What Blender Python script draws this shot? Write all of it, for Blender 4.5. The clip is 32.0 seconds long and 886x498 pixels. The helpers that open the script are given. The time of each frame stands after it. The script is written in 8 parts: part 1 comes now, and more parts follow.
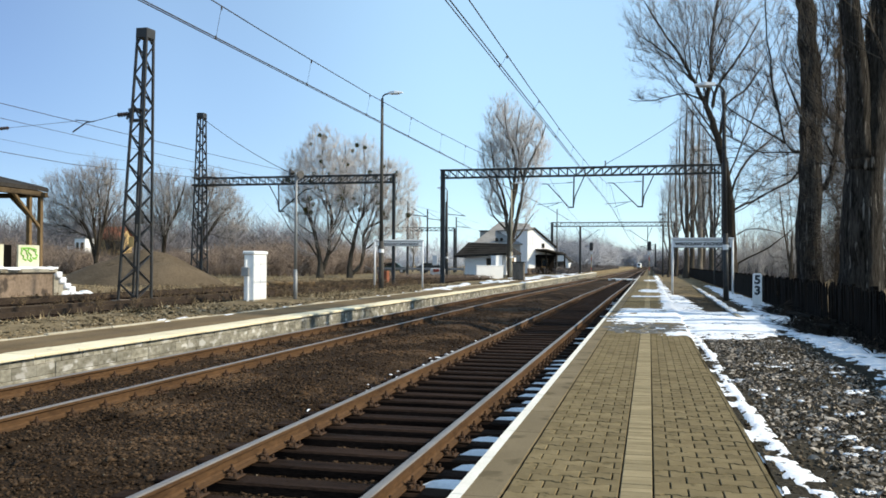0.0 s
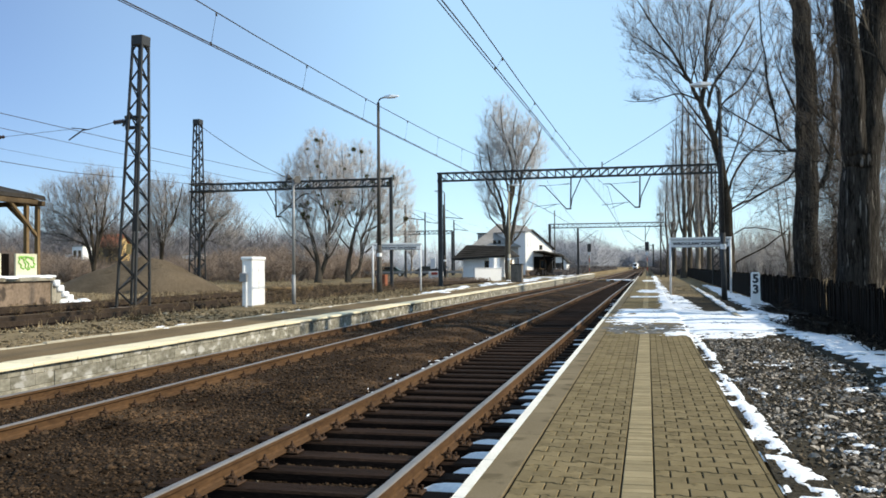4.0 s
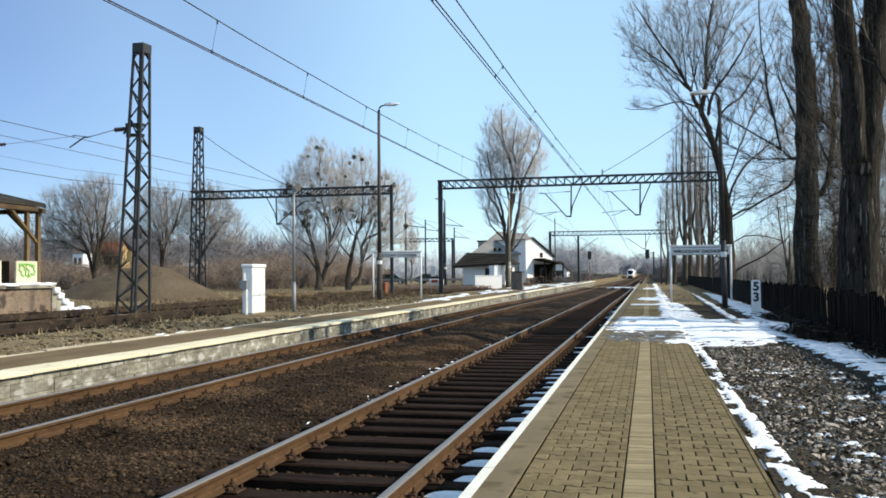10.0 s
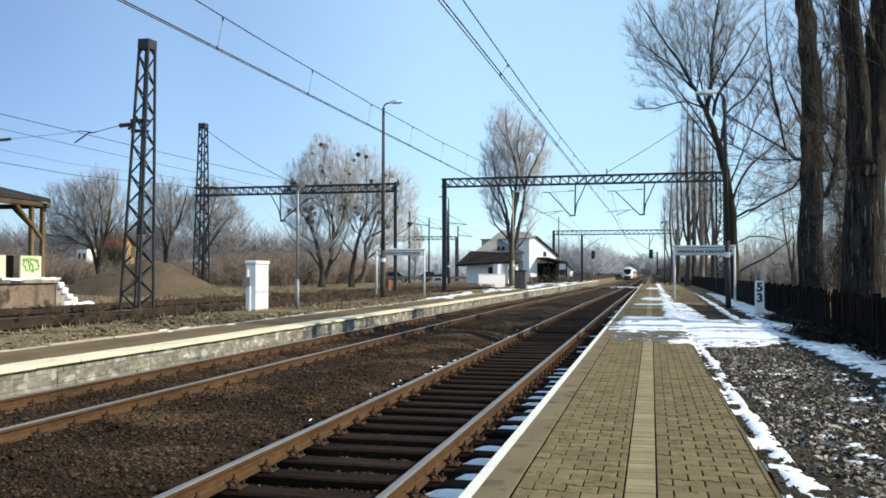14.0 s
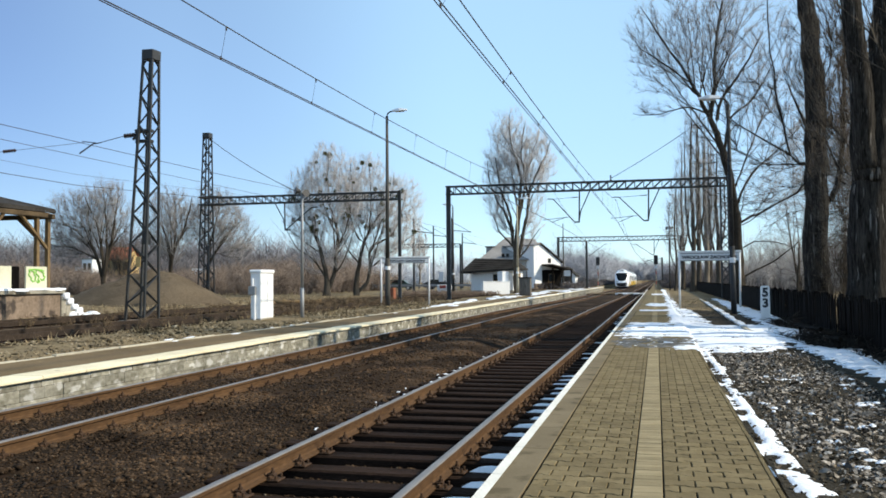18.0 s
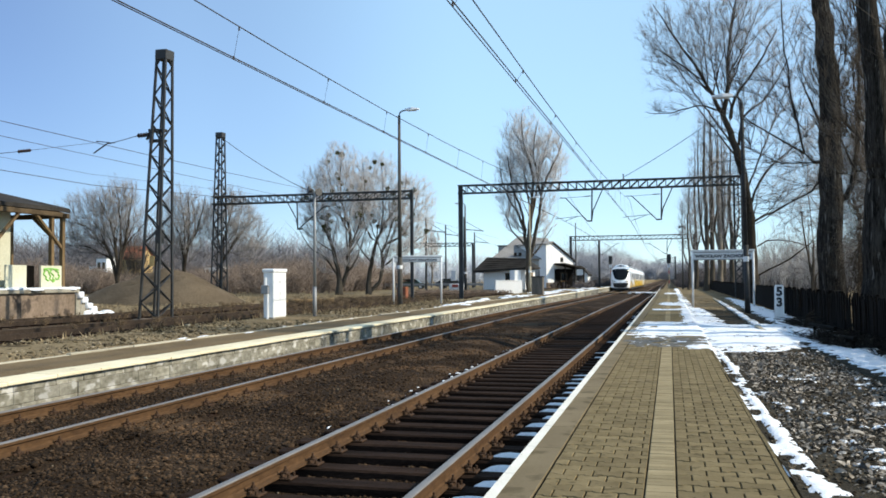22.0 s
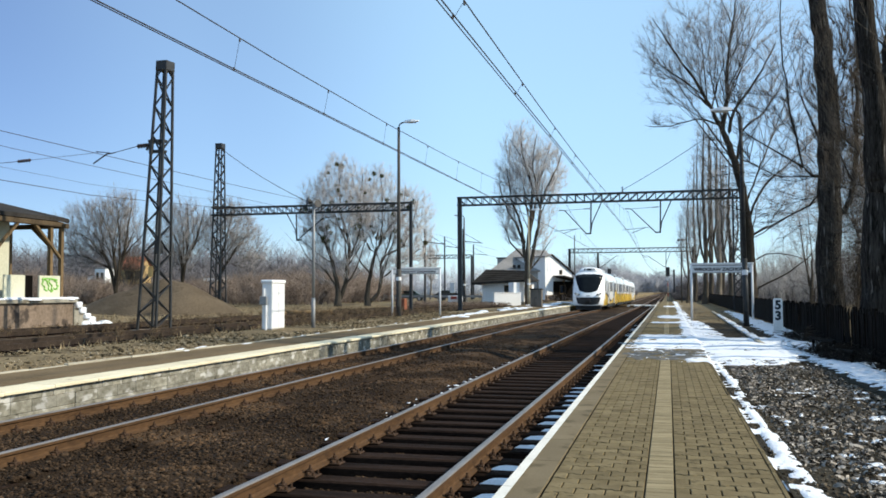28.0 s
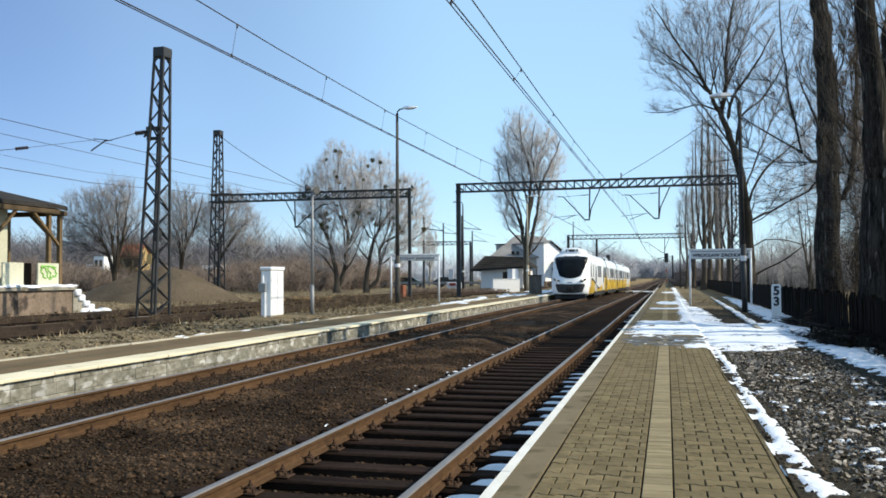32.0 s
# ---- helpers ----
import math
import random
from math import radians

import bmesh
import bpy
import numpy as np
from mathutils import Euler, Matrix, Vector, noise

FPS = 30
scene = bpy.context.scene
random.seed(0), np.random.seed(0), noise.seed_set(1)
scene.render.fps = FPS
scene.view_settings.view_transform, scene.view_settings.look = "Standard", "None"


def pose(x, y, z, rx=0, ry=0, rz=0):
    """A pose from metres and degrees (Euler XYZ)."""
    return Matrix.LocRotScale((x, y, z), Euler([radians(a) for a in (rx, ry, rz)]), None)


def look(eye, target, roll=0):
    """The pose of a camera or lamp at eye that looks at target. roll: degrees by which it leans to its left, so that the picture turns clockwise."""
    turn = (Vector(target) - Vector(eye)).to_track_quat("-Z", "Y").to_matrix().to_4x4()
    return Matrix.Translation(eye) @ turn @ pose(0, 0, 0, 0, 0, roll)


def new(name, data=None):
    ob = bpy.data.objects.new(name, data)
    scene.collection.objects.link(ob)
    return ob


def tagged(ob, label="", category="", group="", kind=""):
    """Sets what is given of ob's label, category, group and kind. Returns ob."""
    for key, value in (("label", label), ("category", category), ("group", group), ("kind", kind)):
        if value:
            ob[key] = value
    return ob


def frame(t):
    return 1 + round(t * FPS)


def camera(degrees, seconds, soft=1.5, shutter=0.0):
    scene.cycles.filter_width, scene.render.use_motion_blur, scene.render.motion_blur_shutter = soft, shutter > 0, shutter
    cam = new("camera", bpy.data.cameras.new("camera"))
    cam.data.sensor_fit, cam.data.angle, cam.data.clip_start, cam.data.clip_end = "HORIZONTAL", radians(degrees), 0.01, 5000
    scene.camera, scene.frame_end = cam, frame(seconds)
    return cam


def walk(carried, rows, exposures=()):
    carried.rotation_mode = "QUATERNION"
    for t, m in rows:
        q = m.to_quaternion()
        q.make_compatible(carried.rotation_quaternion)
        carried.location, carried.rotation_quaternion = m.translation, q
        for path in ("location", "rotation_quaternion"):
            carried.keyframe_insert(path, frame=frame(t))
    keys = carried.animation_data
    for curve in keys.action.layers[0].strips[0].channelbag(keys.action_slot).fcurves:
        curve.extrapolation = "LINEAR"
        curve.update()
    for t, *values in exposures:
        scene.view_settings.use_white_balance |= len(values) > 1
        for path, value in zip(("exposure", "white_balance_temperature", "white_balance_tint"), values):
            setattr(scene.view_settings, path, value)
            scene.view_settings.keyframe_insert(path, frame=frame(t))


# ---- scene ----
# ---- camera: a hand-held stand on the platform, it only sways ----
EYE = (0.0, 0.0, 1.341)
PATH = [
    (0, 90.966, -0.285, 13.263), (0.5, 91.013, -0.318, 13.094), (1, 90.819, -0.035, 13.117), (1.5, 91.015, 0.412, 12.996), (2, 91.051, 0.552, 12.901),
    (2.5, 91.056, 0.449, 12.829), (3, 91.124, 0.619, 12.961), (3.5, 91.151, 0.462, 13.133), (5.5, 91.203, 0.608, 13.169), (6, 91.223, 0.420, 13.142),
    (6.5, 91.328, 0.478, 12.950), (7, 91.427, 0.217, 12.704), (7.5, 91.441, 0.243, 12.597), (8, 91.421, 0.352, 12.826), (8.5, 91.136, 0.573, 12.903),
    (9, 91.300, 0.268, 13.097), (9.5, 91.456, 0.282, 13.106), (10, 91.663, 0.453, 13.164), (10.5, 91.838, 0.428, 13.036), (11, 91.765, 0.127, 13.016),
    (11.5, 91.830, -0.046, 13.225), (12, 91.790, -0.052, 12.915), (12.5, 91.267, 0.122, 13.167), (13, 91.441, -0.000, 13.177), (13.5, 91.552, -0.016, 13.271),
    (14, 91.544, -0.025, 13.382), (14.5, 91.567, 0.162, 13.296), (16.5, 91.853, 0.176, 13.508), (17, 91.828, -0.013, 13.404), (17.5, 91.942, 0.418, 13.597),
    (18, 92.039, 0.420, 13.689), (18.5, 92.119, 0.466, 13.709), (19, 92.050, 0.399, 13.746), (19.5, 92.167, 0.346, 13.844), (20, 92.159, 0.373, 14.060),
    (20.5, 92.132, 0.345, 14.169), (21, 92.128, 0.091, 14.418), (21.5, 92.030, 0.114, 14.432), (22, 91.983, 0.417, 14.490), (22.5, 91.841, 0.338, 14.411),
    (23, 91.938, 0.270, 14.320), (23.5, 91.998, 0.218, 14.520), (24, 92.108, 0.261, 14.694), (24.5, 92.279, 0.255, 14.635), (25, 92.406, 0.184, 14.551),
    (25.5, 92.393, 0.152, 14.686), (27.5, 92.774, 0.074, 14.337), (28, 92.758, 0.145, 14.410), (28.5, 92.611, 0.236, 14.420), (29, 92.487, -0.072, 14.274),
    (29.5, 92.493, -0.039, 14.270), (30, 92.462, 0.025, 14.273), (30.5, 92.417, -0.002, 14.278), (31, 92.343, -0.092, 14.272), (31.5, 92.405, -0.374, 14.292),
    (32, 91.881, 0.279, 14.332),
]

cam = camera(53.66, 32.0, soft=1.7)
walk(cam, [(t, pose(*EYE, a, b, c)) for t, a, b, c in PATH], exposures=[(0, 0.62, 6680, 5), (12, 0.61, 6600, 5), (23, 0.61, 6500, 5), (28, 0.55, 6450, 5), (32, 0.53, 6450, 5)])

# ---- world, sun, exposure ----
SUN_AZ, SUN_EL = 5.0, 35.0          # degrees ahead of +x, and above the horizon
world = bpy.data.worlds.new("sky")
scene.world = world
world.use_nodes = True
_n = world.node_tree.nodes
_sky = _n.new("ShaderNodeTexSky")
_sky.sky_type, _sky.sun_disc = "NISHITA", False
_sky.sun_elevation, _sky.sun_rotation = radians(SUN_EL), radians(90 - SUN_AZ)
_sky.air_density, _sky.dust_density, _sky.ozone_density = 0.66, 0.04, 2.3
_veil = _n.new("ShaderNodeMixRGB")     # thin winter haze evens the sky out
_veil.inputs[0].default_value = 0.60
_dir = _n.new("ShaderNodeTexCoord")
_toward = _n.new("ShaderNodeVectorMath")     # the haze is brighter towards the sun and whiter near the horizon
_toward.operation = "DOT_PRODUCT"
_toward.inputs[1].default_value = (1, 0, 0)
_side = _n.new("ShaderNodeValToRGB")
_side.color_ramp.interpolation = "EASE"
_side.color_ramp.elements[0].position, _side.color_ramp.elements[0].color = 0.16, (0.66, 1.02, 2.10, 1)
_side.color_ramp.elements[1].position, _side.color_ramp.elements[1].color = 0.40, (2.34, 3.56, 4.74, 1)
_side.color_ramp.elements.new(0.26).color = (1.38, 2.08, 3.20, 1)
_side.color_ramp.elements.new(0.66).color = (2.15, 3.12, 4.15, 1)
_half = _n.new("ShaderNodeMath")
_half.operation = "MULTIPLY_ADD"
_half.inputs[1].default_value, _half.inputs[2].default_value = 0.5, 0.5
_up = _n.new("ShaderNodeSeparateXYZ")
_low = _n.new("ShaderNodeValToRGB")
_low.color_ramp.interpolation = "EASE"
_low.color_ramp.elements[0].position, _low.color_ramp.elements[0].color = 0.0, (0.9, 0.9, 0.9, 1)
_low.color_ramp.elements[1].position, _low.color_ramp.elements[1].color = 0.22, (0, 0, 0, 1)
_pale = _n.new("ShaderNodeMixRGB")
_pale.blend_type = "MULTIPLY"
_pale.inputs[2].default_value = (0.87, 0.80, 0.715, 1)
for _a, _b in ((_dir.outputs["Generated"], _toward.inputs[0]), (_toward.outputs["Value"], _half.inputs[0]), (_half.outputs[0], _side.inputs[0]),
               (_dir.outputs["Generated"], _up.inputs[0]), (_up.outputs[2], _low.inputs[0]), (_low.outputs[0], _pale.inputs[0]),
               (_side.outputs[0], _pale.inputs[1]), (_pale.outputs[0], _veil.inputs[2])):
    world.node_tree.links.new(_a, _b)
world.node_tree.links.new(_sky.outputs[0], _veil.inputs[1])
world.node_tree.links.new(_veil.outputs[0], _n["Background"].inputs[0])
_n["Background"].inputs[1].default_value = 0.17
_s = bpy.data.lights.new("sun", "SUN")
_s.energy, _s.angle, _s.color = 3.55, radians(0.55), (1.0, 0.88, 0.725)
sun = new("sun", _s)
_c = math.cos(radians(SUN_EL))
SUN_TO = Vector((_c * math.cos(radians(SUN_AZ)), _c * math.sin(radians(SUN_AZ)), math.sin(radians(SUN_EL))))
sun.matrix_world = look(SUN_TO * 60, (0, 0, 0))


# ---- materials ----
def mat(name, a, b, big=1.5, fine=30.0, rough=0.8, bump=0.3, metal=0.0, spots=None, spot_at=0.62, spot_scale=6.0,
        piece=0.0, island=0.0, dist=0.01, coat=0.0, stretch=(1, 1, 1), world=False):
    """Two colours mixed by noise at two scales, an optional third for stains, bump, and a variation per piece."""
    m = bpy.data.materials.new(name)
    m.use_nodes = True
    nt = m.node_tree
    N, L = nt.nodes, nt.links
    bs = N["Principled BSDF"]
    co = N.new("ShaderNodeTexCoord")
    mp = N.new("ShaderNodeMapping")
    mp.inputs["Scale"].default_value = stretch
    L.new(N.new("ShaderNodeNewGeometry").outputs["Position"] if world else co.outputs["Object"], mp.inputs[0])
    n1, n2 = N.new("ShaderNodeTexNoise"), N.new("ShaderNodeTexNoise")
    for nn, sc in ((n1, big), (n2, fine)):
        nn.inputs["Scale"].default_value, nn.inputs["Detail"].default_value = sc, 4
        L.new(mp.outputs[0], nn.inputs["Vector"])
    ad = N.new("ShaderNodeMath")
    ad.operation = "MULTIPLY_ADD"
    ad.inputs[1].default_value = 0.5
    half = N.new("ShaderNodeMath")
    half.operation = "MULTIPLY"
    half.inputs[1].default_value = 0.5
    L.new(n1.outputs[0], half.inputs[0])
    L.new(n2.outputs[0], ad.inputs[0])
    L.new(half.outputs[0], ad.inputs[2])
    rp = N.new("ShaderNodeValToRGB")
    rp.color_ramp.elements[0].position, rp.color_ramp.elements[1].position = 0.36, 0.64
    rp.color_ramp.elements[0].color, rp.color_ramp.elements[1].color = (*a, 1), (*b, 1)
    L.new(ad.outputs[0], rp.inputs[0])
    out = rp.outputs[0]
    if spots:
        n3 = N.new("ShaderNodeTexNoise")
        n3.inputs["Scale"].default_value, n3.inputs["Detail"].default_value = spot_scale, 6
        L.new(mp.outputs[0], n3.inputs["Vector"])
        r3 = N.new("ShaderNodeValToRGB")
        r3.color_ramp.elements[0].position, r3.color_ramp.elements[1].position = spot_at, spot_at + 0.07
        L.new(n3.outputs[0], r3.inputs[0])
        mx = N.new("ShaderNodeMixRGB")
        mx.inputs[2].default_value = (*spots, 1)
        L.new(r3.outputs[0], mx.inputs[0])
        L.new(out, mx.inputs[1])
        out = mx.outputs[0]
    for amount, kind in ((piece, "ShaderNodeObjectInfo"), (island, "ShaderNodeNewGeometry")):
        if amount:
            oi = N.new(kind)
            src = oi.outputs["Random"] if kind == "ShaderNodeObjectInfo" else oi.outputs["Random Per Island"]
            mr = N.new("ShaderNodeMapRange")
            mr.inputs[3].default_value, mr.inputs[4].default_value = 1 - amount, 1 + amount
            L.new(src, mr.inputs[0])
            hs = N.new("ShaderNodeHueSaturation")
            L.new(mr.outputs[0], hs.inputs["Value"])
            L.new(out, hs.inputs["Color"])
            out = hs.outputs[0]
    L.new(out, bs.inputs["Base Color"])
    bs.inputs["Roughness"].default_value, bs.inputs["Metallic"].default_value = rough, metal
    bs.inputs["Specular IOR Level"].default_value = 0.06 if rough >= 0.9 else (0.22 if rough > 0.6 else 0.5)
    bs.inputs["Coat Weight"].default_value = coat
    if bump:
        bp = N.new("ShaderNodeBump")
        bp.inputs["Strength"].default_value, bp.inputs["Distance"].default_value = bump, dist
        L.new(n2.outputs[0], bp.inputs["Height"])
        L.new(bp.outputs[0], bs.inputs["Normal"])
    return m


M = {}
# Bed darker than its stones: shade of the gaps is in the colour.
M["ballast"] = mat("rusty_shaded_ballast", (0.0114, 0.0073, 0.0044), (0.0475, 0.0312, 0.0194), 0.9, 34, 0.95, 1.0, dist=0.03, spots=(0.0779, 0.0510, 0.0315), spot_at=0.53, spot_scale=0.7)
M["ballast_stone"] = mat("rusty_stone", (0.0228, 0.0146, 0.0089), (0.0703, 0.0463, 0.0289), 0.9, 40, 0.95, 0.5, island=0.7, dist=0.01, spots=(0.0874, 0.0530, 0.0294), spot_at=0.53, spot_scale=0.7)
M["ballast_dark"] = mat("oily_ballast", (0.028, 0.020, 0.014), (0.092, 0.067, 0.045), 0.7, 14, 0.95, 0.9, island=0.4, dist=0.04)
M["siding_rust"] = mat("dark_siding_rust", (0.026, 0.020, 0.016), (0.062, 0.046, 0.035), 2, 20, 0.9, 0.3, world=True)
M["sleeper"] = mat("dark_sleeper", (0.007, 0.0046, 0.0034), (0.036, 0.022, 0.0155), 3, 40, 0.9, 0.7, piece=0.25, stretch=(0.4, 3, 3), world=True)
M["rust"] = mat("rail_rust", (0.044, 0.0225, 0.0095), (0.112, 0.061, 0.027), 2, 50, 0.85, 0.3, stretch=(1, 0.2, 1))
M["rail_top"] = mat("worn_rail_head", (0.15, 0.132, 0.118), (0.25, 0.228, 0.208), 2, 30, 0.52, 0.05, metal=0.3, stretch=(1, 0.1, 1))
M["clip"] = mat("rusty_fastener", (0.035, 0.020, 0.012), (0.08, 0.045, 0.025), 6, 60, 0.85, 0.3)
M["paver"] = mat("sand_paver", (0.132, 0.101, 0.0525), (0.205, 0.161, 0.0885), 5, 160, 0.9, 0.35, piece=0.16, island=0.16, dist=0.003,
                 spots=(0.095, 0.075, 0.040), spot_at=0.60, spot_scale=9, world=True)
M["brick"] = mat("yellow_brick", (0.240, 0.192, 0.110), (0.335, 0.272, 0.162), 5, 150, 0.9, 0.3, piece=0.14, island=0.14, dist=0.003, world=True)
M["bed"] = mat("joint_sand", (0.007, 0.006, 0.004), (0.020, 0.017, 0.012), 4, 90, 0.95, 0.4)
M["coping"] = mat("coping_concrete", (0.142, 0.112, 0.068), (0.215, 0.172, 0.109), 1.2, 90, 0.9, 0.35, piece=0.06, dist=0.004,
                  spots=(0.115, 0.092, 0.055), spot_at=0.56, spot_scale=3, world=True)
M["line"] = mat("edge_line_paint", (0.66, 0.63, 0.55), (0.80, 0.775, 0.70), 3, 60, 0.7, 0.2, spots=(0.42, 0.38, 0.29), spot_at=0.68, spot_scale=14, world=True)
M["wall"] = mat("platform_block", (0.150, 0.140, 0.105), (0.385, 0.368, 0.305), 1.6, 9, 0.92, 0.8, piece=0.22, island=0.22, dist=0.015,
                spots=(0.52, 0.51, 0.47), spot_at=0.56, spot_scale=3.2, stretch=(1, 1.0, 1.8), world=True)
M["cope_left"] = mat("pale_coping", (0.64, 0.555, 0.375), (0.82, 0.735, 0.53), 1.2, 40, 0.85, 0.3, piece=0.06, spots=(0.46, 0.39, 0.27), spot_at=0.66, spot_scale=5, world=True)
M["asphalt"] = mat("worn_platform_asphalt", (0.126, 0.089, 0.049), (0.205, 0.150, 0.088), 0.8, 40, 0.95, 0.5, dist=0.01, spots=(0.27, 0.205, 0.115), spot_at=0.64, spot_scale=1.5)
M["kerb"] = mat("kerb_concrete", (0.32, 0.285, 0.215), (0.46, 0.42, 0.33), 3, 60, 0.9, 0.3, piece=0.1, world=True)
M["soil"] = mat("winter_soil", (0.1274, 0.0962, 0.0559), (0.2687, 0.2100, 0.1250), 0.35, 9, 0.97, 0.9, dist=0.05, spots=(0.070, 0.052, 0.030), spot_at=0.56, spot_scale=0.9)
M["litter"] = mat("stony_soil", (0.016, 0.0135, 0.0095), (0.064, 0.055, 0.040), 2, 26, 0.95, 0.9, dist=0.03)
M["chips"] = mat("stone_chips", (0.028, 0.0205, 0.0125), (0.142, 0.116, 0.084), 3, 40, 0.92, 0.3, island=0.75)
M["clod"] = mat("dry_clods", (0.045, 0.036, 0.022), (0.155, 0.125, 0.080), 3, 30, 0.95, 0.4, island=0.6)
M["flakes"] = mat("pale_flakes", (0.20, 0.165, 0.11), (0.42, 0.36, 0.26), 3, 40, 0.92, 0.3, island=0.5)
M["leaf"] = mat("dead_leaves", (0.062, 0.051, 0.040), (0.37, 0.325, 0.272), 3, 40, 0.85, 0.2, island=0.85)
M["slush"] = mat("wet_slush", (0.038, 0.034, 0.026), (0.15, 0.142, 0.125), 4, 22, 0.72, 0.5, dist=0.01, spots=(0.42, 0.43, 0.45), spot_at=0.60, spot_scale=7)
M["snow"] = mat("old_snow", (0.72, 0.75, 0.80), (0.90, 0.92, 0.95), 3, 35, 0.7, 0.7, dist=0.02)
M["grass"] = mat("dry_grass", (0.185, 0.140, 0.083), (0.36, 0.285, 0.178), 0.5, 4, 0.95, 0.0, island=0.4)
M["weed"] = mat("brown_weeds", (0.075, 0.054, 0.034), (0.160, 0.118, 0.076), 0.5, 4, 0.95, 0.0, island=0.4)
M["bark"] = mat("poplar_bark", (0.0065, 0.0057, 0.0048), (0.080, 0.071, 0.061), 2.2, 9, 0.95, 1.0, dist=0.10, stretch=(5, 5, 0.45), spots=(0.22, 0.205, 0.185), spot_at=0.61, spot_scale=2.5)
M["bark_brown"] = mat("brown_bark", (0.026, 0.021, 0.016), (0.080, 0.066, 0.051), 1.2, 11, 0.95, 0.8, dist=0.05, stretch=(4, 4, 0.5))
M["bark_mid"] = mat("brown_grey_bark", (0.045, 0.038, 0.030), (0.115, 0.098, 0.078), 1.0, 9, 0.95, 0.5, dist=0.03, stretch=(3, 3, 0.6))
M["bark_pale"] = mat("grey_bark", (0.12, 0.10, 0.078), (0.27, 0.235, 0.19), 1.0, 9, 0.95, 0.5, dist=0.03, stretch=(3, 3, 0.6))
M["twig"] = mat("twigs", (0.060, 0.049, 0.038), (0.13, 0.108, 0.085), 0.8, 5, 0.95, 0.0, island=0.2)
M["twig_pale"] = mat("pale_twigs", (0.37, 0.348, 0.335), (0.52, 0.493, 0.475), 0.8, 5, 0.95, 0.0, island=0.2)
M["twig_mid"] = mat("grey_twigs", (0.20, 0.19, 0.185), (0.34, 0.325, 0.315), 0.8, 5, 0.95, 0.0, island=0.2)
M["thicket"] = mat("brown_thicket", (0.138, 0.106, 0.084), (0.250, 0.200, 0.165), 0.2, 3, 0.95, 0.0, island=0.3)
# Distance haze is mixed into the base colour of these three woods.
M["wood_haze"] = mat("haze_tinted_wood", (0.235, 0.245, 0.275), (0.345, 0.358, 0.395), 0.2, 3, 0.95, 0.0, island=0.2)
M["wood_mist"] = mat("haze_tinted_skyline_wood", (0.110, 0.105, 0.112), (0.175, 0.168, 0.178), 0.2, 3, 0.95, 0.0, island=0.2)
M["wood_pale"] = mat("pale_haze_tinted_wood", (0.42, 0.445, 0.49), (0.55, 0.58, 0.63), 0.2, 3, 0.95, 0.0, island=0.15)
M["earth"] = mat("heaped_earth", (0.080, 0.060, 0.039), (0.146, 0.112, 0.076), 0.5, 10, 0.97, 0.9, dist=0.05, spots=(0.075, 0.057, 0.037), spot_at=0.60, spot_scale=1.1)
M["wood_far"] = mat("far_wood", (0.065, 0.060, 0.061), (0.115, 0.107, 0.108), 0.2, 3, 0.95, 0.0, island=0.25)
M["mistletoe"] = mat("mistletoe_leaves", (0.05, 0.055, 0.018), (0.11, 0.11, 0.04), 3, 20, 0.8, 0.0, island=0.3)
M["steel"] = mat("dark_mast_paint", (0.012, 0.013, 0.014), (0.034, 0.036, 0.038), 2, 30, 0.6, 0.15, spots=(0.055, 0.036, 0.024), spot_at=0.66, spot_scale=5)
M["galv"] = mat("grey_galvanised", (0.20, 0.205, 0.21), (0.32, 0.325, 0.33), 2, 25, 0.55, 0.1, metal=0.3)
M["pole"] = mat("weathered_pole", (0.050, 0.046, 0.040), (0.105, 0.098, 0.088), 1, 20, 0.85, 0.3, stretch=(3, 3, 0.5))
M["white"] = mat("white_enamel", (0.76, 0.765, 0.77), (0.86, 0.86, 0.86), 1, 15, 0.45, 0.05, spots=(0.62, 0.60, 0.56), spot_at=0.72, spot_scale=3)
M["render_white"] = mat("white_render", (0.80, 0.795, 0.78), (0.90, 0.895, 0.88), 0.6, 8, 0.9, 0.3, spots=(0.68, 0.665, 0.64), spot_at=0.68, spot_scale=0.9)
M["render_grey"] = mat("grey_render", (0.30, 0.29, 0.275), (0.44, 0.43, 0.41), 0.6, 8, 0.9, 0.3, spots=(0.22, 0.21, 0.20), spot_at=0.62, spot_scale=0.9)
M["roof"] = mat("dark_roof_felt", (0.022, 0.020, 0.018), (0.055, 0.050, 0.045), 0.8, 12, 0.9, 0.4)
M["roof_grey"] = mat("weathered_grey_roof", (0.22, 0.205, 0.19), (0.34, 0.32, 0.30), 0.7, 10, 0.9, 0.4, spots=(0.20, 0.19, 0.175), spot_at=0.6, spot_scale=1.2)
M["tile"] = mat("orange_roof", (0.17, 0.060, 0.034), (0.27, 0.100, 0.058), 0.8, 9, 0.85, 0.3)
M["ochre"] = mat("ochre_render", (0.46, 0.31, 0.13), (0.60, 0.43, 0.20), 0.6, 8, 0.9, 0.2)
M["timber"] = mat("weathered_timber", (0.095, 0.062, 0.030), (0.205, 0.138, 0.070), 2, 24, 0.85, 0.4, stretch=(1, 1, 0.25))
# Darker copy of timber: the shade under the shed roof is in its colour.
M["timber_shaded"] = mat("eave_shaded_timber", (0.050, 0.034, 0.018), (0.118, 0.082, 0.045), 2, 24, 0.85, 0.4, stretch=(1, 1, 0.25))
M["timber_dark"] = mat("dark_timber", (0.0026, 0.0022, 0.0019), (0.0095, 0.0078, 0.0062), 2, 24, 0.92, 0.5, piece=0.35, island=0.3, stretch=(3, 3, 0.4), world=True)
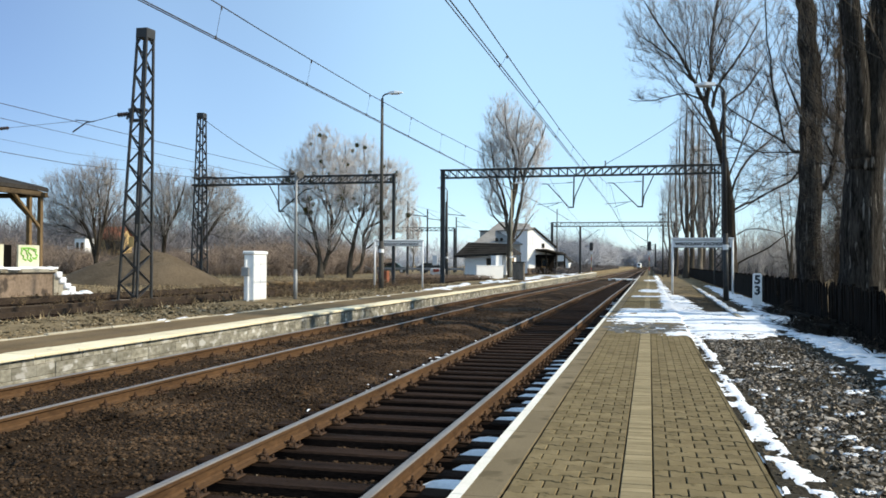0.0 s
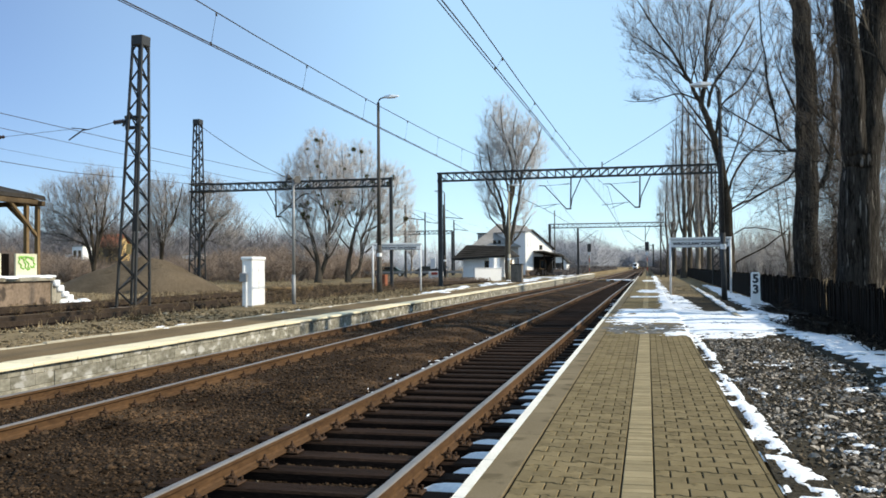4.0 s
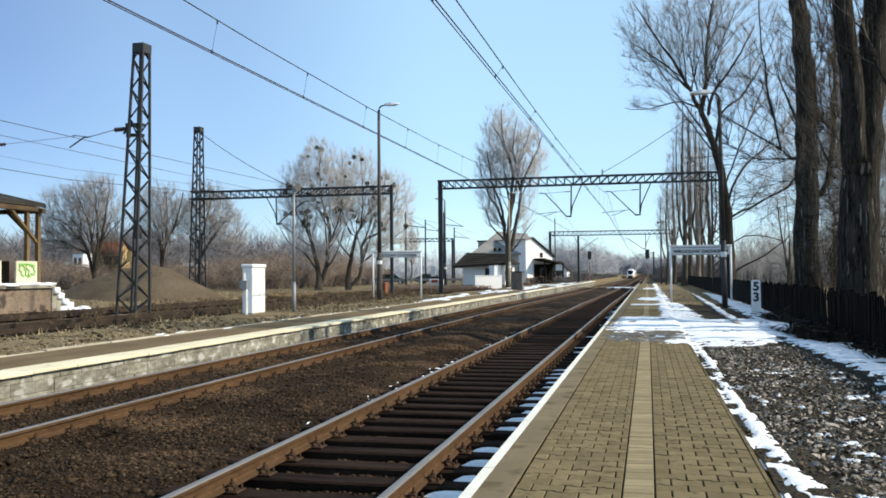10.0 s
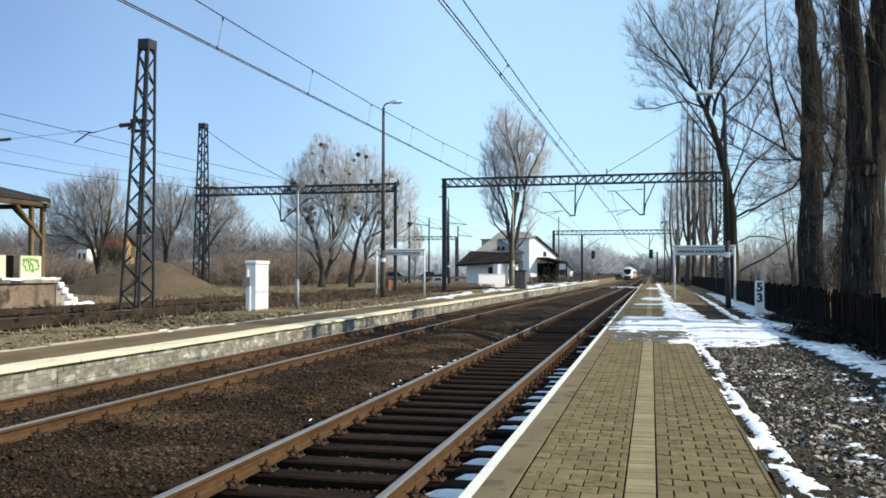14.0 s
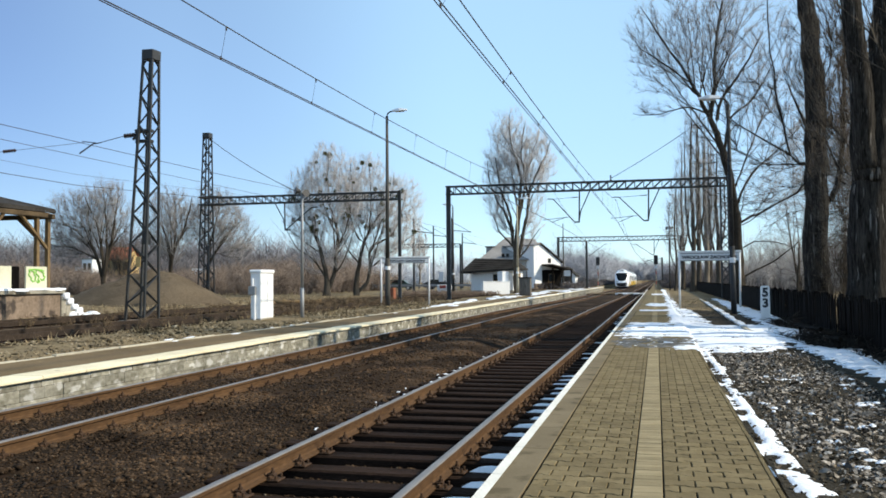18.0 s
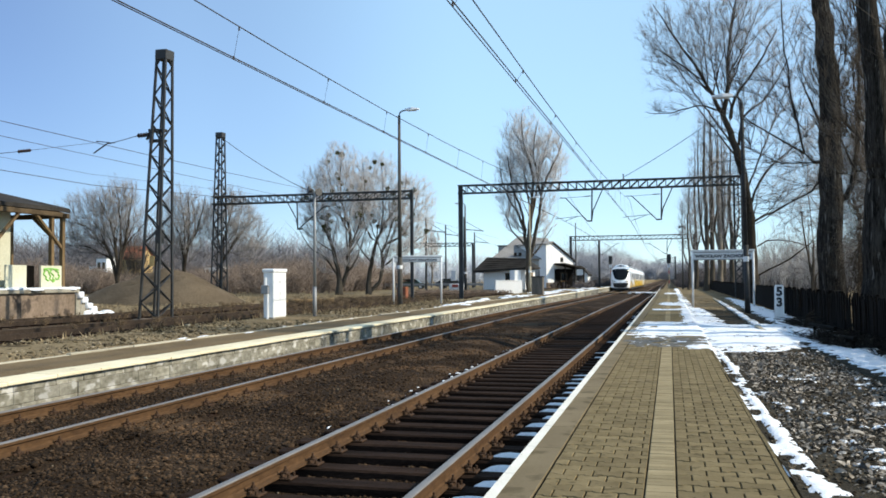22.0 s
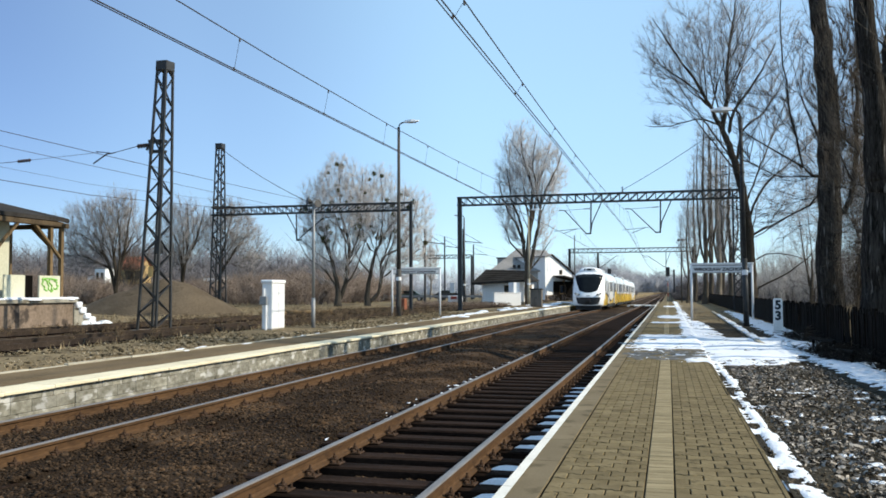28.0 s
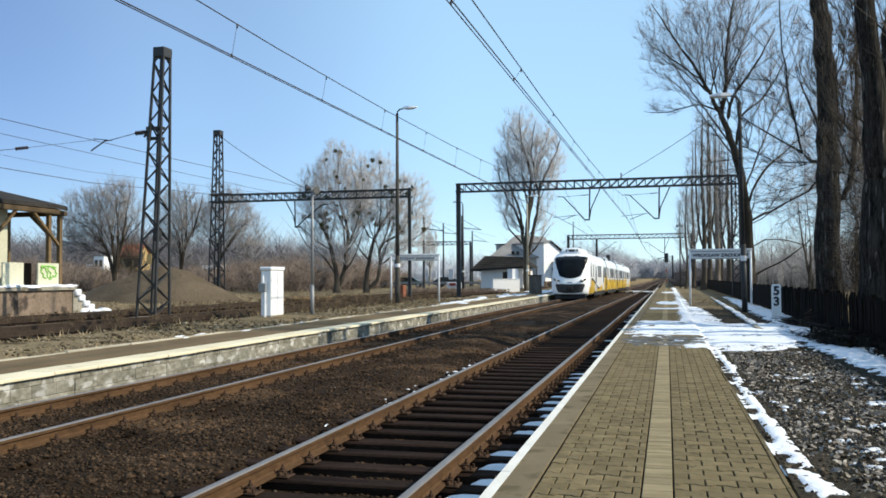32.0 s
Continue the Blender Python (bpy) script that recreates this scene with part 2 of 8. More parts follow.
M["concrete"] = mat("old_concrete", (0.24, 0.22, 0.175), (0.38, 0.355, 0.295), 0.8, 14, 0.92, 0.4, spots=(0.16, 0.14, 0.105), spot_at=0.58, spot_scale=1.6)
M["plinth"] = mat("stained_plinth", (0.15, 0.115, 0.085), (0.28, 0.215, 0.165), 0.7, 8, 0.95, 0.5, spots=(0.075, 0.06, 0.05), spot_at=0.55, spot_scale=1.1)
M["cream"] = mat("cream_panel", (0.50, 0.49, 0.36), (0.62, 0.60, 0.46), 1, 12, 0.85, 0.1)
M["green"] = mat("green_spray", (0.16, 0.42, 0.05), (0.25, 0.55, 0.08), 4, 30, 0.6, 0.0)
M["black"] = mat("black_paint", (0.012, 0.012, 0.013), (0.025, 0.025, 0.027), 2, 30, 0.5, 0.05)
M["shed_grey"] = mat("weathered_planks", (0.085, 0.076, 0.066), (0.20, 0.18, 0.157), 1.5, 18, 0.9, 0.5, stretch=(4, 4, 0.5))
M["windscreen"] = mat("tinted_windscreen", (0.005, 0.006, 0.007), (0.010, 0.012, 0.014), 0.3, 2, 0.10, 0.0)
M["windscreen"].node_tree.nodes["Principled BSDF"].inputs["Specular IOR Level"].default_value = 0.16
M["glass"] = mat("dark_glazing", (0.006, 0.008, 0.010), (0.012, 0.015, 0.018), 0.3, 2, 0.12, 0.0)
# Pale grey base stands in for sky mirrored in the side windows.
M["side_glass"] = mat("sky_grey_side_window", (0.20, 0.22, 0.235), (0.29, 0.315, 0.33), 0.3, 2, 0.08, 0.0)
M["train_white"] = mat("train_white", (0.90, 0.90, 0.90), (0.95, 0.95, 0.945), 0.5, 6, 0.30, 0.0, coat=0.3, spots=(0.86, 0.855, 0.84), spot_at=0.68, spot_scale=0.8)
M["train_yellow"] = mat("train_yellow", (0.78, 0.50, 0.045), (0.86, 0.58, 0.07), 0.5, 6, 0.32, 0.0, coat=0.3)
M["train_grey"] = mat("train_underframe", (0.018, 0.018, 0.019), (0.045, 0.044, 0.042), 1, 12, 0.75, 0.2)
M["silver"] = mat("train_silver", (0.42, 0.43, 0.44), (0.52, 0.53, 0.54), 0.5, 8, 0.4, 0.0, metal=0.3)
M["red"] = mat("red_paint", (0.30, 0.045, 0.03), (0.42, 0.08, 0.055), 2, 20, 0.6, 0.05)
M["letters"] = mat("dark_letters", (0.010, 0.013, 0.020), (0.018, 0.022, 0.032), 2, 20, 0.6, 0.0)
M["sign"] = mat("sign_enamel", (0.66, 0.68, 0.70), (0.78, 0.79, 0.80), 2, 20, 0.5, 0.03)
M["wire"] = mat("copper_wire", (0.030, 0.026, 0.024), (0.07, 0.058, 0.05), 1, 20, 0.6, 0.0, metal=0.3)
M["porcelain"] = mat("brown_insulator", (0.030, 0.014, 0.010), (0.06, 0.028, 0.018), 2, 20, 0.3, 0.0)
M["brickred"] = mat("old_red_brick", (0.20, 0.075, 0.045), (0.32, 0.13, 0.08), 2, 20, 0.9, 0.3)
M["tarpaulin"] = mat("dark_car_paint", (0.02, 0.045, 0.03), (0.03, 0.06, 0.045), 2, 20, 0.3, 0.0)


def lamp_glow(name, colour, strength):
    m = bpy.data.materials.new(name)
    m.use_nodes = True
    b = m.node_tree.nodes["Principled BSDF"]
    b.inputs["Base Color"].default_value = (*colour, 1)
    b.inputs["Emission Color"].default_value, b.inputs["Emission Strength"].default_value = (*colour, 1), strength
    return m


M["headlight"] = lamp_glow("headlight_glow", (1.0, 0.97, 0.88), 0.25)


# ---- mesh tools ----
class Mesh:
    """Gathers simple solids into one mesh."""

    def __init__(self):
        self.v, self.f = [], []

    def poly(self, vs, fs):
        o = len(self.v)
        self.v += [tuple(p) for p in vs]
        self.f += [tuple(i + o for i in q) for q in fs]
        return self

    def box(self, x0, x1, y0, y1, z0, z1, bev=0.0, m=None):
        """A box between two corners, with chamfered edges where bev > 0."""
        lo, hi = (x0, y0, z0), (x1, y1, z1)
        if bev <= 0:
            vs = [Vector((x, y, z)) for x in (x0, x1) for y in (y0, y1) for z in (z0, z1)]
            fs = [(0, 1, 3, 2), (4, 6, 7, 5), (0, 4, 5, 1), (2, 3, 7, 6), (0, 2, 6, 4), (1, 5, 7, 3)]
        else:
            b = min(bev, 0.45 * min(x1 - x0, y1 - y0, z1 - z0))
            idx, vs = {}, []
            for c in range(8):
                s = [(c >> k) & 1 for k in range(3)]
                for ax in range(3):
                    p = [(hi[k] if s[k] else lo[k]) if k == ax else ((hi[k] - b) if s[k] else (lo[k] + b)) for k in range(3)]
                    idx[(c, ax)] = len(vs)
                    vs.append(Vector(p))
            fs = []
            for ax in range(3):
                u, w = (ax + 1) % 3, (ax + 2) % 3
                for side in (0, 1):
                    q = [(side << ax) | (a << u) | (d << w) for a, d in ((0, 0), (1, 0), (1, 1), (0, 1))]
                    q = [idx[(c, ax)] for c in q]
                    fs.append(tuple(q) if side else tuple(reversed(q)))
                for a in (0, 1):
                    for d in (0, 1):
                        c0 = (a << u) | (d << w)
                        c1 = c0 | (1 << ax)
                        q = [idx[(c0, u)], idx[(c1, u)], idx[(c1, w)], idx[(c0, w)]]
                        fs.append(tuple(q) if a == d else tuple(reversed(q)))
            for c in range(8):
                t = [idx[(c, 0)], idx[(c, 1)], idx[(c, 2)]]
                fs.append(tuple(t) if bin(c).count("1") % 2 else tuple(reversed(t)))
        if m is not None:
            vs = [m @ p for p in vs]
        return self.poly(vs, fs)

    def tube(self, p0, p1, r0, r1=None, n=8, caps=True):
        r1 = r0 if r1 is None else r1
        p0, p1 = Vector(p0), Vector(p1)
        d = (p1 - p0).normalized()
        a = d.orthogonal().normalized()
        b = d.cross(a)
        vs = []
        for p, r in ((p0, r0), (p1, r1)):
            for i in range(n):
                t = 2 * math.pi * i / n
                vs.append(p + (a * math.cos(t) + b * math.sin(t)) * r)
        fs = [(i, (i + 1) % n, n + (i + 1) % n, n + i) for i in range(n)]
        if caps:
            fs += [tuple(reversed(range(n))), tuple(range(n, 2 * n))]
        return self.poly(vs, fs)

    def sweep(self, pts, r, n=6):
        """A round tube through points, in one skin."""
        P = [Vector(p) for p in pts]
        vs = []
        for k, p in enumerate(P):
            d = (P[min(k + 1, len(P) - 1)] - P[max(k - 1, 0)]).normalized()
            a = d.cross(Vector((0.0123, 0.0071, 1)) if abs(d.z) < 0.95 else Vector((1, 0, 0))).normalized()
            b = d.cross(a)
            vs += [p + (a * math.cos(2 * math.pi * i / n) + b * math.sin(2 * math.pi * i / n)) * r for i in range(n)]
        fs = [(k * n + i, k * n + (i + 1) % n, (k + 1) * n + (i + 1) % n, (k + 1) * n + i) for k in range(len(P) - 1) for i in range(n)]
        fs += [tuple(reversed(range(n))), tuple(range((len(P) - 1) * n, len(P) * n))]
        return self.poly(vs, fs)

    def bar(self, p0, p1, w, d=None):
        """A square bar between two points."""
        d = w if d is None else d
        p0, p1 = Vector(p0), Vector(p1)
        t = (p1 - p0).normalized()
        a = t.cross(Vector((0, 1, 0.001))).normalized()
        b = t.cross(a)
        vs = [p + a * sx * w / 2 + b * sy * d / 2 for p in (p0, p1) for sx, sy in ((-1, -1), (1, -1), (1, 1), (-1, 1))]
        return self.poly(vs, [(0, 3, 2, 1), (4, 5, 6, 7), (0, 1, 5, 4), (1, 2, 6, 5), (2, 3, 7, 6), (3, 0, 4, 7)])

    def lathe(self, prof, n=16, at=(0, 0, 0)):
        """prof: rows of (radius, z)."""
        vs = [(at[0] + r * math.cos(2 * math.pi * i / n), at[1] + r * math.sin(2 * math.pi * i / n), at[2] + z) for r, z in prof for i in range(n)]
        fs = [(k * n + i, k * n + (i + 1) % n, (k + 1) * n + (i + 1) % n, (k + 1) * n + i) for k in range(len(prof) - 1) for i in range(n)]
        fs += [tuple(reversed(range(n))), tuple(range((len(prof) - 1) * n, len(prof) * n))]
        return self.poly(vs, fs)

    def prism(self, pts, axis, a, b):
        """A flat outline drawn out along an axis from a to b."""
        def put(p, s):
            return {"x": (s, p[0], p[1]), "y": (p[0], s, p[1]), "z": (p[0], p[1], s)}[axis]
        n = len(pts)
        vs = [put(p, a) for p in pts] + [put(p, b) for p in pts]
        fs = [(i, (i + 1) % n, n + (i + 1) % n, n + i) for i in range(n)] + [tuple(reversed(range(n))), tuple(range(n, 2 * n))]
        return self.poly(vs, fs)

    def data(self, name, material, smooth=False):
        me = bpy.data.meshes.new(name)
        me.from_pydata(self.v, [], self.f)
        bm = bmesh.new()
        bm.from_mesh(me)
        bmesh.ops.recalc_face_normals(bm, faces=bm.faces)
        bm.to_mesh(me)
        bm.free()
        if smooth:
            me.polygons.foreach_set("use_smooth", [True] * len(me.polygons))
        me.materials.append(material)
        return me


def raw(name, verts, faces, material, smooth=False):
    """A mesh from numpy arrays of points and of equal-sized faces."""
    me = bpy.data.meshes.new(name)
    k = faces.shape[1]
    me.vertices.add(len(verts))
    me.vertices.foreach_set("co", np.asarray(verts, np.float32).ravel())
    me.loops.add(faces.size)
    me.loops.foreach_set("vertex_index", np.asarray(faces, np.int32).ravel())
    me.polygons.add(len(faces))
    me.polygons.foreach_set("loop_start", np.arange(0, faces.size, k, dtype=np.int32))
    if smooth:
        me.polygons.foreach_set("use_smooth", np.ones(len(faces), bool))
    me.update(calc_edges=True)
    me.materials.append(material)
    return me


def thing(name, label, category, at=(0, 0, 0), rz=0.0, group="", kind=""):
    ob = new(name)
    ob.matrix_basis = pose(*at, 0, 0, rz)
    ob.empty_display_size = 0.2
    return tagged(ob, label, category, group, kind)


def part(name, mesh, material, parent, label="", smooth=False, at=None):
    """Links gathered solids, or ready mesh data, as one mesh under a thing or a part."""
    me = mesh.data(name, material, smooth) if isinstance(mesh, Mesh) else mesh
    ob = new(name, me)
    if parent is not None:
        ob.parent = parent
    if at is not None:
        ob.matrix_basis = at if isinstance(at, Matrix) else pose(*at)
    return tagged(ob, label)


def setting(name, me, label="", kind="structure", category=""):
    return tagged(new(name, me), label, category, "", kind)


def nz(x, y, z=0.0):
    return noise.noise(Vector((x, y, z)))




def stones(name, pts, size, material, flat=0.7, seed=1):
    """Many small angular stones in one mesh, one at each point."""
    rng = np.random.default_rng(seed)
    n = len(pts)
    base = np.array([(1, 0, 0), (-1, 0, 0), (0, 1, 0), (0, -1, 0), (0, 0, 1), (0, 0, -1)], float)
    tri = np.array([(0, 2, 4), (2, 1, 4), (1, 3, 4), (3, 0, 4), (2, 0, 5), (1, 2, 5), (3, 1, 5), (0, 3, 5)])
    v = base[None] * rng.uniform(0.65, 1.3, (n, 6, 1)) + rng.normal(0, 0.16, (n, 6, 3))
    ax = rng.normal(size=(n, 3, 3))
    q, _ = np.linalg.qr(ax)
    v = np.einsum("nij,nkj->nki", q, v)
    v[:, :, 2] *= flat
    s = size * rng.lognormal(0, 0.35, n)
    v = v * s[:, None, None] + np.asarray(pts)[:, None]
    f = tri[None] + (np.arange(n) * 6)[:, None, None]
    return raw(name, v.reshape(-1, 3), f.reshape(-1, 3), material)


def leaves(name, pts, size, material, seed=1):
    """Flat, bent, irregular flakes lying at all angles, one at each point."""
    rng = np.random.default_rng(seed)
    n = len(pts)
    v = np.array([(-1, -0.5, 0), (0, -0.7, 0.25), (1, -0.35, 0), (0.9, 0.45, 0), (0, 0.65, 0.25), (-1.05, 0.4, 0)], float)[None] * rng.uniform(0.6, 1.25, (n, 6, 1))
    v[:, :, 1] *= rng.uniform(0.5, 1.0, (n, 1))
    tilt, roll, az = rng.normal(0, 0.5, n), rng.normal(0, 0.5, n), rng.uniform(0, 6.28, n)
    for ang, (i, j) in ((tilt, (0, 2)), (roll, (1, 2)), (az, (0, 1))):
        c, s = np.cos(ang)[:, None], np.sin(ang)[:, None]
        a, b = v[:, :, i].copy(), v[:, :, j].copy()
        v[:, :, i], v[:, :, j] = a * c - b * s, a * s + b * c
    v = v * (size * rng.lognormal(0, 0.4, n))[:, None, None] + np.asarray(pts)[:, None]
    q = np.array([(0, 1, 4, 5), (1, 2, 3, 4)])
    f = q[None] + (np.arange(n) * 6)[:, None, None]
    return raw(name, v.reshape(-1, 3), f.reshape(-1, 4), material)


def tubes(name, seg, material, sides=4):
    """Tapered sticks in one mesh. seg: rows of x0 y0 z0 x1 y1 z1 r0 r1."""
    s = np.asarray(seg, float)
    p0, p1, r0, r1 = s[:, 0:3], s[:, 3:6], s[:, 6], s[:, 7]
    d = p1 - p0
    d /= np.maximum(np.linalg.norm(d, axis=1), 1e-9)[:, None]
    ref = np.where(np.abs(d[:, 2:3]) > 0.9, np.array([[1.0, 0, 0]]), np.array([[0, 0, 1.0]]))
    a = np.cross(d, ref)
    a /= np.linalg.norm(a, axis=1)[:, None]
    b = np.cross(d, a)
    ang = 2 * np.pi * np.arange(sides) / sides
    ring = a[:, None] * np.cos(ang)[None, :, None] + b[:, None] * np.sin(ang)[None, :, None]
    v = np.concatenate([p0[:, None] + ring * r0[:, None, None], p1[:, None] + ring * r1[:, None, None]], 1)
    i = np.arange(sides)
    q = np.stack([i, i + sides, (i + 1) % sides + sides, (i + 1) % sides], 1)
    f = q[None] + (np.arange(len(s)) * 2 * sides)[:, None, None]
    return raw(name, v.reshape(-1, 3), f.reshape(-1, 4), material, sides > 4)


def spikes(name, seg, material):
    """Thin three-sided sticks that end in a point, in one mesh. seg: rows of x0 y0 z0 x1 y1 z1 r0 r1."""
    s = np.asarray(seg, float)
    p0, p1, r0 = s[:, 0:3], s[:, 3:6], s[:, 6]
    d = p1 - p0
    d /= np.maximum(np.linalg.norm(d, axis=1), 1e-9)[:, None]
    ref = np.where(np.abs(d[:, 2:3]) > 0.9, np.array([[1.0, 0, 0]]), np.array([[0, 0, 1.0]]))
    a = np.cross(d, ref)
    a /= np.linalg.norm(a, axis=1)[:, None]
    b = np.cross(d, a)
    ang = 2 * np.pi * np.arange(3) / 3
    ring = a[:, None] * np.cos(ang)[None, :, None] + b[:, None] * np.sin(ang)[None, :, None]
    v = np.concatenate([p0[:, None] + ring * r0[:, None, None], p1[:, None]], 1)
    f = np.array([(0, 1, 3), (1, 2, 3), (2, 0, 3)])[None] + (np.arange(len(s)) * 4)[:, None, None]
    return raw(name, v.reshape(-1, 3), f.reshape(-1, 3), material)


# ---- ground, one sheet with a trough for the tracks ----
RAIL = -0.222                         # height of the rail tops; the platforms are at 0
TRACK_X = (-2.60, -7.08)
EDGE_R, EDGE_L, KERB_L = -1.13, -8.64, -10.74
BACK = -120.0                         # how far the line goes on behind the eye


def make_ground():
    xs = [-3500, -900, -300, -140, -90] + list(np.arange(-70, -11, 1.0)) + [-10.76, -10.75, 0.70, 0.71] + \
        list(np.arange(1.0, 12, 0.5)) + [14, 18, 25, 40, 70, 120, 300, 900, 3500]
    ys = [-900, -200, -60, -20] + list(np.arange(-8, 70, 1.0)) + list(np.arange(70, 200, 6.0)) + [220, 260, 330, 450, 700, 1200, 4800]
    vs, fs = [], []
    for y in ys:
        for x in xs:
            if -10.755 < x < 0.705:
                z = -0.80 if y < 60 else -2.2
            else:
                z = -0.03
                if x < -11 and x > -75 and y < 200:
                    z += 0.12 * nz(x * 0.25, y * 0.22) + 0.05 * nz(x * 0.9, y * 0.9, 3) - 0.05
                    if -23.5 < x < -14.8:
                        z -= 0.10
                if x > 0.8 and x < 12 and y < 200:
                    z += 0.05 * nz(x * 0.8, y * 0.6, 5) - 0.03
                    if x < 4.1 and -11 < y < 39:        # under the stony verge
                        z -= 0.06
            vs.append((x, y, z))
    n = len(xs)
    for j in range(len(ys) - 1):
        for i in range(n - 1):
            a = j * n + i
            fs.append((a, a + 1, a + n + 1, a + n))
    setting("ground", raw("ground", np.array(vs), np.array(fs), M["soil"], True), "brown winter soil with thin dead grass")


make_ground()


def drop(y):
    """How far the tracks fall below their level beside the platforms."""
    return float(np.interp(y, (45, 70, 95, 160, 300, 700), (0, 0.12, 0.24, 0.42, 0.62, 1.0)))


def make_ballast():
    def top(x, y):
        z = -0.415
        d1, d2 = abs(x - TRACK_X[0]), abs(x - TRACK_X[1])
        if d1 < 1.25:
            z = -0.475
        elif d2 < 1.3:
            z = -0.372
        elif TRACK_X[1] < x < TRACK_X[0]:
            heap = float(np.interp(y, (15, 24, 48, 60), (0.0, 1.0, 1.0, 0.3)))
            z = -0.40 + 0.05 * math.cos((x + 4.84) * 2.2) + (0.10 + 0.12 * heap) * nz(x * 0.5, y * 0.32, 9) + 0.05 * nz(x * 1.1, y * 0.9, 10) + 0.04 * heap
        if x > -1.3 or x < -8.45:
            z -= 0.02
        return z - drop(y) + 0.020 * nz(x * 2.2, y * 2.2, 2) + 0.008 * nz(x * 11, y * 11, 4)
    ys = list(np.arange(BACK, -8, 8.0)) + list(np.arange(-8.0, 4, 0.5)) + list(np.arange(4.0, 30, 0.14)) + list(np.arange(30, 90, 0.6)) + list(np.arange(90, 300, 6)) + list(np.arange(300, 1700, 100))
    xs = list(np.arange(-8.72, -1.06, 0.13)) + [-1.05]
    vs = np.array([(x, y, top(x, y)) for y in ys for x in xs])
    n = len(xs)
    fs = np.array([(j * n + i, j * n + i + 1, j * n + n + i + 1, j * n + n + i) for j in range(len(ys) - 1) for i in range(n - 1)])
    bed = setting("ballast_bed", raw("ballast_bed", vs, fs, M["ballast"], True), "rust-brown crushed stone ballast under both tracks")
    rng = np.random.default_rng(3)
    pts = []
    for y0, y1, dens, sz in ((4.0, 12, 520, 0), (12, 20, 270, 0), (20, 32, 110, 0), (32, 50, 40, 0)):
        k = int(7.5 * (y1 - y0) * dens)
        x, y = rng.uniform(-8.6, -1.12, k), rng.uniform(y0, y1, k)
        for a, b in zip(x, y):
            ph = ((b - SLEEPER0) / PITCH) % 1.0
            on = abs(a - TRACK_X[0]) < 1.3 and min(ph, 1 - ph) * PITCH < 0.13
            near_rail = any(abs(a - t - s * 0.75) < 0.075 for t in TRACK_X for s in (-1, 1))
            if not on and not near_rail:
                pts.append((a, b, top(a, b) + 0.002))
    tagged(part("ballast_stones", stones("ballast_stones", pts, 0.0205, M["ballast_stone"], 0.55, 5), None, bed), kind="stuff")
    pale = [p for p in pts[::95]]
    tagged(part("pale_stones", stones("pale_stones", [(a, b, c + 0.016) for a, b, c in pale], 0.012, M["chips"], 0.6, 15), None, bed), kind="stuff")


SLEEPER0, PITCH = 6.51, 0.604
make_ballast()


# ---- tracks ----
def rail_mesh(name, y0, y1):
    """A flat-bottomed rail with a head, a web and a foot, that follows the fall of the line."""
    h = 0.149
    half = [(0.0625, 0), (0.0625, 0.011), (0.020, 0.024), (0.0085, 0.040), (0.0085, 0.100), (0.033, 0.112), (0.0335, 0.138), (0.027, 0.1475)]
    top = [(0.0345, h - 0.009), (0.0345, h - 0.005), (0.031, h), (0.020, h + 0.003), (-0.020, h + 0.003), (-0.031, h), (-0.0345, h - 0.005), (-0.0345, h - 0.009)]
    stops = [y0, 45, 57, 70, 82, 95, 115, 137, 160, 200, 250, 300, 500, 700, y1]

    def run(pts):
        n = len(pts)
        vs = [(x, y, z - drop(y)) for y in stops for x, z in pts]
        fs = [(k * n + i, k * n + (i + 1) % n, (k + 1) * n + (i + 1) % n, (k + 1) * n + i) for k in range(len(stops) - 1) for i in range(n)]
        fs += [tuple(reversed(range(n))), tuple(range((len(stops) - 1) * n, len(stops) * n))]
        return Mesh().poly(vs, fs)
    return run(half + [(-x, z) for x, z in reversed(half)]).data(name, M["rust"]), run(top).data("running_surface", M["rail_top"])


def fastener_mesh():
    """A ribbed baseplate with two clamps, bolts and nuts."""
    m = Mesh()
    m.box(-0.17, 0.17, -0.08, 0.08, 0.0, 0.016, 0.004)
    for s in (-1, 1):
        m.box(s * 0.085 - 0.012, s * 0.085 + 0.012, -0.075, 0.075, 0.012, 0.045, 0.004)
        m.box(s * 0.075 - 0.035, s * 0.075 + 0.035, -0.03, 0.03, 0.040, 0.058, 0.005)
        m.tube((s * 0.085, 0, 0.05), (s * 0.085, 0, 0.105), 0.011, n=6)
        m.tube((s * 0.085, 0, 0.056), (s * 0.085, 0, 0.078), 0.020, n=6)
        for t in (-1, 1):
            m.tube((s * 0.14, t * 0.055, 0.01), (s * 0.14, t * 0.055, 0.05), 0.013, n=6)
    return m.data("fastener", M["clip"])


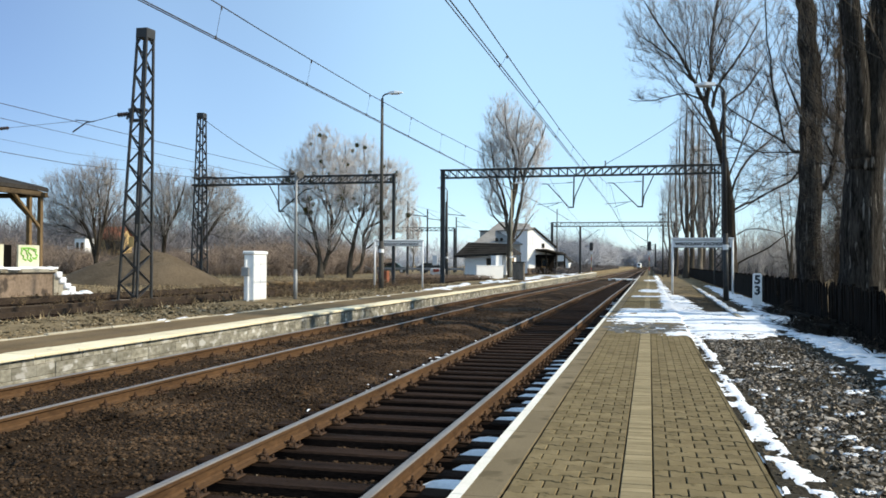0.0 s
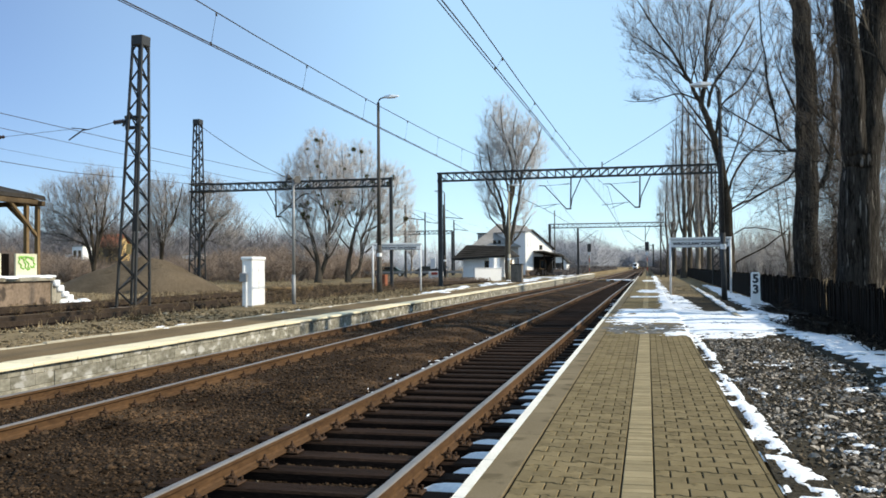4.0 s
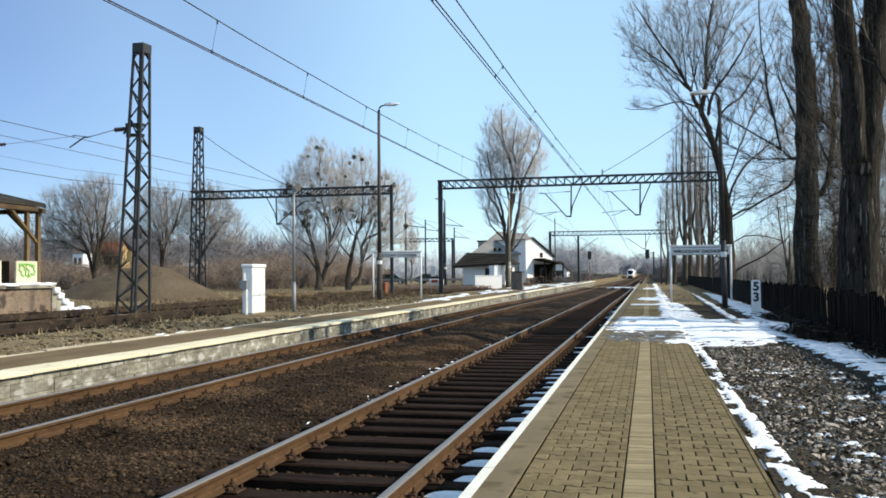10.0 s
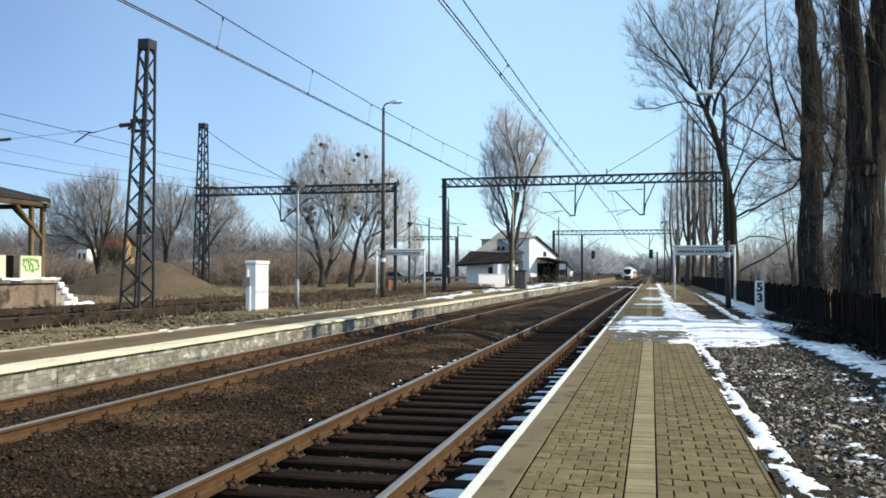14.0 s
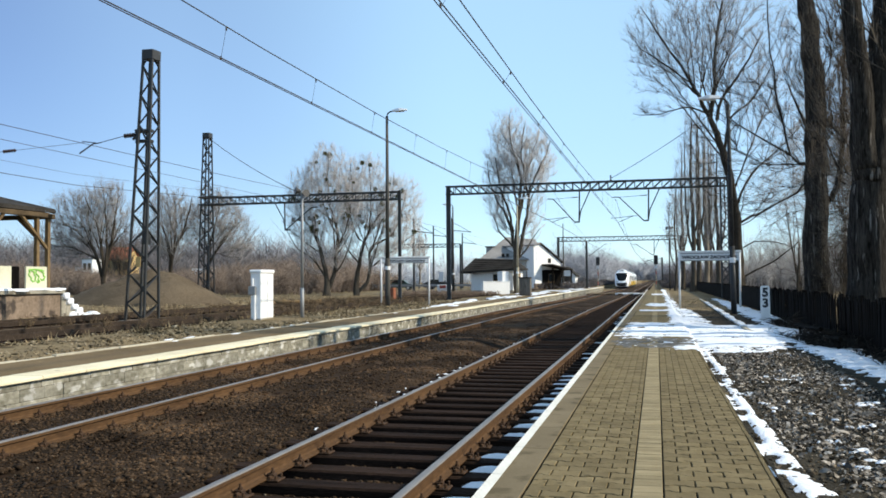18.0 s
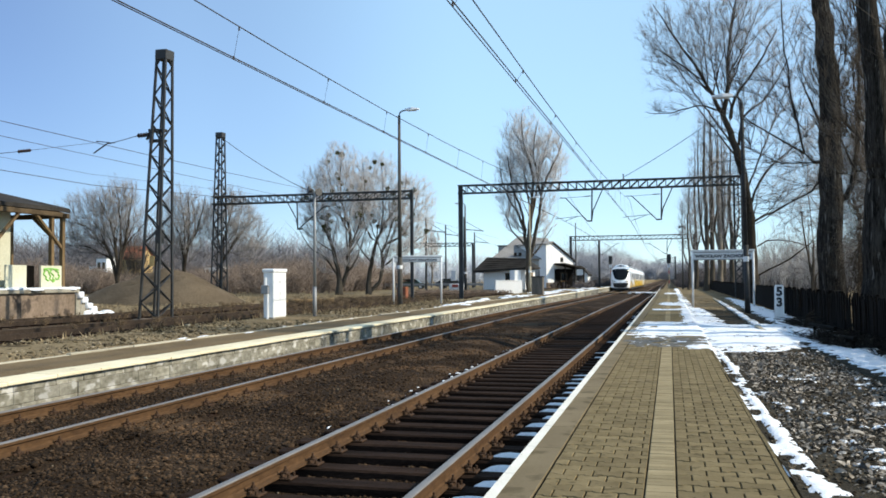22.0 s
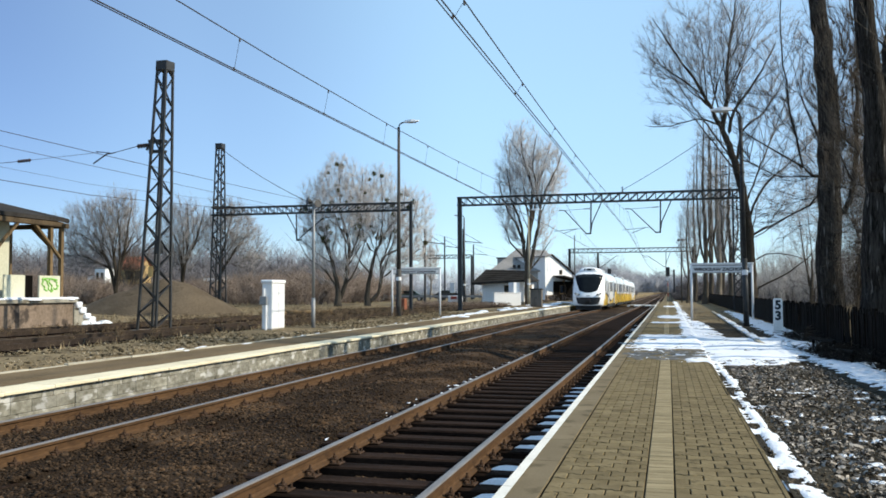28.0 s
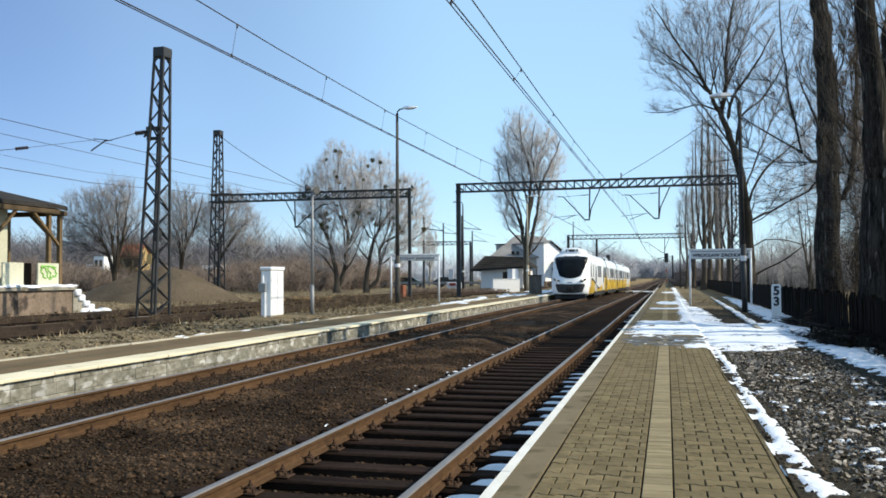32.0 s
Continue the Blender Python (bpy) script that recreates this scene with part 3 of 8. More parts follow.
def make_tracks():
    rail, head = rail_mesh("rail", BACK, 1650.0)
    fast = fastener_mesh()
    rng = random.Random(4)
    for k, (tx, label) in enumerate(((TRACK_X[0], "rusty railway track on dark sleepers beside the paved platform"),
                                     (TRACK_X[1], "rusty railway track half buried in brown ballast"))):
        tr = thing("railway_track", label, "railway track", (tx, 0, 0), kind="structure")
        for s in (-1, 1):
            r = part("rail", rail, None, tr, "rust-brown rail with a bright worn head", at=(s * 0.7525, 0, RAIL - 0.149))
            part("running_surface", head, None, r, "polished grey running surface")
        sl = Mesh().box(-1.30, 1.30, -0.125, 0.125, -0.15, 0.0, 0.018).data("sleeper", M["sleeper"])
        low = 0.388 if k == 0 else 0.392
        n_part = 150 if k == 0 else 60
        far = Mesh()
        farf = []
        for i in range(-24, 420):
            y = SLEEPER0 + PITCH * i + (0.25 if k else 0)
            jy, jr = rng.uniform(-0.015, 0.015), rng.uniform(-0.8, 0.8)
            if i < n_part:
                part("sleeper", sl, None, tr, at=pose(rng.uniform(-0.03, 0.03), y + jy, -low - drop(y) + rng.uniform(-0.006, 0.004), 0, 0, jr))
                if y < 42:
                    for s in (-1, 1):
                        part("fastener", fast, None, tr, at=pose(s * 0.7525, y + jy, RAIL - 0.149 - 0.012))
            else:
                far.box(-1.3, 1.3, y - 0.12, y + 0.12, -low - 0.15 - drop(y), -low - drop(y))
        for i in range(-209, -24):
            y = SLEEPER0 + PITCH * i
            far.box(-1.3, 1.3, y - 0.12, y + 0.12, -low - 0.15, -low)
        tagged(part("far_sleepers", far, M["sleeper"], tr), kind="stuff")
    # sidings behind the left platform, on a dark bed
    ys, xs = np.arange(5.0, 120, 1.2), np.arange(-24.0, -15.2, 0.45)
    vs = np.array([(x, y, -0.135 + 0.05 * nz(x * 0.9, y * 0.5, 14) + 0.03 * nz(x * 3, y * 3, 15)) for y in ys for x in xs])
    n = len(xs)
    fs = np.array([(j * n + i, j * n + i + 1, j * n + n + i + 1, j * n + n + i) for j in range(len(ys) - 1) for i in range(n - 1)])
    setting("siding_bed", raw("siding_bed", vs, fs, M["ballast_dark"], True), "dark oily ballast under the overgrown sidings")
    for tx in (-16.6, -21.6):
        tr = thing("siding_track", "overgrown rusty siding track in dark weeds", "railway track", (tx, 0, -0.10), group="siding tracks", kind="structure")
        for s in (-1, 1):
            part("rail", Mesh().bar((s * 0.7525, -8, 0.08), (s * 0.7525, 160, 0.08), 0.07, 0.14), M["siding_rust"], tr)
        sl = Mesh()
        for i in range(8, 140):
            sl.box(-1.3, 1.3, 0.7 * i - 0.12, 0.7 * i + 0.12, -0.1, 0.012, 0.0)
        tagged(part("sleepers", sl, M["sleeper"], tr), kind="stuff")


make_tracks()


# ---- left platform: block wall, pale coping, worn asphalt, kerb ----
PLAT_L0, PLAT_L1 = -6.0, 150.0


def make_left_platform():
    pl = thing("platform_left", "low railway platform with a block wall and pale coping", "platform", kind="structure")
    core = Mesh().box(KERB_L, EDGE_L - 0.16, BACK, PLAT_L1, -0.75, -0.06)
    part("core", core, M["concrete"], pl)
    top = Mesh()
    part("rear_coping", Mesh().box(EDGE_L - 0.55, EDGE_L, BACK, PLAT_L0, -0.055, 0.0, 0.010), M["cope_left"], pl)
    part("rear_wall", Mesh().box(EDGE_L - 0.18, EDGE_L - 0.075, BACK, 6.28, -0.60, -0.06), M["wall"], pl)
    ys = [BACK, -60.0] + list(np.arange(PLAT_L0, 60, 0.7)) + list(np.arange(60, PLAT_L1 + 1, 10))
    xs = list(np.linspace(KERB_L, EDGE_L - 0.55, 5))
    vs = [(x, y, -0.012 + 0.008 * nz(x * 1.3, y * 0.8, 6)) for y in ys for x in xs]
    n = len(xs)
    fs = [(j * n + i, j * n + i + 1, j * n + n + i + 1, j * n + n + i) for j in range(len(ys) - 1) for i in range(n - 1)]
    part("surface", raw("surface", np.array(vs), np.array(fs), M["asphalt"], True), None, pl, "brown worn asphalt surface")
    rng = random.Random(9)
    cope = Mesh().box(-0.55, 0, 0.003, 0.997, -0.055, 0.0, 0.010).data("coping_slab", M["cope_left"])
    for i in range(int(PLAT_L1 - PLAT_L0)):
        part("coping_slab", cope, None, pl, at=pose(EDGE_L + rng.uniform(-0.008, 0.008), PLAT_L0 + i, rng.uniform(-0.006, 0.002), 0, rng.uniform(-0.3, 0.3), rng.uniform(-0.15, 0.15)))
    part("mortar", Mesh().box(EDGE_L - 0.19, EDGE_L - 0.092, 6.3, PLAT_L1, -0.60, -0.06), M["plinth"], pl, "dark weathered mortar")
    wall_end = {}
    courses = ((-0.165, 0.103, ((0.26, 0.36), 0.006)), (-0.340, 0.173, ((0.42, 0.52), 0.006)), (-0.530, 0.188, ((0.46, 0.60), 0.006)))
    for c, (z, hh, (ws, jit)) in enumerate(courses):
        blocks = [Mesh().box(-0.2, 0, 0.002, w - 0.002, 0.001, hh, 0.007).data("wall_block", M["wall"]) for w in ws]
        y, k = 6.3 + 0.13 * c, 0
        while k < (150, 88, 80)[c]:
            w = rng.choice((0, 1))
            part("wall_block", blocks[w], None, pl, at=pose(EDGE_L - 0.075 + rng.uniform(-jit, jit), y, z, 0, 0, rng.uniform(-0.8, 0.8)))
            y += ws[w]
            k += 1
        wall_end[c] = y
    far = Mesh()
    for c, (z, hh, (ws, jit)) in enumerate(courses):
        y = wall_end[c]
        while y < PLAT_L1:
            w = rng.choice(ws) * (1 if y < 80 else 2)
            far.box(EDGE_L - 0.2, EDGE_L - 0.075 + rng.uniform(-jit, jit), y + 0.003, y + w - 0.003, z + 0.001, z + hh)
            y += w
    tagged(part("far_wall_blocks", far, M["wall"], pl), kind="stuff")
    kb = Mesh().box(-0.11, 0, 0.005, 0.995, -0.2, 0.03, 0.015).data("kerb_stone", M["kerb"])
    for i in range(130):
        part("kerb_stone", kb, None, pl, at=pose(KERB_L + rng.uniform(-0.01, 0.01), PLAT_L0 + i, rng.uniform(-0.035, 0.0), 0, 0, rng.uniform(-0.5, 0.5)))


make_left_platform()


# ---- right platform: coping with a white line, interlocking pavers, a brick strip ----
PAV = ((-0.830, -0.174), (0.024, 0.718))
ROW = 0.155
PAV0, PAV1 = 4.6, 17.5


def paver_data(x0, x1, cache={}):
    """An interlocking paver 0.2 m long, cut off at x0 and x1 where it meets an edge (its own centre is 0)."""
    key = (round(x0, 3), round(x1, 3))
    if key in cache:
        return cache[key]
    g, c = 0.0048, 0.004
    brk = (-0.1, -0.062, -0.036, 0.036, 0.062, 0.1)
    xs = sorted({x0, x1, *[b for b in brk if x0 < b < x1]})

    def wave(x):
        a = abs(x)
        return 0.012 if a > 0.062 else (-0.012 if a < 0.036 else 0.012 * (a - 0.049) / 0.013)

    def ring(inset, z):
        up = [(min(max(x, x0 + inset), x1 - inset), ROW / 2 + wave(x) - inset, z) for x in xs]
        return up + [(x, -y, z) for x, y, _ in reversed(up)]
    rings = [ring(g, -0.03), ring(g, -c), ring(g + c, 0.0)]
    n = len(rings[0])
    m = Mesh()
    fs = [(k * n + i, k * n + (i + 1) % n, (k + 1) * n + (i + 1) % n, (k + 1) * n + i) for k in (0, 1) for i in range(n)]
    half = n // 2
    fs += [tuple(2 * n + i for i in (k, k + 1, n - 2 - k, n - 1 - k)) for k in range(half - 1)]
    m.poly(rings[0] + rings[1] + rings[2], fs)
    cache[key] = (m, m.data("paver", M["paver"]))
    return cache[key]


def make_right_platform():
    pr = thing("platform_right", "paved railway platform with a white edge line", "platform", kind="structure")
    part("core", Mesh().box(EDGE_R + 0.04, 0.74, BACK, 109, -0.75, -0.31).box(-0.86, 0.74, BACK, 109, -0.31, -0.019), M["bed"], pr, "dark sandy bed of the paving")
    rng = random.Random(12)
    cope = Mesh().box(0, 0.284, 0.0008, 0.9992, -0.30, 0.0, 0.004).data("coping_slab", M["coping"])
    for i in range(115):
        part("coping_slab", cope, None, pr, at=pose(EDGE_R, -6 + i, rng.uniform(-0.003, 0.002), 0, 0, rng.uniform(-0.05, 0.05)))
    ln = Mesh()
    for i in range(115):
        ln.box(EDGE_R + 0.004, EDGE_R + 0.078, -6 + i + 0.004, -6 + i + 0.996, 0.0025, 0.005)
    ln.box(EDGE_R + 0.004, EDGE_R + 0.078, BACK, -6, 0.0025, 0.005)
    part("edge_line", ln, M["line"], pr, "white painted edge line")
    rest_v, rest_f = [], []
    near = 0
    rows = int((33.0 - PAV0) / ROW)
    for r in range(rows):
        y = PAV0 + ROW * r
        for a, b in PAV:
            x = a + (0.1 if r % 2 else 0.0)
            first = True
            while x - 0.1 < b - 0.012:
                lo, hi = max(a, x - 0.1), min(b, x + 0.1)
                if hi - lo > 0.025:
                    m, me = paver_data(lo - x, hi - x)
                    z, tx, ty = rng.uniform(-0.0035, 0.0025), rng.uniform(-0.5, 0.5), rng.uniform(-0.5, 0.5)
                    if near < 330:
                        part("paver", me, None, pr, at=pose(x, y, z, tx, ty, rng.uniform(-0.6, 0.6)))
                        near += 1
                    else:
                        mm = pose(x, y, z, tx, ty, rng.uniform(-0.6, 0.6))
                        o = len(rest_v)
                        rest_v += [tuple(mm @ Vector(p)) for p in m.v]
                        rest_f += [tuple(i + o for i in q) for q in m.f]
                x += 0.2
    me = bpy.data.meshes.new("far_pavers")
    me.from_pydata(rest_v, [], rest_f)
    me.materials.append(M["paver"])
    tagged(part("far_pavers", me, None, pr), kind="stuff")
    bk = Mesh().box(-0.0925, 0.0925, -0.0440, 0.0440, -0.03, 0.002, 0.004).data("strip_brick", M["brick"])
    for i in range(290):
        part("strip_brick", bk, None, pr, at=pose(-0.075, PAV0 + 0.0945 * i, rng.uniform(-0.003, 0.002), rng.uniform(-0.6, 0.6), rng.uniform(-0.4, 0.4), rng.uniform(-0.8, 0.8)))
    sl = Mesh().box(-0.82, -0.175, 33, 109, -0.05, -0.004).box(0.025, 0.72, 33, 109, -0.05, -0.004)
    part("far_paving", sl, M["paver"], pr)
    part("rear_coping", Mesh().box(EDGE_R, EDGE_R + 0.284, BACK, -6, -0.30, 0.0, 0.004), M["coping"], pr)
    part("rear_paving", Mesh().box(-0.828, -0.172, BACK, PAV0 - 0.09, -0.05, -0.003).box(0.022, 0.718, BACK, PAV0 - 0.09, -0.05, -0.003), M["paver"], pr)
    part("rear_strip", Mesh().box(-0.168, 0.018, BACK, PAV0 - 0.06, -0.05, -0.001), M["brick"], pr)
    part("far_strip", Mesh().box(-0.17, 0.02, 32.1, 109, -0.05, -0.002), M["brick"], pr)
    kb = Mesh().box(0.7185, 0.752, 0.004, 0.996, -0.2, -0.002, 0.006).data("kerb_stone", M["paver"])
    for i in range(100):
        part("kerb_stone", kb, None, pr, at=pose(rng.uniform(-0.002, 0.006), 2 + i, rng.uniform(-0.022, 0.0)))


make_right_platform()
for x0, x1, y0 in ((-1.2, 0.76, 109.1), (-10.80, -8.60, 150.1)):
    m = Mesh()
    for ya, yb in ((y0, 200), (200, 320), (320, 700), (700, 1640)):
        q = [(x, y, z - drop(y)) for y in (ya, yb) for x in (x0, x1) for z in (-2.2, -0.30)]
        m.poly(q, [(0, 1, 3, 2), (4, 6, 7, 5), (0, 4, 5, 1), (2, 3, 7, 6), (0, 2, 6, 4), (1, 5, 7, 3)])
    setting("shoulder", m.data("shoulder", M["soil"]), "bare soil beside the line")


# ---- stone chips on the soil beside the paving ----
def right_z(x, y):
    return -0.06 + 0.05 * nz(x * 0.8, y * 0.6, 5)


def make_chips():
    rng = np.random.default_rng(21)
    pts, soil = [], []
    k = 23000
    for x, y in zip(rng.uniform(0.80, 5.2, k), rng.uniform(4.5, 19, k)):
        if rng.random() < 0.45 + 0.9 * nz(x * 1.1, y * 1.1, 8) + 0.4 and x < (3.8 if y < 10.5 else 2.65):
            pts.append((x, y, right_z(x, y) + 0.012))
    for x, y in zip(rng.uniform(0.8, 4.0, 5000), rng.uniform(19, 60, 5000)):
        pts.append((x, y, right_z(x, y) + 0.01))
    xs, ys = np.arange(0.78, 4.3, 0.12), np.arange(-12.0, 40, 0.16)
    vs = np.array([(x, y, right_z(x, y) + 0.008 + 0.012 * nz(x * 7, y * 7, 1)) for y in ys for x in xs])
    n = len(xs)
    fs = np.array([(j * n + i, j * n + i + 1, j * n + n + i + 1, j * n + n + i) for j in range(len(ys) - 1) for i in range(n - 1)])
    bed = setting("stony_verge", raw("stony_verge", vs, fs, M["litter"], True), "dark stony soil verge littered with pale stone chips")
    setting("stone_chips", stones("stone_chips", pts, 0.0135, M["chips"], 0.6, 6), "small grey-brown stone chips on the verge", "stuff", "stone chips")
    k = 25000
    fl = [(x, y, right_z(x, y) + 0.022) for x, y in zip(rng.uniform(1.02, 3.9, k), 4.5 + 12.6 * rng.uniform(0, 1, k) ** 1.1) if rng.random() < (0.7 if y > 7 else 0.45) + 1.1 * nz(x * 1.6, y * 1.2, 11) and x < (3.9 if y < 10.5 else 2.6)]
    setting("dead_leaves", leaves("dead_leaves", fl, 0.0190, M["leaf"], 9), "curled grey-brown dead leaves on the verge", "stuff", "leaves")


make_chips()


# ---- old snow ----
def snow_depth(x, y):
    rough = 0.42 * nz(x * 1.3, y * 0.9, 20) + 0.50 * nz(x * 3.6, y * 2.6, 21) + 0.50 * nz(x * 9, y * 6.5, 22) + 0.25 * nz(x * 22, y * 16, 23)
    m = -1.0
    if y < 18.5 and x > 0.785:                      # ragged remains along the paving's edge
        w = 0.105 + 0.050 * max(0.0, 8.0 - y)
        c = 0.90 + 0.05 * nz(0.3, y * 0.9, 24) + 0.03 * max(0.0, 8.0 - y)
        m = max(m, 0.36 - ((x - c) / w) ** 2 + 0.60 * nz(x * 13, y * 8, 33) + 0.35 * nz(0.7, y * 3.1, 34))
        if x > 1.5:                                 # scraps on the stones
            m = max(m, -0.58 + 0.5 * nz(x * 0.9, y * 0.8, 26) + 0.045 * (x - 1.5))
            if 1.7 < x < 3.0 and y < 8.5:
                m = max(m, -0.55 + 0.55 * nz(x * 1.1, y * 0.9, 27))
    if 16.6 < y < 42:                               # the field across the platform
        if y < 21.0:
            left, right, top = (0.55 if y > 18.3 else 0.2), (2.9 if y > 18.7 else 2.45), 0.30
            if 0.9 < x < 2.9 and 18.6 < y < 20.9:
                top = 0.58
        elif y < 27.5:
            left, right, top = -1.02, 3.3, 0.40
        else:
            left, right, top = 0.32 + 0.006 * (y - 27), 1.75 - 0.02 * (y - 27), 0.36
            if 37.5 < y < 38.8:
                left = -0.8
        e = min(x - left, right - x, (y - 17.0) * 0.8, (42 - y) * 0.3)
        m = max(m, min(top, -0.30 + (1.6 if y < 27.5 else 3.2) * e))
        if -0.8 < x < 0.6 and 17.6 < y < 21:
            m = max(m, -0.22)
    if 9 < y < 62:                                  # a band along the fence
        c, w = (3.15 if y < 16 else 3.3) + 0.02 * (y - 16), (0.85 if y < 24 else 0.80)
        if y < 18:
            c, w = 3.22, 0.62
        bare = 0.75 * max(0.0, 1 - abs(y - 20.2) / 2.6) * min(1.0, max(0.0, (x - 3.0) / 0.3))     # earth under the brushwood
        m = max(m, (0.42 if y < 24 else 0.40) - ((x - c) / w) ** 2 - bare if y > 12 else -0.05 - ((x - 2.7) / 0.5) ** 2)
    if 42 < y < 118:
        m = max(m, 0.22 - ((x - 0.75) / 0.45) ** 2)
        if 44 < y < 49 or 74 < y < 80:
            m = max(m, 0.3 - ((x - 0.1) / 0.9) ** 2)
    return m + rough - 0.05


def make_snow():
    vs, fs, idx = [], [], {}

    def grid(xs, ys, base):
        n = len(xs)
        h = np.array([[snow_depth(x, y) for x in xs] for y in ys])
        keep = np.zeros_like(h, bool)
        keep[:-1, :-1] = (h[:-1, :-1] > 0) | (h[1:, :-1] > 0) | (h[:-1, 1:] > 0) | (h[1:, 1:] > 0)
        ids = {}
        for j in range(len(ys) - 1):
            for i in range(n - 1):
                if keep[j, i]:
                    q = []
                    for a, b in ((j, i), (j, i + 1), (j + 1, i + 1), (j + 1, i)):
                        if (a, b) not in ids:
                            x, y = xs[i if b == i else i + 1], ys[j if a == j else j + 1]
                            d = h[a, b]
                            z0 = 0.003 if x < 0.78 else right_z(x, y) + 0.012
                            thick = (0.02 if x < 2.4 else 0.034) * min(1.0, d) ** 0.6 if d > 0 else -0.03
                            ids[(a, b)] = len(vs)
                            vs.append((x, y, z0 + thick + 0.006 * nz(x * 14, y * 14, 30)))
                        q.append(ids[(a, b)])
                    fs.append(q)
    grid(list(np.arange(-1.03, 4.1, 0.045)), list(np.arange(4.6, 24, 0.06)), 0)
    grid(list(np.arange(-1.03, 4.1, 0.08)), list(np.arange(24, 60, 0.16)), 0)
    grid(list(np.arange(-0.85, 4.1, 0.16)), list(np.arange(60, 112, 0.6)), 0)
    setting("snow", raw("snow", np.array(vs), np.array(fs), M["snow"], True), "patches of old melting snow on platform and verge", "stuff", "snow")
    # snow on the sleeper ends under the platform edge, and scraps between the tracks and on the left platform
    rng = random.Random(31)
    m = Mesh()

    def scrap(cx, cy, cz, rx, ry, h=0.03):
        n = 9
        ring = [(1 + rng.uniform(-0.35, 0.35)) for _ in range(n)]
        o = [(cx + rx * ring[i] * math.cos(2 * math.pi * i / n), cy + ry * ring[i] * math.sin(2 * math.pi * i / n), cz) for i in range(n)]
        t = [(cx + 0.6 * (x - cx), cy + 0.6 * (y - cy), cz + h) for x, y, z in o]
        m.poly(o + t, [(i, (i + 1) % n, n + (i + 1) % n, n + i) for i in range(n)] + [tuple(range(n, 2 * n))])
    for i in range(70):
        y = SLEEPER0 + PITCH * (i - 4)
        if rng.random() < (0.9 if y < 11 else 0.9 - 0.09 * (y - 11) if y < 18 else 0.25):
            scrap(-1.47 + rng.uniform(-0.06, 0.08), y + PITCH / 2 + rng.uniform(-0.05, 0.05), -0.44, rng.uniform(0.16, 0.30), rng.uniform(0.10, 0.17), 0.05)
    for i in range(230):
        y = 11.5 + 40 * rng.random() ** 1.5
        scrap(-3.72 + rng.gauss(0, 0.13), y, -0.412, rng.uniform(0.010, 0.028), rng.uniform(0.014, 0.05), 0.010)
    for i in range(130):                            # remains along the inner rail
        y = 6.6 + 26 * rng.random() ** 1.3
        scrap(-3.66 + rng.gauss(0, 0.12), y, -0.42, rng.uniform(0.012, 0.05), rng.uniform(0.02, 0.10), 0.014)
    for i in range(70):                            # crumbs on the stony verge
        x, y = rng.uniform(1.15, 3.6), 6.4 + 11.1 * rng.random() ** 1.2
        if nz(x * 1.7, y * 1.1, 35) + 0.10 * (x - 2.0) > 0.0:
            scrap(x, y, right_z(x, y) + 0.022, rng.uniform(0.012, 0.05), rng.uniform(0.012, 0.05), 0.014)
    for cx, cy, rx, ry in ((2.30, 10.6, 0.22, 0.20), (2.50, 10.1, 0.26, 0.28), (2.50, 12.7, 0.12, 0.22), (2.38, 12.0, 0.14, 0.22), (1.80, 8.9, 0.16, 0.12), (1.45, 8.0, 0.12, 0.10),
                           (1.37, 7.0, 0.13, 0.08), (1.63, 7.7, 0.17, 0.10), (1.60, 7.3, 0.14, 0.06), (1.85, 7.25, 0.16, 0.08), (1.30, 5.85, 0.08, 0.06), (1.10, 10.2, 0.08, 0.12), (1.06, 11.2, 0.12, 0.14)):
        for _ in range(8):                          # larger remains among the leaves
            x, y = cx + rng.gauss(0, 0.5) * rx, cy + rng.gauss(0, 0.5) * ry
            scrap(x, y, right_z(x, y) + 0.012, rx * rng.uniform(0.10, 0.36), ry * rng.uniform(0.08, 0.30), rng.uniform(0.010, 0.020))
    for i in range(22):
        scrap(rng.uniform(-6, -4.0), rng.uniform(11, 40), -0.41, rng.uniform(0.008, 0.02), rng.uniform(0.008, 0.025), 0.015)
    for i in range(26):
        scrap(rng.gauss(-11.3, 0.45), rng.uniform(43, 72), -0.03, rng.uniform(0.12, 0.42), rng.uniform(0.4, 1.3), 0.06)
    for i in range(22):
        scrap(rng.uniform(-11.2, -10.5), rng.uniform(16, 42), -0.012, rng.uniform(0.03, 0.07), rng.uniform(0.08, 0.26), 0.014)
    for i in range(60):                             # lying along the far coping
        scrap(EDGE_L - rng.uniform(0.22, 0.45), rng.uniform(62, PLAT_L1 - 1), -0.004, rng.uniform(0.08, 0.18), rng.uniform(0.3, 1.1), rng.uniform(0.02, 0.05))
    for i in range(30):
        scrap(rng.uniform(-12.8, -9.8), rng.uniform(75, 140), -0.01, rng.uniform(0.2, 0.7), rng.uniform(0.6, 2.0), 0.06)
    xs, ys = np.arange(-0.98, 0.80, 0.04), np.arange(16.8, 21.6, 0.08)      # half-melted slush before the snow field
    h = np.array([[0.04 - max(0.0, abs(y - 19.2) - 1.3) * 1.1 - max(0.0, abs(x + 0.1) - 0.6) * 1.6 + 0.6 * nz(x * 2.2, y * 1.6, 36) + 0.7 * nz(x * 6, y * 4, 37) + 0.5 * nz(x * 15, y * 10, 38) for x in xs] for y in ys])
    n = len(xs)
    sv = np.array([(x, y, 0.004 + 0.007 * min(1.0, max(-1.5, 4 * h[j, i]))) for j, y in enumerate(ys) for i, x in enumerate(xs)])
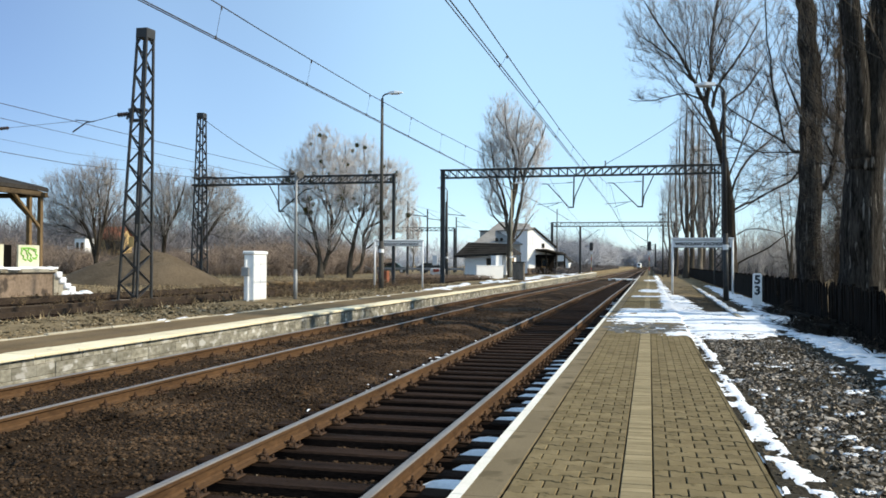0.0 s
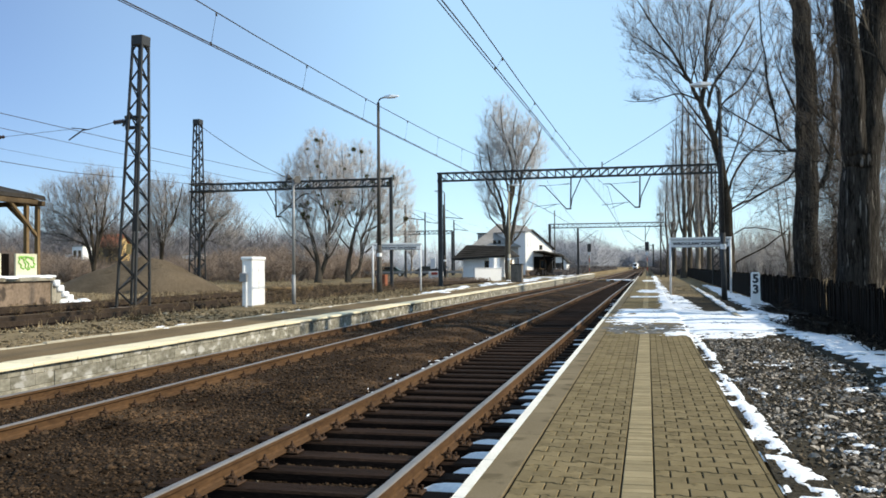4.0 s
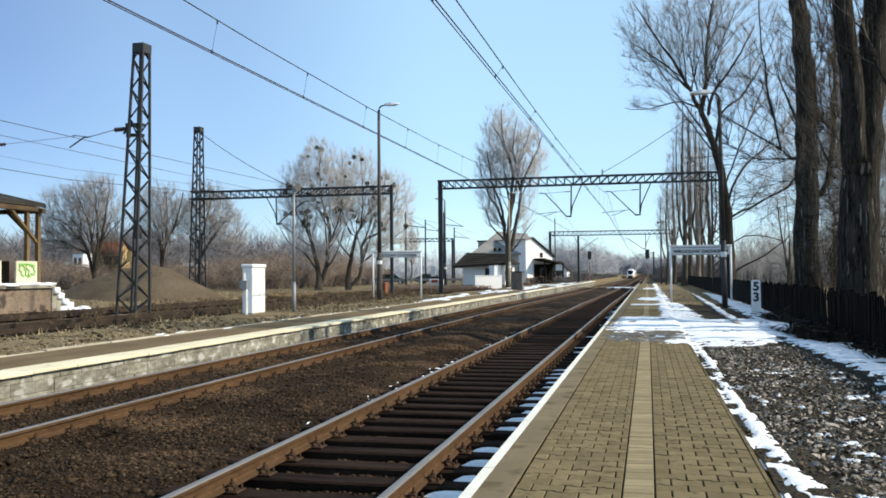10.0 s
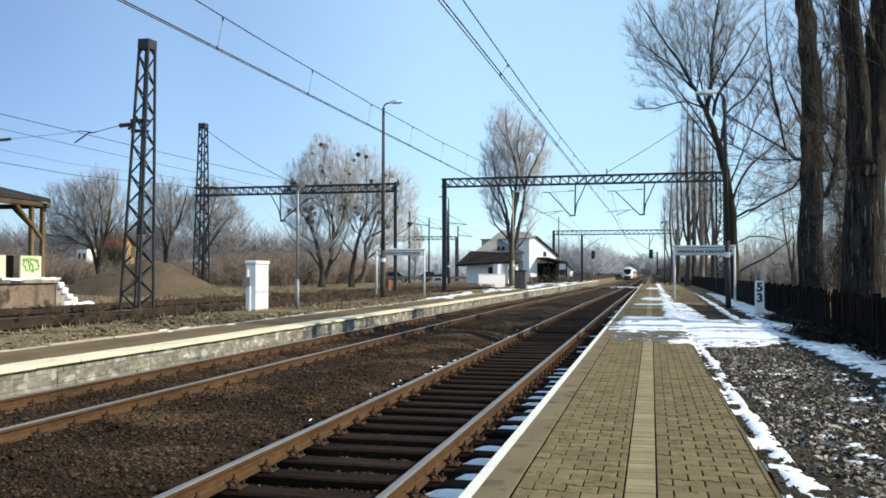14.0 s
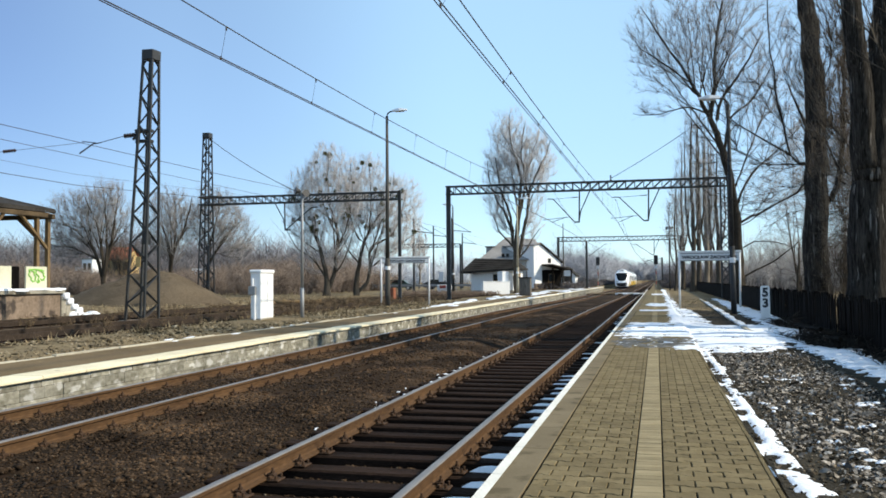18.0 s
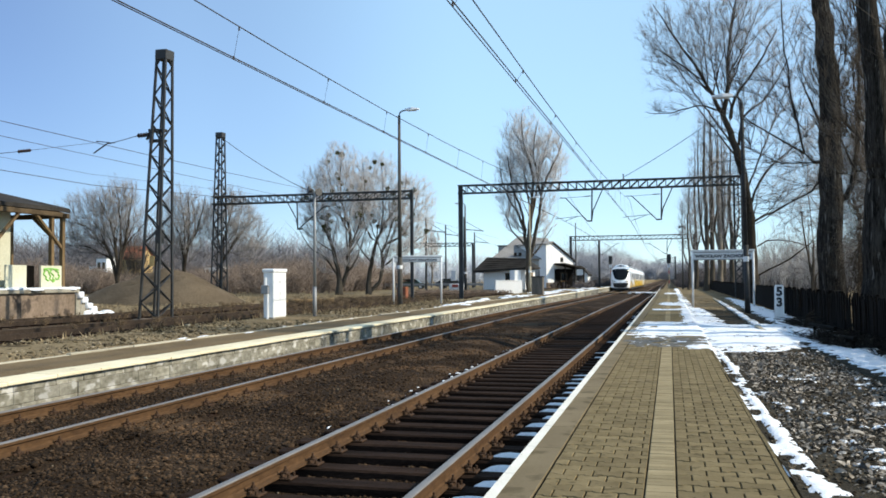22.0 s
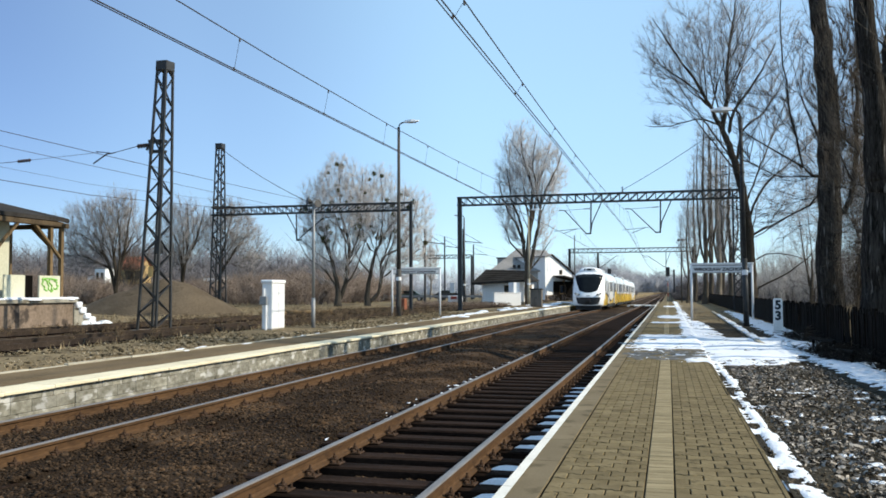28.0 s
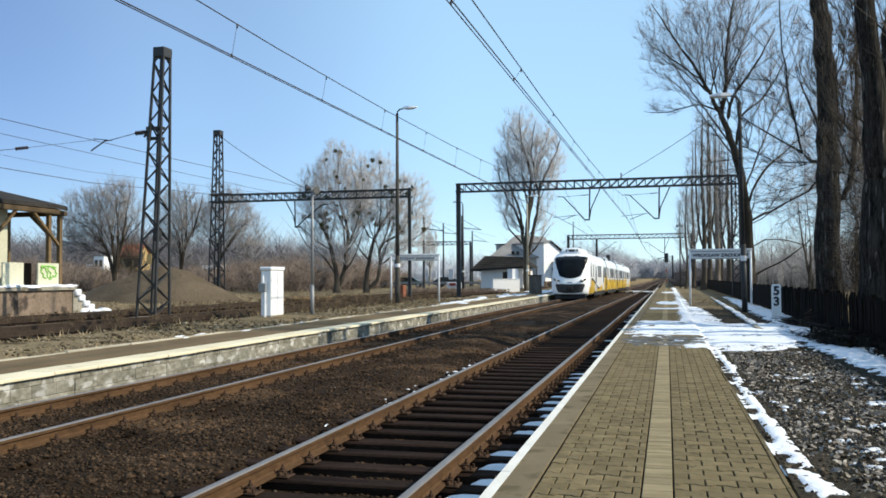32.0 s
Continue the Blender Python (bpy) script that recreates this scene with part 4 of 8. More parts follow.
    sf = np.array([(j * n + i, j * n + i + 1, j * n + n + i + 1, j * n + n + i) for j in range(len(ys) - 1) for i in range(n - 1) if h[j:j + 2, i:i + 2].max() > 0])
    setting("slush", raw("slush", sv, sf, M["slush"], True), "thin grey half-melted slush on wet paving", "stuff", "slush")
    setting("snow_scraps", m.data("snow_scraps", M["snow"], True), "small scraps of melting snow", "stuff", "snow")


make_snow()


# ---- overhead line: gantries, masts, wires ----
def lattice_mast(name, label, at, height, w0, w1, bays, lean=0.0, turn=0.0, category="mast"):
    """Four tapering corner angles with a zigzag of bracing on each side."""
    t = thing(name, label, category, at)
    t.matrix_basis = pose(*at, 0, lean, turn)

    def corner(sx, sy, z):
        w = (w0 + (w1 - w0) * z / height) / 2
        return Vector((sx * w, sy * w, z))
    quad = ((-1, -1), (1, -1), (1, 1), (-1, 1))
    for sx, sy in quad:
        part("corner_leg", Mesh().bar(corner(sx, sy, -0.3), corner(sx, sy, height), 0.078, 0.078), M["steel"], t)
    for k in range(4):
        a, b = quad[k], quad[(k + 1) % 4]
        for i in range(bays):
            z0, z1 = height * i / bays, height * (i + 1) / bays
            p, q = (a, b) if (i + k) % 2 else (b, a)
            part("brace", Mesh().bar(corner(*p, z0), corner(*q, z1), 0.064, 0.02), M["steel"], t)
    part("cap", Mesh().box(-w1 / 2 - 0.06, w1 / 2 + 0.06, -w1 / 2 - 0.06, w1 / 2 + 0.06, height - 0.32, height + 0.05, 0.02), M["steel"], t)
    part("footing", Mesh().box(-w0 / 2 - 0.2, w0 / 2 + 0.2, -w0 / 2 - 0.2, w0 / 2 + 0.2, -0.4, -0.06, 0.03), M["plinth"], t)
    return t


def insulator(m, p0, p1, n=6, r=0.075):
    p0, p1 = Vector(p0), Vector(p1)
    m.tube(p0, p1, 0.022, n=6)
    for i in range(n):
        a = p0.lerp(p1, (i + 0.25) / n)
        b = p0.lerp(p1, (i + 0.75) / n)
        m.tube(a, b, r, r * 0.45, 10)


def truss(t, x0, x1, z0, z1, depth, bays, thick=0.09):
    """A box truss across the tracks: four chords, and single diagonals one by one."""
    for y in (-depth / 2, depth / 2):
        for z, nm in ((z1, "top_chord"), (z0, "bottom_chord")):
            part(nm, Mesh().bar((x0, y, z), (x1, y, z), thick, thick), M["steel"], t)
    step = (x1 - x0) / bays
    d = Mesh().bar((0, 0, 0), (step, 0, z1 - z0), 0.055, 0.03).data("diagonal", M["steel"])
    e = Mesh().bar((0, 0, z1 - z0), (step, 0, 0), 0.055, 0.03).data("diagonal", M["steel"])
    v = Mesh().bar((0, 0, 0), (0, 0, z1 - z0), 0.05, 0.03).data("web_post", M["steel"])
    for i in range(bays):
        for y in (-depth / 2, depth / 2):
            part("diagonal", d if i >= bays // 2 else e, None, t, at=(x0 + i * step, y, z0))
            if i:
                part("web_post", v, None, t, at=(x0 + i * step, y, z0))
    lac = Mesh()
    for i in range(bays):
        for z in (z0, z1):
            lac.bar((x0 + i * step, -depth / 2, z), (x0 + (i + 1) * step, depth / 2, z), 0.04, 0.02)
    tagged(part("lacing", lac, M["steel"], t), kind="stuff")


def pull_off(t, x, z_top, z_bot, dx, dz, mirror=1, steady=0.0):
    """A hanging bracket of two converging tubes and an arm that rises from its foot."""
    m = Mesh()
    m.tube((x + 0.05 * mirror, 0, z_top), (x, 0, z_bot), 0.05, n=8)
    m.tube((x + 0.75 * mirror, 0, z_top), (x + 0.12 * mirror, 0, z_bot + 0.75), 0.038, n=8)
    m.tube((x + 0.12 * mirror, 0, z_bot + 0.75), (x, 0, z_bot), 0.038, n=8)
    m.tube((x + 0.05 * mirror, 0, z_bot), (x - 0.35 * mirror, 0, z_bot), 0.05, n=8)
    hang = part("hanging_bracket", m, M["steel"], t)
    a = Mesh()
    p0, p1 = Vector((x - 0.3 * mirror, 0, z_bot)), Vector((x - dx * mirror, 0, z_bot + dz))
    a.tube(p0, p1, 0.034, n=8)
    a.tube(p1, p1 + Vector((-0.40 * mirror, 0, 0.02)), 0.03, n=8)
    part("registration_arm", a, M["steel"], t)
    i = Mesh()
    insulator(i, p0.lerp(p1, 0.08), p0.lerp(p1, 0.24), 5, 0.06)
    part("insulator", i, M["porcelain"], t)
    if steady:
        tie = Vector((x + 0.02 * mirror, 0, p1.z + 0.10))
        part("tie_rod", Mesh().tube(p1, tie, 0.013, n=6), M["steel"], t)
        i = Mesh()
        insulator(i, p1.lerp(tie, 0.72), p1.lerp(tie, 0.95), 5, 0.055)
        part("insulator", i, M["porcelain"], t)
        q = Vector((x - 0.72 * mirror, 0, z_bot + 0.36))
        part("steady_arm", Mesh().tube(q, (x - 2.55 * mirror, 0, z_bot + 0.20), 0.018, n=6).tube(q + Vector((-0.25, 0, -0.02)), (x - 1.93 * mirror, 0, steady), 0.018, n=6), M["steel"], t)
    return hang


# the gantry across both running tracks
G1Y = 62.0
g = thing("catenary_gantry", "dark steel lattice gantry carrying overhead wires across two tracks", "gantry", (0, G1Y, 0), group="gantries over the running tracks")
part("post", Mesh().box(-14.80, -14.50, -0.14, 0.14, -0.3, 8.2, 0.02), M["steel"], g)
truss(g, -14.8, 4.75, 7.58, 8.14, 0.55, 32)
lat = Mesh()
for sx, sy in ((4.3, -0.24), (4.8, -0.24), (4.8, 0.24), (4.3, 0.24)):
    lat.bar((sx, sy, -0.3), (sx, sy, 8.2), 0.08, 0.08)
for i in range(14):
    z = 0.55 * i
    lat.bar((4.3, -0.24, z), (4.8, -0.24, z + 0.55), 0.05, 0.02).bar((4.8, -0.24, z), (4.3, -0.24, z + 0.55), 0.05, 0.02)
    lat.bar((4.3, 0.24, z), (4.8, 0.24, z + 0.55), 0.05, 0.02).bar((4.3, -0.24, z), (4.3, 0.24, z + 0.55), 0.05, 0.02)
part("lattice_post", lat, M["steel"], g)
pull_off(g, -5.22, 7.5, 5.36, 1.80, 1.66, 1, 5.38)
pull_off(g, -0.48, 7.5, 5.36, 1.95, 1.66, 1, 5.32)
ins = Mesh()
insulator(ins, (-3.0, 0, 8.2), (-3.0, 0, 8.6), 4, 0.08)
part("insulator", ins, M["porcelain"], g)

# the same kind far along the line
g2 = thing("catenary_gantry", "distant dark steel lattice gantry over two tracks", "gantry", (0, 135, 0), group="gantries over the running tracks")
for x in (-14.6, 3.6):
    part("post", Mesh().box(x - 0.18, x + 0.18, -0.15, 0.15, -0.3, 7.8, 0.02), M["steel"], g2)
part("thin_post", Mesh().tube((-13.9, 0.6, 0), (-13.9, 0.6, 9.9), 0.10, 0.07), M["pole"], g2)
truss(g2, -14.7, 3.7, 7.15, 7.75, 0.5, 26, 0.11)
pull_off(g2, -10.2, 7.15, 4.9, 2.6, 1.7, -1)
pull_off(g2, -0.3, 7.15, 4.95, 2.6, 1.6)
part("side_post", Mesh().box(-10.5, -10.2, 0.5, 0.8, -0.6, 7.1, 0.02), M["steel"], g2)
g3 = thing("catenary_mast", "far dark catenary mast beyond the level crossing", "mast", (1.6, 250, 0), group="masts along the line")
part("post", Mesh().box(-0.2, 0.2, -0.15, 0.15, -0.9, 7.2, 0.02), M["steel"], g3)
part("bracket_arm", Mesh().tube((0, 0, 6.9), (-4.2, 0, 6.4), 0.06, n=6).tube((0, 0, 5.2), (-4.0, 0, 6.4), 0.06, n=6), M["steel"], g3)

# the gantry over the sidings, between a lattice mast and a post
G4Y = 57.0
lattice_mast("lattice_mast", "tall dark lattice steel mast standing behind the earth mound", (-31.35, G4Y, 0), 12.0, 0.86, 0.42, 20, 0.4, 0, "mast")
g4 = thing("catenary_gantry", "dark steel lattice gantry over the overgrown sidings", "gantry", (0, G4Y, 0))
truss(g4, -31.6, -16.75, 6.86, 7.36, 0.5, 22)
part("post", Mesh().box(-16.98, -16.78, -0.11, 0.11, -0.3, 7.45, 0.02), M["steel"], g4)
pull_off(g4, -25.25, 6.8, 4.95, 0, 0.01, -1)
a = Mesh().tube((-25.2, 0, 4.95), (-23.3, 0, 6.45), 0.034).tube((-23.3, 0, 6.45), (-22.8, 0, 6.5), 0.03)
part("registration_arm", a, M["steel"], g4)
cl = Mesh().box(-31.75, -30.2, -0.42, 0.42, 6.80, 6.92, 0.02).box(-31.75, -30.2, -0.42, 0.42, 7.34, 7.46, 0.02)
part("clamp_frame", cl, M["steel"], g4)

# the tall lattice mast beside the sidings
lm = lattice_mast("lattice_mast", "tall tapering lattice steel mast with a small yellow plate", (-18.50, 28.9, 0), 9.92, 0.82, 0.38, 18, 2.1, -6, "mast")
br = Mesh()
br.box(-0.50, 0.16, -0.13, 0.13, 6.54, 6.64, 0.02).box(-0.55, 0.16, -0.13, 0.13, 6.92, 7.03, 0.02).box(-0.54, -0.42, -0.08, 0.08, 6.5, 7.0, 0.02)
br.bar((-0.7, 0, 6.66), (-0.30, 0, 7.0), 0.07, 0.06)
part("bracket", br, M["steel"], lm)
im = Mesh()
insulator(im, (-0.55, 0, 6.84), (-1.15, 0, 6.80), 5, 0.095)
part("insulator", im, M["porcelain"], lm)
part("plate", Mesh().box(-0.02, 0.20, -0.45, -0.43, 1.90, 2.28, 0.01), M["ochre"], lm, "small yellow plate")
part("terminal_box", Mesh().box(-0.08, 0.18, -0.12, 0.14, 2.75, 3.25, 0.03), M["steel"], lm)
pb = Mesh().tube((-1.15, 0, 6.80), (-2.50, 0.1, 6.56), 0.014).tube((-2.25, 0.1, 6.60), (-2.65, 0.1, 6.56), 0.022).tube((-2.6, 0.1, 6.58), (-3.35, 0.2, 6.22), 0.028)
pb.tube((-2.5, 0.1, 6.60), (-3.25, 0.2, 6.68), 0.016)
part("pull_off_arm", pb, M["steel"], lm)

sw = thing("line_insulator", "dark ribbed insulator in a thin span wire", "insulator", (-24.3, 28.9, 6.46))
im = Mesh()
insulator(im, (-0.3, 0, 0.0), (0.3, 0, 0.03), 5, 0.075)
part("body", im, M["porcelain"], sw)
part("span_wire", Mesh().tube((-6.0, 0, -0.25), (-0.3, 0, 0), 0.012, n=5).tube((0.3, 0, 0.03), (3.3, 0.0, 0.20), 0.008, n=5), M["wire"], sw)

# masts far along the sidings
for x, y, h in ((-26.0, 112.0, 9.5), (-33.0, 150.0, 9.5), (-35.8, 140.5, 10.4), (-29.0, 104.0, 9.0)):
    m = thing("catenary_mast", "distant dark catenary mast beside the sidings", "mast", (x, y, 0), group="masts along the sidings")
    part("post", Mesh().tube((0, 0, -0.3), (0, 0, h), 0.16, 0.11, 8), M["steel"], m)
    part("bracket_arm", Mesh().tube((0, 0, h - 1.6), (2.6, 0, h - 1.9), 0.05, n=6).tube((0, 0, h - 0.5), (2.4, 0, h - 1.85), 0.03, n=6), M["steel"], m)
g5 = thing("catenary_gantry", "far dark steel gantry over the sidings", "gantry", (0, 140, 0))
truss(g5, -44.0, -31.1, 6.75, 7.3, 0.5, 16, 0.08)
for x in (-44.0, -31.1):
    part("post", Mesh().box(x - 0.15, x + 0.15, -0.15, 0.15, -0.3, 7.2, 0.02), M["steel"], g5)


def wire(name, label, pts, r, sag=0.0, drops=()):
    """A wire through points, each span sagging by a parabola."""
    run = [Vector(pts[0])]
    for p, q in zip(pts, pts[1:]):
        p, q = Vector(p), Vector(q)
        for i in range(1, 15):
            t = i / 14
            run.append(p.lerp(q, t) - Vector((0, 0, 4 * sag * t * (1 - t))))
    w = tagged(new(name, Mesh().sweep(run, r, 5).data(name, M["wire"])), label, "wire", "overhead wires")
    for a, b in drops:
        part("dropper", Mesh().tube(a, b, 0.0035, n=4).tube(a, Vector(a) + Vector((0, 0, 0.06)), 0.016, n=5).tube(Vector(b) - Vector((0, 0, 0.06)), b, 0.016, n=5), M["wire"], w)
    return w


def catenary(x, zc, zm, ys, zig, sag, shift, first, step):
    """Two contact wires, messenger wire and droppers over one track. ys: the supports, zc: the contact wire's height at them."""
    pts = [(x + (zig if k % 2 else -zig), y, z) for k, (y, z) in enumerate(zip(ys, zc))]
    wire("contact_wire", "copper contact wire above the track", pts, 0.009, 0.0)
    wire("contact_wire", "copper contact wire above the track", [(a + 0.06, b, c) for a, b, c in pts], 0.011, 0.0)
    mess = [(x + shift, y, zm) for y in ys]
    dr = []
    for k in range(len(ys) - 1):
        lo = math.ceil((ys[k] + 1.5 - first) / step)
        for i in range(lo, int((ys[k + 1] - 1.5 - first) // step) + 1):
            t = (first + step * i - ys[k]) / (ys[k + 1] - ys[k])
            a = Vector(pts[k]).lerp(Vector(pts[k + 1]), t)
            b = Vector(mess[k]).lerp(Vector(mess[k + 1]), t) - Vector((0, 0, 4 * sag * t * (1 - t)))
            dr.append((tuple(a), tuple(b)))
    wire("messenger_wire", "sagging messenger wire with droppers above the track", mess, 0.0105, sag, dr)


catenary(-2.78, (4.76, 5.30, 5.2, 5.2, 5.2), 6.82, (-38.0, 62.0, 135.0, 210.0, 290.0), 0.20, 1.55, 0.16, 16.3, 4.9)
catenary(-7.13, (4.88, 5.36, 5.2, 5.2, 5.2), 7.68, (-32.0, 62.0, 135.0, 210.0, 290.0), 0.06, 2.02, 0.10, 13.45, 4.03)
wire("messenger_wire", "sagging messenger wire over the overgrown sidings", [(-22.0, -20.0, 6.95), (-21.7, 28.9, 6.79), (-22.6, 57.0, 7.3), (-22.6, 118.0, 6.9)], 0.013, 0.06)
wire("contact_wire", "copper contact wire over the overgrown sidings", [(-21.9, -20.0, 6.45), (-21.7, 28.9, 6.26), (-22.6, 57.0, 6.45), (-22.6, 118.0, 5.9)], 0.010, 0.0)
wire("feeder_wire", "thin feeder wire high beside the sidings", [(-26.6, -20.0, 6.1), (-26.5, 36.0, 5.94), (-27.0, 57.0, 6.9)], 0.015, 0.0)
wire("feeder_wire", "thin feeder wire high beside the sidings", [(-26.6, -20.0, 6.9), (-26.5, 36.0, 6.45), (-27.0, 57.0, 7.3)], 0.007, 0.0)
wire("feeder_wire", "thin wire from gantry to a mast", [(-3.0, 62.0, 8.35), (3.9, 62.4, 12.7)], 0.02, 0.15)
wire("stay_wire", "thin stay wire from lattice mast to gantry", [(-31.2, G4Y, 11.7), (-24.3, G4Y - 0.2, 7.6)], 0.022, 0.25)


# ---- lamps, poles, signs, cabinet ----
def street_lamp(label, at, h, arm, material):
    t = thing("platform_lamp", label, "lamp post", at, group="platform lamps")
    k = 0.75 if h < 9 else 1.0
    part("pole", Mesh().tube((0, 0, -0.3), (0, 0, 2.6), 0.15 * k, 0.135 * k, 12).tube((0, 0, 2.6), (0, 0, h - 0.25), 0.115 * k, 0.075, 12), material, t, smooth=True)
    end = Vector((arm * 0.5, 0, h + 0.02))
    bend = [Vector((0, 0, h - 0.3))] + [Vector((math.copysign(0.3 * (1 - math.cos(q)), arm), 0, h - 0.27 + 0.27 * math.sin(q))) for q in (0, 0.3, 0.6, 0.9, 1.2, 1.57)] + [end]
    a = Mesh().sweep(bend, 0.043, 8)
    part("arm", a, material, t, smooth=True)
    s = math.copysign(1, arm)
    hd = Mesh()
    hd.poly([(end.x + s * dx, dy, end.z + dz) for dx, dy, dz in
             ((-0.05, -0.10, -0.03), (-0.05, 0.10, -0.03), (-0.05, 0.08, 0.07), (-0.05, -0.08, 0.07),
              (0.35, -0.17, -0.03), (0.35, 0.17, -0.03), (0.35, 0.12, 0.13), (0.35, -0.12, 0.13),
              (0.78, -0.11, 0.0), (0.78, 0.11, 0.0), (0.78, 0.07, 0.06), (0.78, -0.07, 0.06))],
            [(0, 1, 2, 3), (0, 4, 5, 1), (1, 5, 6, 2), (2, 6, 7, 3), (3, 7, 4, 0), (4, 8, 9, 5), (5, 9, 10, 6), (6, 10, 11, 7), (7, 11, 8, 4), (8, 11, 10, 9)])
    h1 = part("lamp_head", hd, M["white"], t, "pale lamp head")
    part("diffuser", Mesh().box(end.x + s * 0.1 if s > 0 else end.x - 0.62, end.x + 0.62 if s > 0 else end.x - 0.1, -0.09, 0.09, end.z - 0.075, end.z - 0.025, 0.02), M["sign"], h1)
    part("band", Mesh().tube((0, 0, 1.95), (0, 0, 2.15), 0.15 * k, n=12), M["white"], t, "white number band")
    part("hatch", Mesh().box(-0.06, 0.06, -0.165 * k, -0.12 * k, 0.5, 1.0, 0.01), material, t)
    return t


street_lamp("tall dark platform lamp with one arm beside the sidings", (-14.76, 47.4, 0), 10.95, 0.8, M["pole"])
street_lamp("tall dark platform lamp leaning beside the station sign", (2.95, 36.3, 0), 8.5, -0.7, M["steel"]).rotation_euler = (0, radians(-0.6), 0)
street_lamp("pale concrete platform lamp before the bare poplar", (-13.72, 88.5, 0), 9.6, 0.8, M["kerb"])
street_lamp("distant platform lamp beside the station house", (-22.3, 96.5, 0), 9.9, -0.8, M["pole"])

sp = thing("speaker_pole", "slim grey pole with two dark horn loudspeakers", "pole", (-13.0, 30.9, 0))
part("pole", Mesh().tube((0, 0, -0.2), (0, 0, 1.1), 0.075, n=10).tube((0, 0, 1.1), (0, 0, 4.75), 0.060, 0.05, 10), M["galv"], sp, smooth=True)
for s in (-1, 1):
    h = Mesh().tube((s * 0.06, 0, 4.7 - 0.05 * s), (s * 0.22, -0.12, 4.72 - 0.05 * s), 0.05, 0.15, 12)
    part("loudspeaker", h, M["black"], sp, "black horn loudspeaker")
part("cross_arm", Mesh().bar((-0.15, 0, 4.66), (0.25, 0, 4.66), 0.05), M["galv"], sp)

sp2 = thing("speaker_pole", "distant slim pole with dark horn loudspeakers near the crossing", "pole", (1.55, 108.0, 0))
part("pole", Mesh().tube((0, 0, -0.4), (0, 0, 7.5), 0.09, 0.06, 8), M["pole"], sp2, smooth=True)
for s in (-1, 1):
    part("loudspeaker", Mesh().tube((s * 0.08, 0, 7.4), (s * 0.32, -0.2, 7.35), 0.06, 0.17, 10), M["black"], sp2, "black horn loudspeaker")

cb = thing("relay_cabinet", "tall white metal relay cabinet with a small side box", "cabinet", (-13.74, 28.98, -0.03))
part("body", Mesh().box(-0.19, 0.19, -0.50, 0.56, 0.06, 1.66, 0.015), M["white"], cb)
part("lid", Mesh().box(-0.23, 0.23, -0.54, 0.60, 1.66, 1.79, 0.03), M["white"], cb)
part("base", Mesh().box(-0.20, 0.20, -0.51, 0.57, -0.1, 0.06, 0.01), M["concrete"], cb)
for s in (-1, 1):
    dr = part("door", Mesh().box(0.19, 0.202, 0.04 if s > 0 else -0.47, 0.53 if s > 0 else 0.02, 0.11, 1.61, 0.006), M["white"], cb)
    part("handle", Mesh().box(0.202, 0.222, 0.03 + s * 0.05 - 0.012, 0.03 + s * 0.05 + 0.012, 0.80, 0.98, 0.006), M["white"], dr)
part("meter_box", Mesh().box(-0.24, 0.03, -0.61, -0.50, 0.90, 1.21, 0.015), M["galv"], cb, "small grey side box")
part("conduit", Mesh().tube((-0.02, -0.54, 0.0), (-0.02, -0.54, 0.90), 0.045), M["white"], cb)
part("conduit", Mesh().tube((-0.10, -0.54, 1.21), (-0.10, -0.54, 1.48), 0.045), M["white"], cb)


def text_data(body, size, material):
    c = bpy.data.curves.new("letters", "FONT")
    c.offset = 0.045 * size
    c.body, c.size, c.extrude, c.align_x, c.align_y = body, size, 0.004, "CENTER", "CENTER"
    c.materials.append(material)
    return c


def station_sign(label, at, rz, width, h, board, size=0.24):
    t = thing("station_sign", label, "station sign", at, rz, group="station signs")
    for s in (-1, 1):
        part("post", Mesh().tube((s * width / 2, 0, -0.3), (s * width / 2, 0, h), 0.05, n=8), M["sign"], t, smooth=True)
    part("board", Mesh().box(-width / 2 - 0.02, width / 2 + 0.02, -0.035, 0.035, h - board, h - 0.06, 0.008), M["sign"], t)
    part("top_rail", Mesh().box(-width / 2 - 0.07, width / 2 + 0.07, -0.06, 0.06, h - 0.06, h + 0.03, 0.012), M["sign"], t, "white top rail")
    for z in (h - board + 0.02, h - 0.09):
        part("border", Mesh().box(-width / 2 + 0.04, width / 2 - 0.04, -0.041, -0.036, z - 0.012, z + 0.012), M["letters"], t)
    tx = new("letters", text_data("WROCŁAW ZACHODNI", size, M["letters"]))
    tx.parent = t
    tx.matrix_basis = pose(0, -0.045, h - board / 2 - 0.05, 90, 0, 0)
    tx.scale = (width * 0.345 * 0.24 / size * (1.0 if size > 0.17 else 0.9), 1.0, 1.0)
    return t


station_sign("white station name sign on two posts in the snow", (2.45, 43.4, 0), 0, 2.75, 2.62, 0.46, 0.195)
station_sign("white station name sign on two posts beside the sidings", (-14.08, 48.6, 0), 16, 2.75, 2.70, 0.36, 0.15)

km = thing("kilometre_post", "short pale concrete post with black digits 5 and 3", "kilometre post", (3.56, 31.4, -0.08))
part("slab", Mesh().prism([(-0.15, 0), (0.15, 0), (0.14, 1.10), (0.10, 1.15), (-0.10, 1.15), (-0.14, 1.10)], "y", -0.07, 0.07), M["render_white"], km)
for body, z in (("5", 0.92), ("3", 0.56)):
    d = new("digit", text_data(body, 0.40, M["letters"]))
    d.parent = km
    d.matrix_basis = pose(0, -0.075, z, 90, 0, 0)


